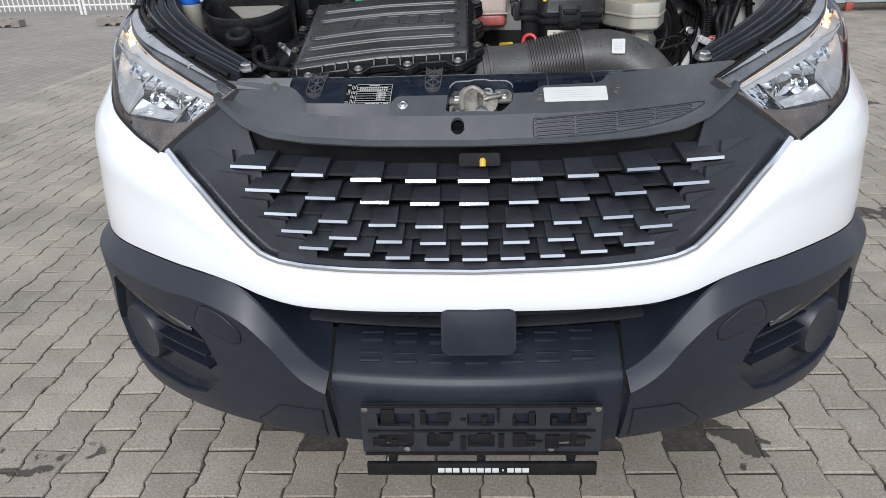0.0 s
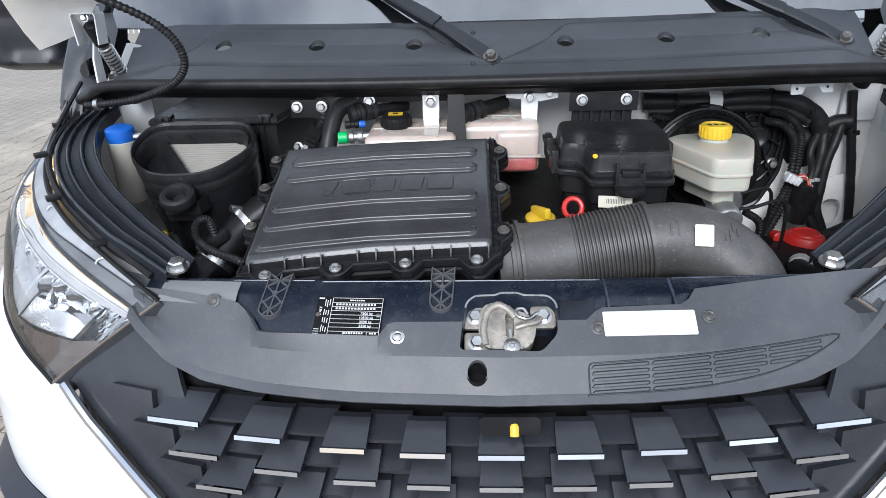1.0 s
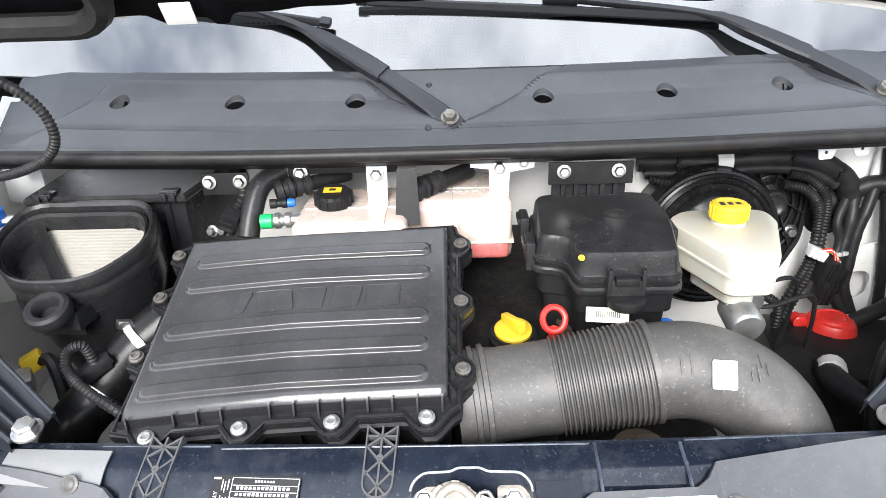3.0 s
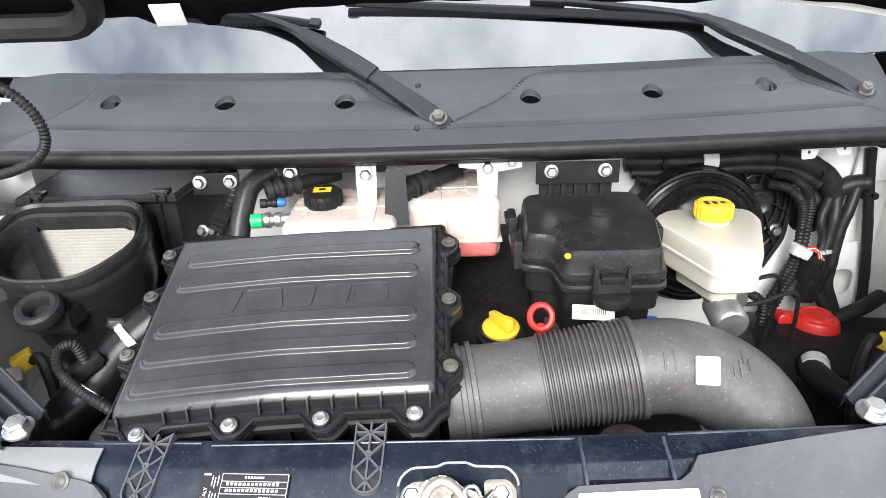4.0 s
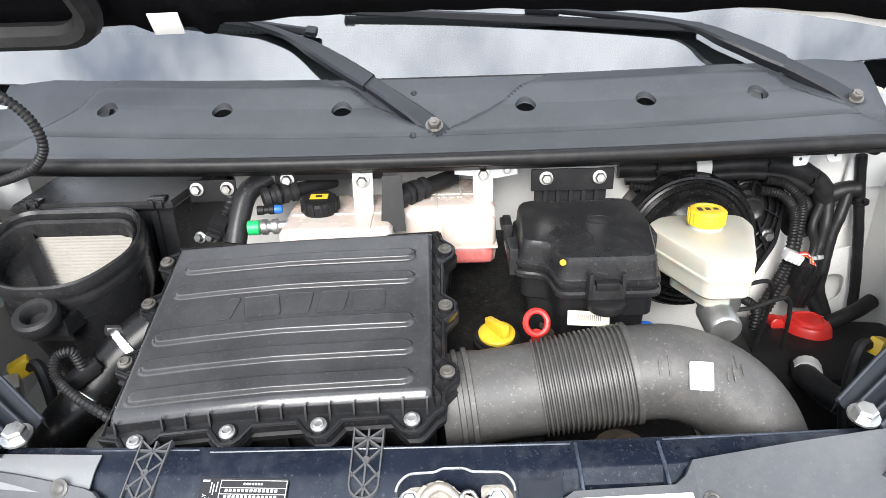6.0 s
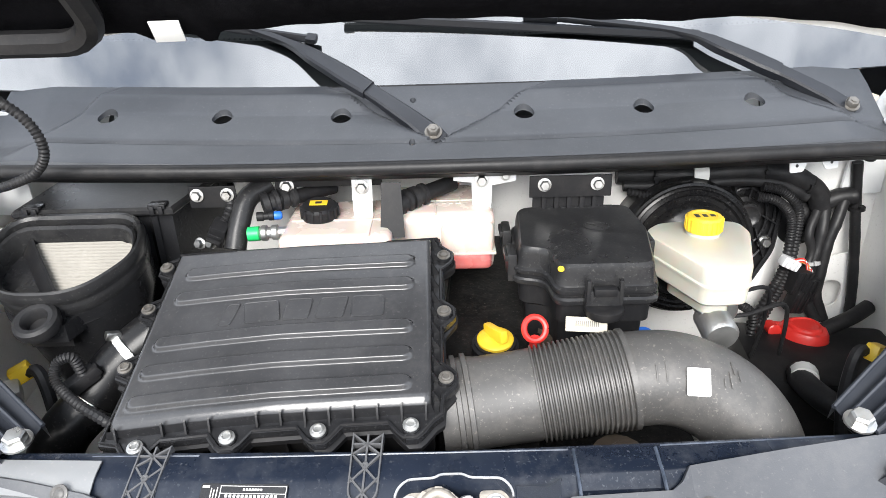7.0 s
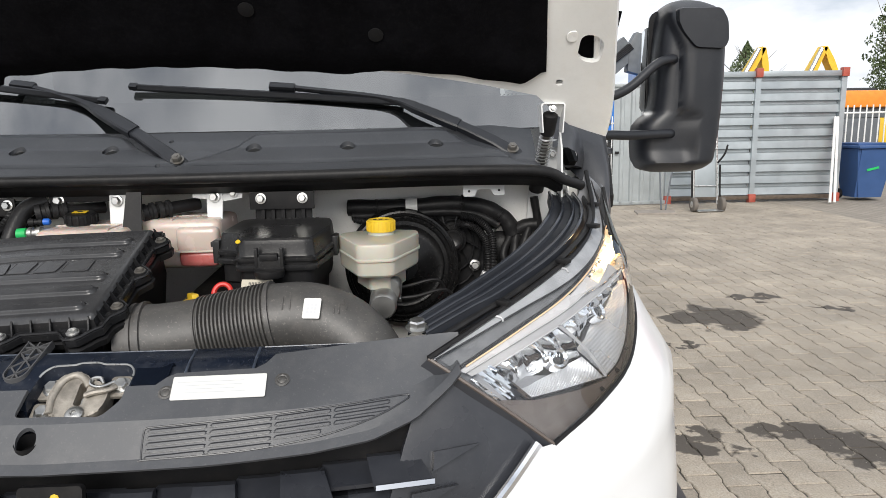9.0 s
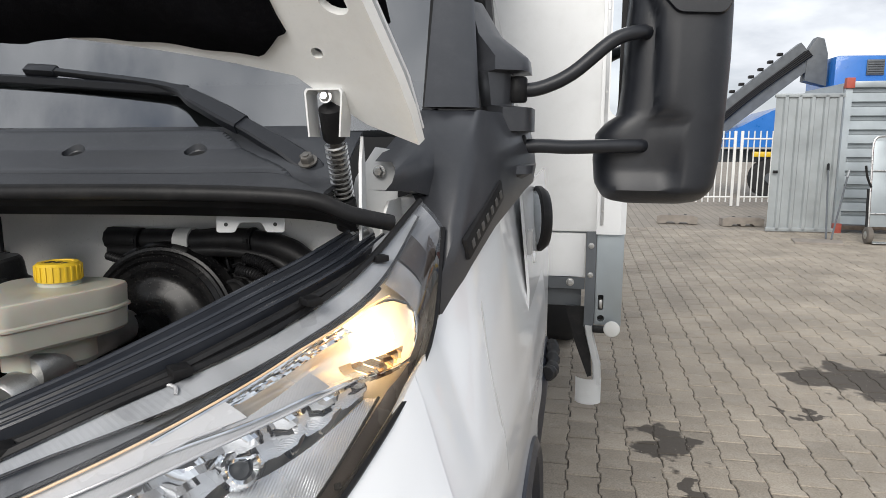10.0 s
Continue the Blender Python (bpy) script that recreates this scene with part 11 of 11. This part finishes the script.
part("sleeve", bm, "rubber", cond)
bm = bmesh.new()
tube(bm, [(0.598, 2.345, 1.128), (0.588, 2.322, 1.131)], 0.0225, seg=14, n=1)
part("pale_band", bm, "label", cond)
bm = bmesh.new()
tube(bm, [(0.612, 2.244, 1.127), (0.620, 2.234, 1.125)], 0.0215, seg=14, n=1)
part("yellow_band", bm, "yellow", cond)
for s, x in ((-1, -0.60), (1, 0.625)):
    cn = thing("headlight_plug", x, 2.2, 1.15, "yellow headlight connector with black wires", "connector", group="headlight connectors")
    bm = bmesh.new()
    box(bm, (x, 2.235, 1.24), (0.03, 0.02, 0.025), 0.004, pose(0, 0, 0, 0, 20 * s, 30))
    part("plug", bm, "yellow", cn)
    bm = bmesh.new()
    box(bm, (x + 0.01 * s, 2.21, 1.222), (0.035, 0.03, 0.03), 0.006, pose(0, 0, 0, 20, 0, 30))
    part("socket", bm, "alu", cn)
    bm = bmesh.new()
    tube(bm, [(x, 2.24, 1.235), (x - s * 0.03, 2.23, 1.24), (x - s * 0.05, 2.20, 1.16), (x - s * 0.05, 2.15, 1.05)], 0.009, seg=8)
    part("wire", bm, "rubber", cn)
# corrugated hose from bonnet to wing (washer feed)
feed = thing("bonnet_hose", -0.7, 2.42, 1.5, "corrugated black hose looping from the bonnet to the wing", "hose")
bm = bmesh.new()
tube(bm, [(-0.80, 2.44, 1.445), (-0.74, 2.42, 1.452), (-0.676, 2.40, 1.463), (-0.622, 2.375, 1.480), (-0.572, 2.355, 1.503), (-0.548, 2.347, 1.535), (-0.560, 2.350, 1.574), (-0.598, 2.350, 1.609), (-0.66, 2.33, 1.645), (-0.74, 2.30, 1.68)], lambda t: 0.0070 + 0.0009 * math.sin(t * 420), seg=9, n=32)
part("hose", bm, "rubber", feed)
bm = bmesh.new()
tube(bm, [(-0.775, 2.433, 1.4475), (-0.765, 2.430, 1.449)], 0.012, seg=10, n=1)
part("clamp", bm, "steel", feed)


# ---- setts of the yard ----
lay_setts()
joint_bed()
joint_chips()
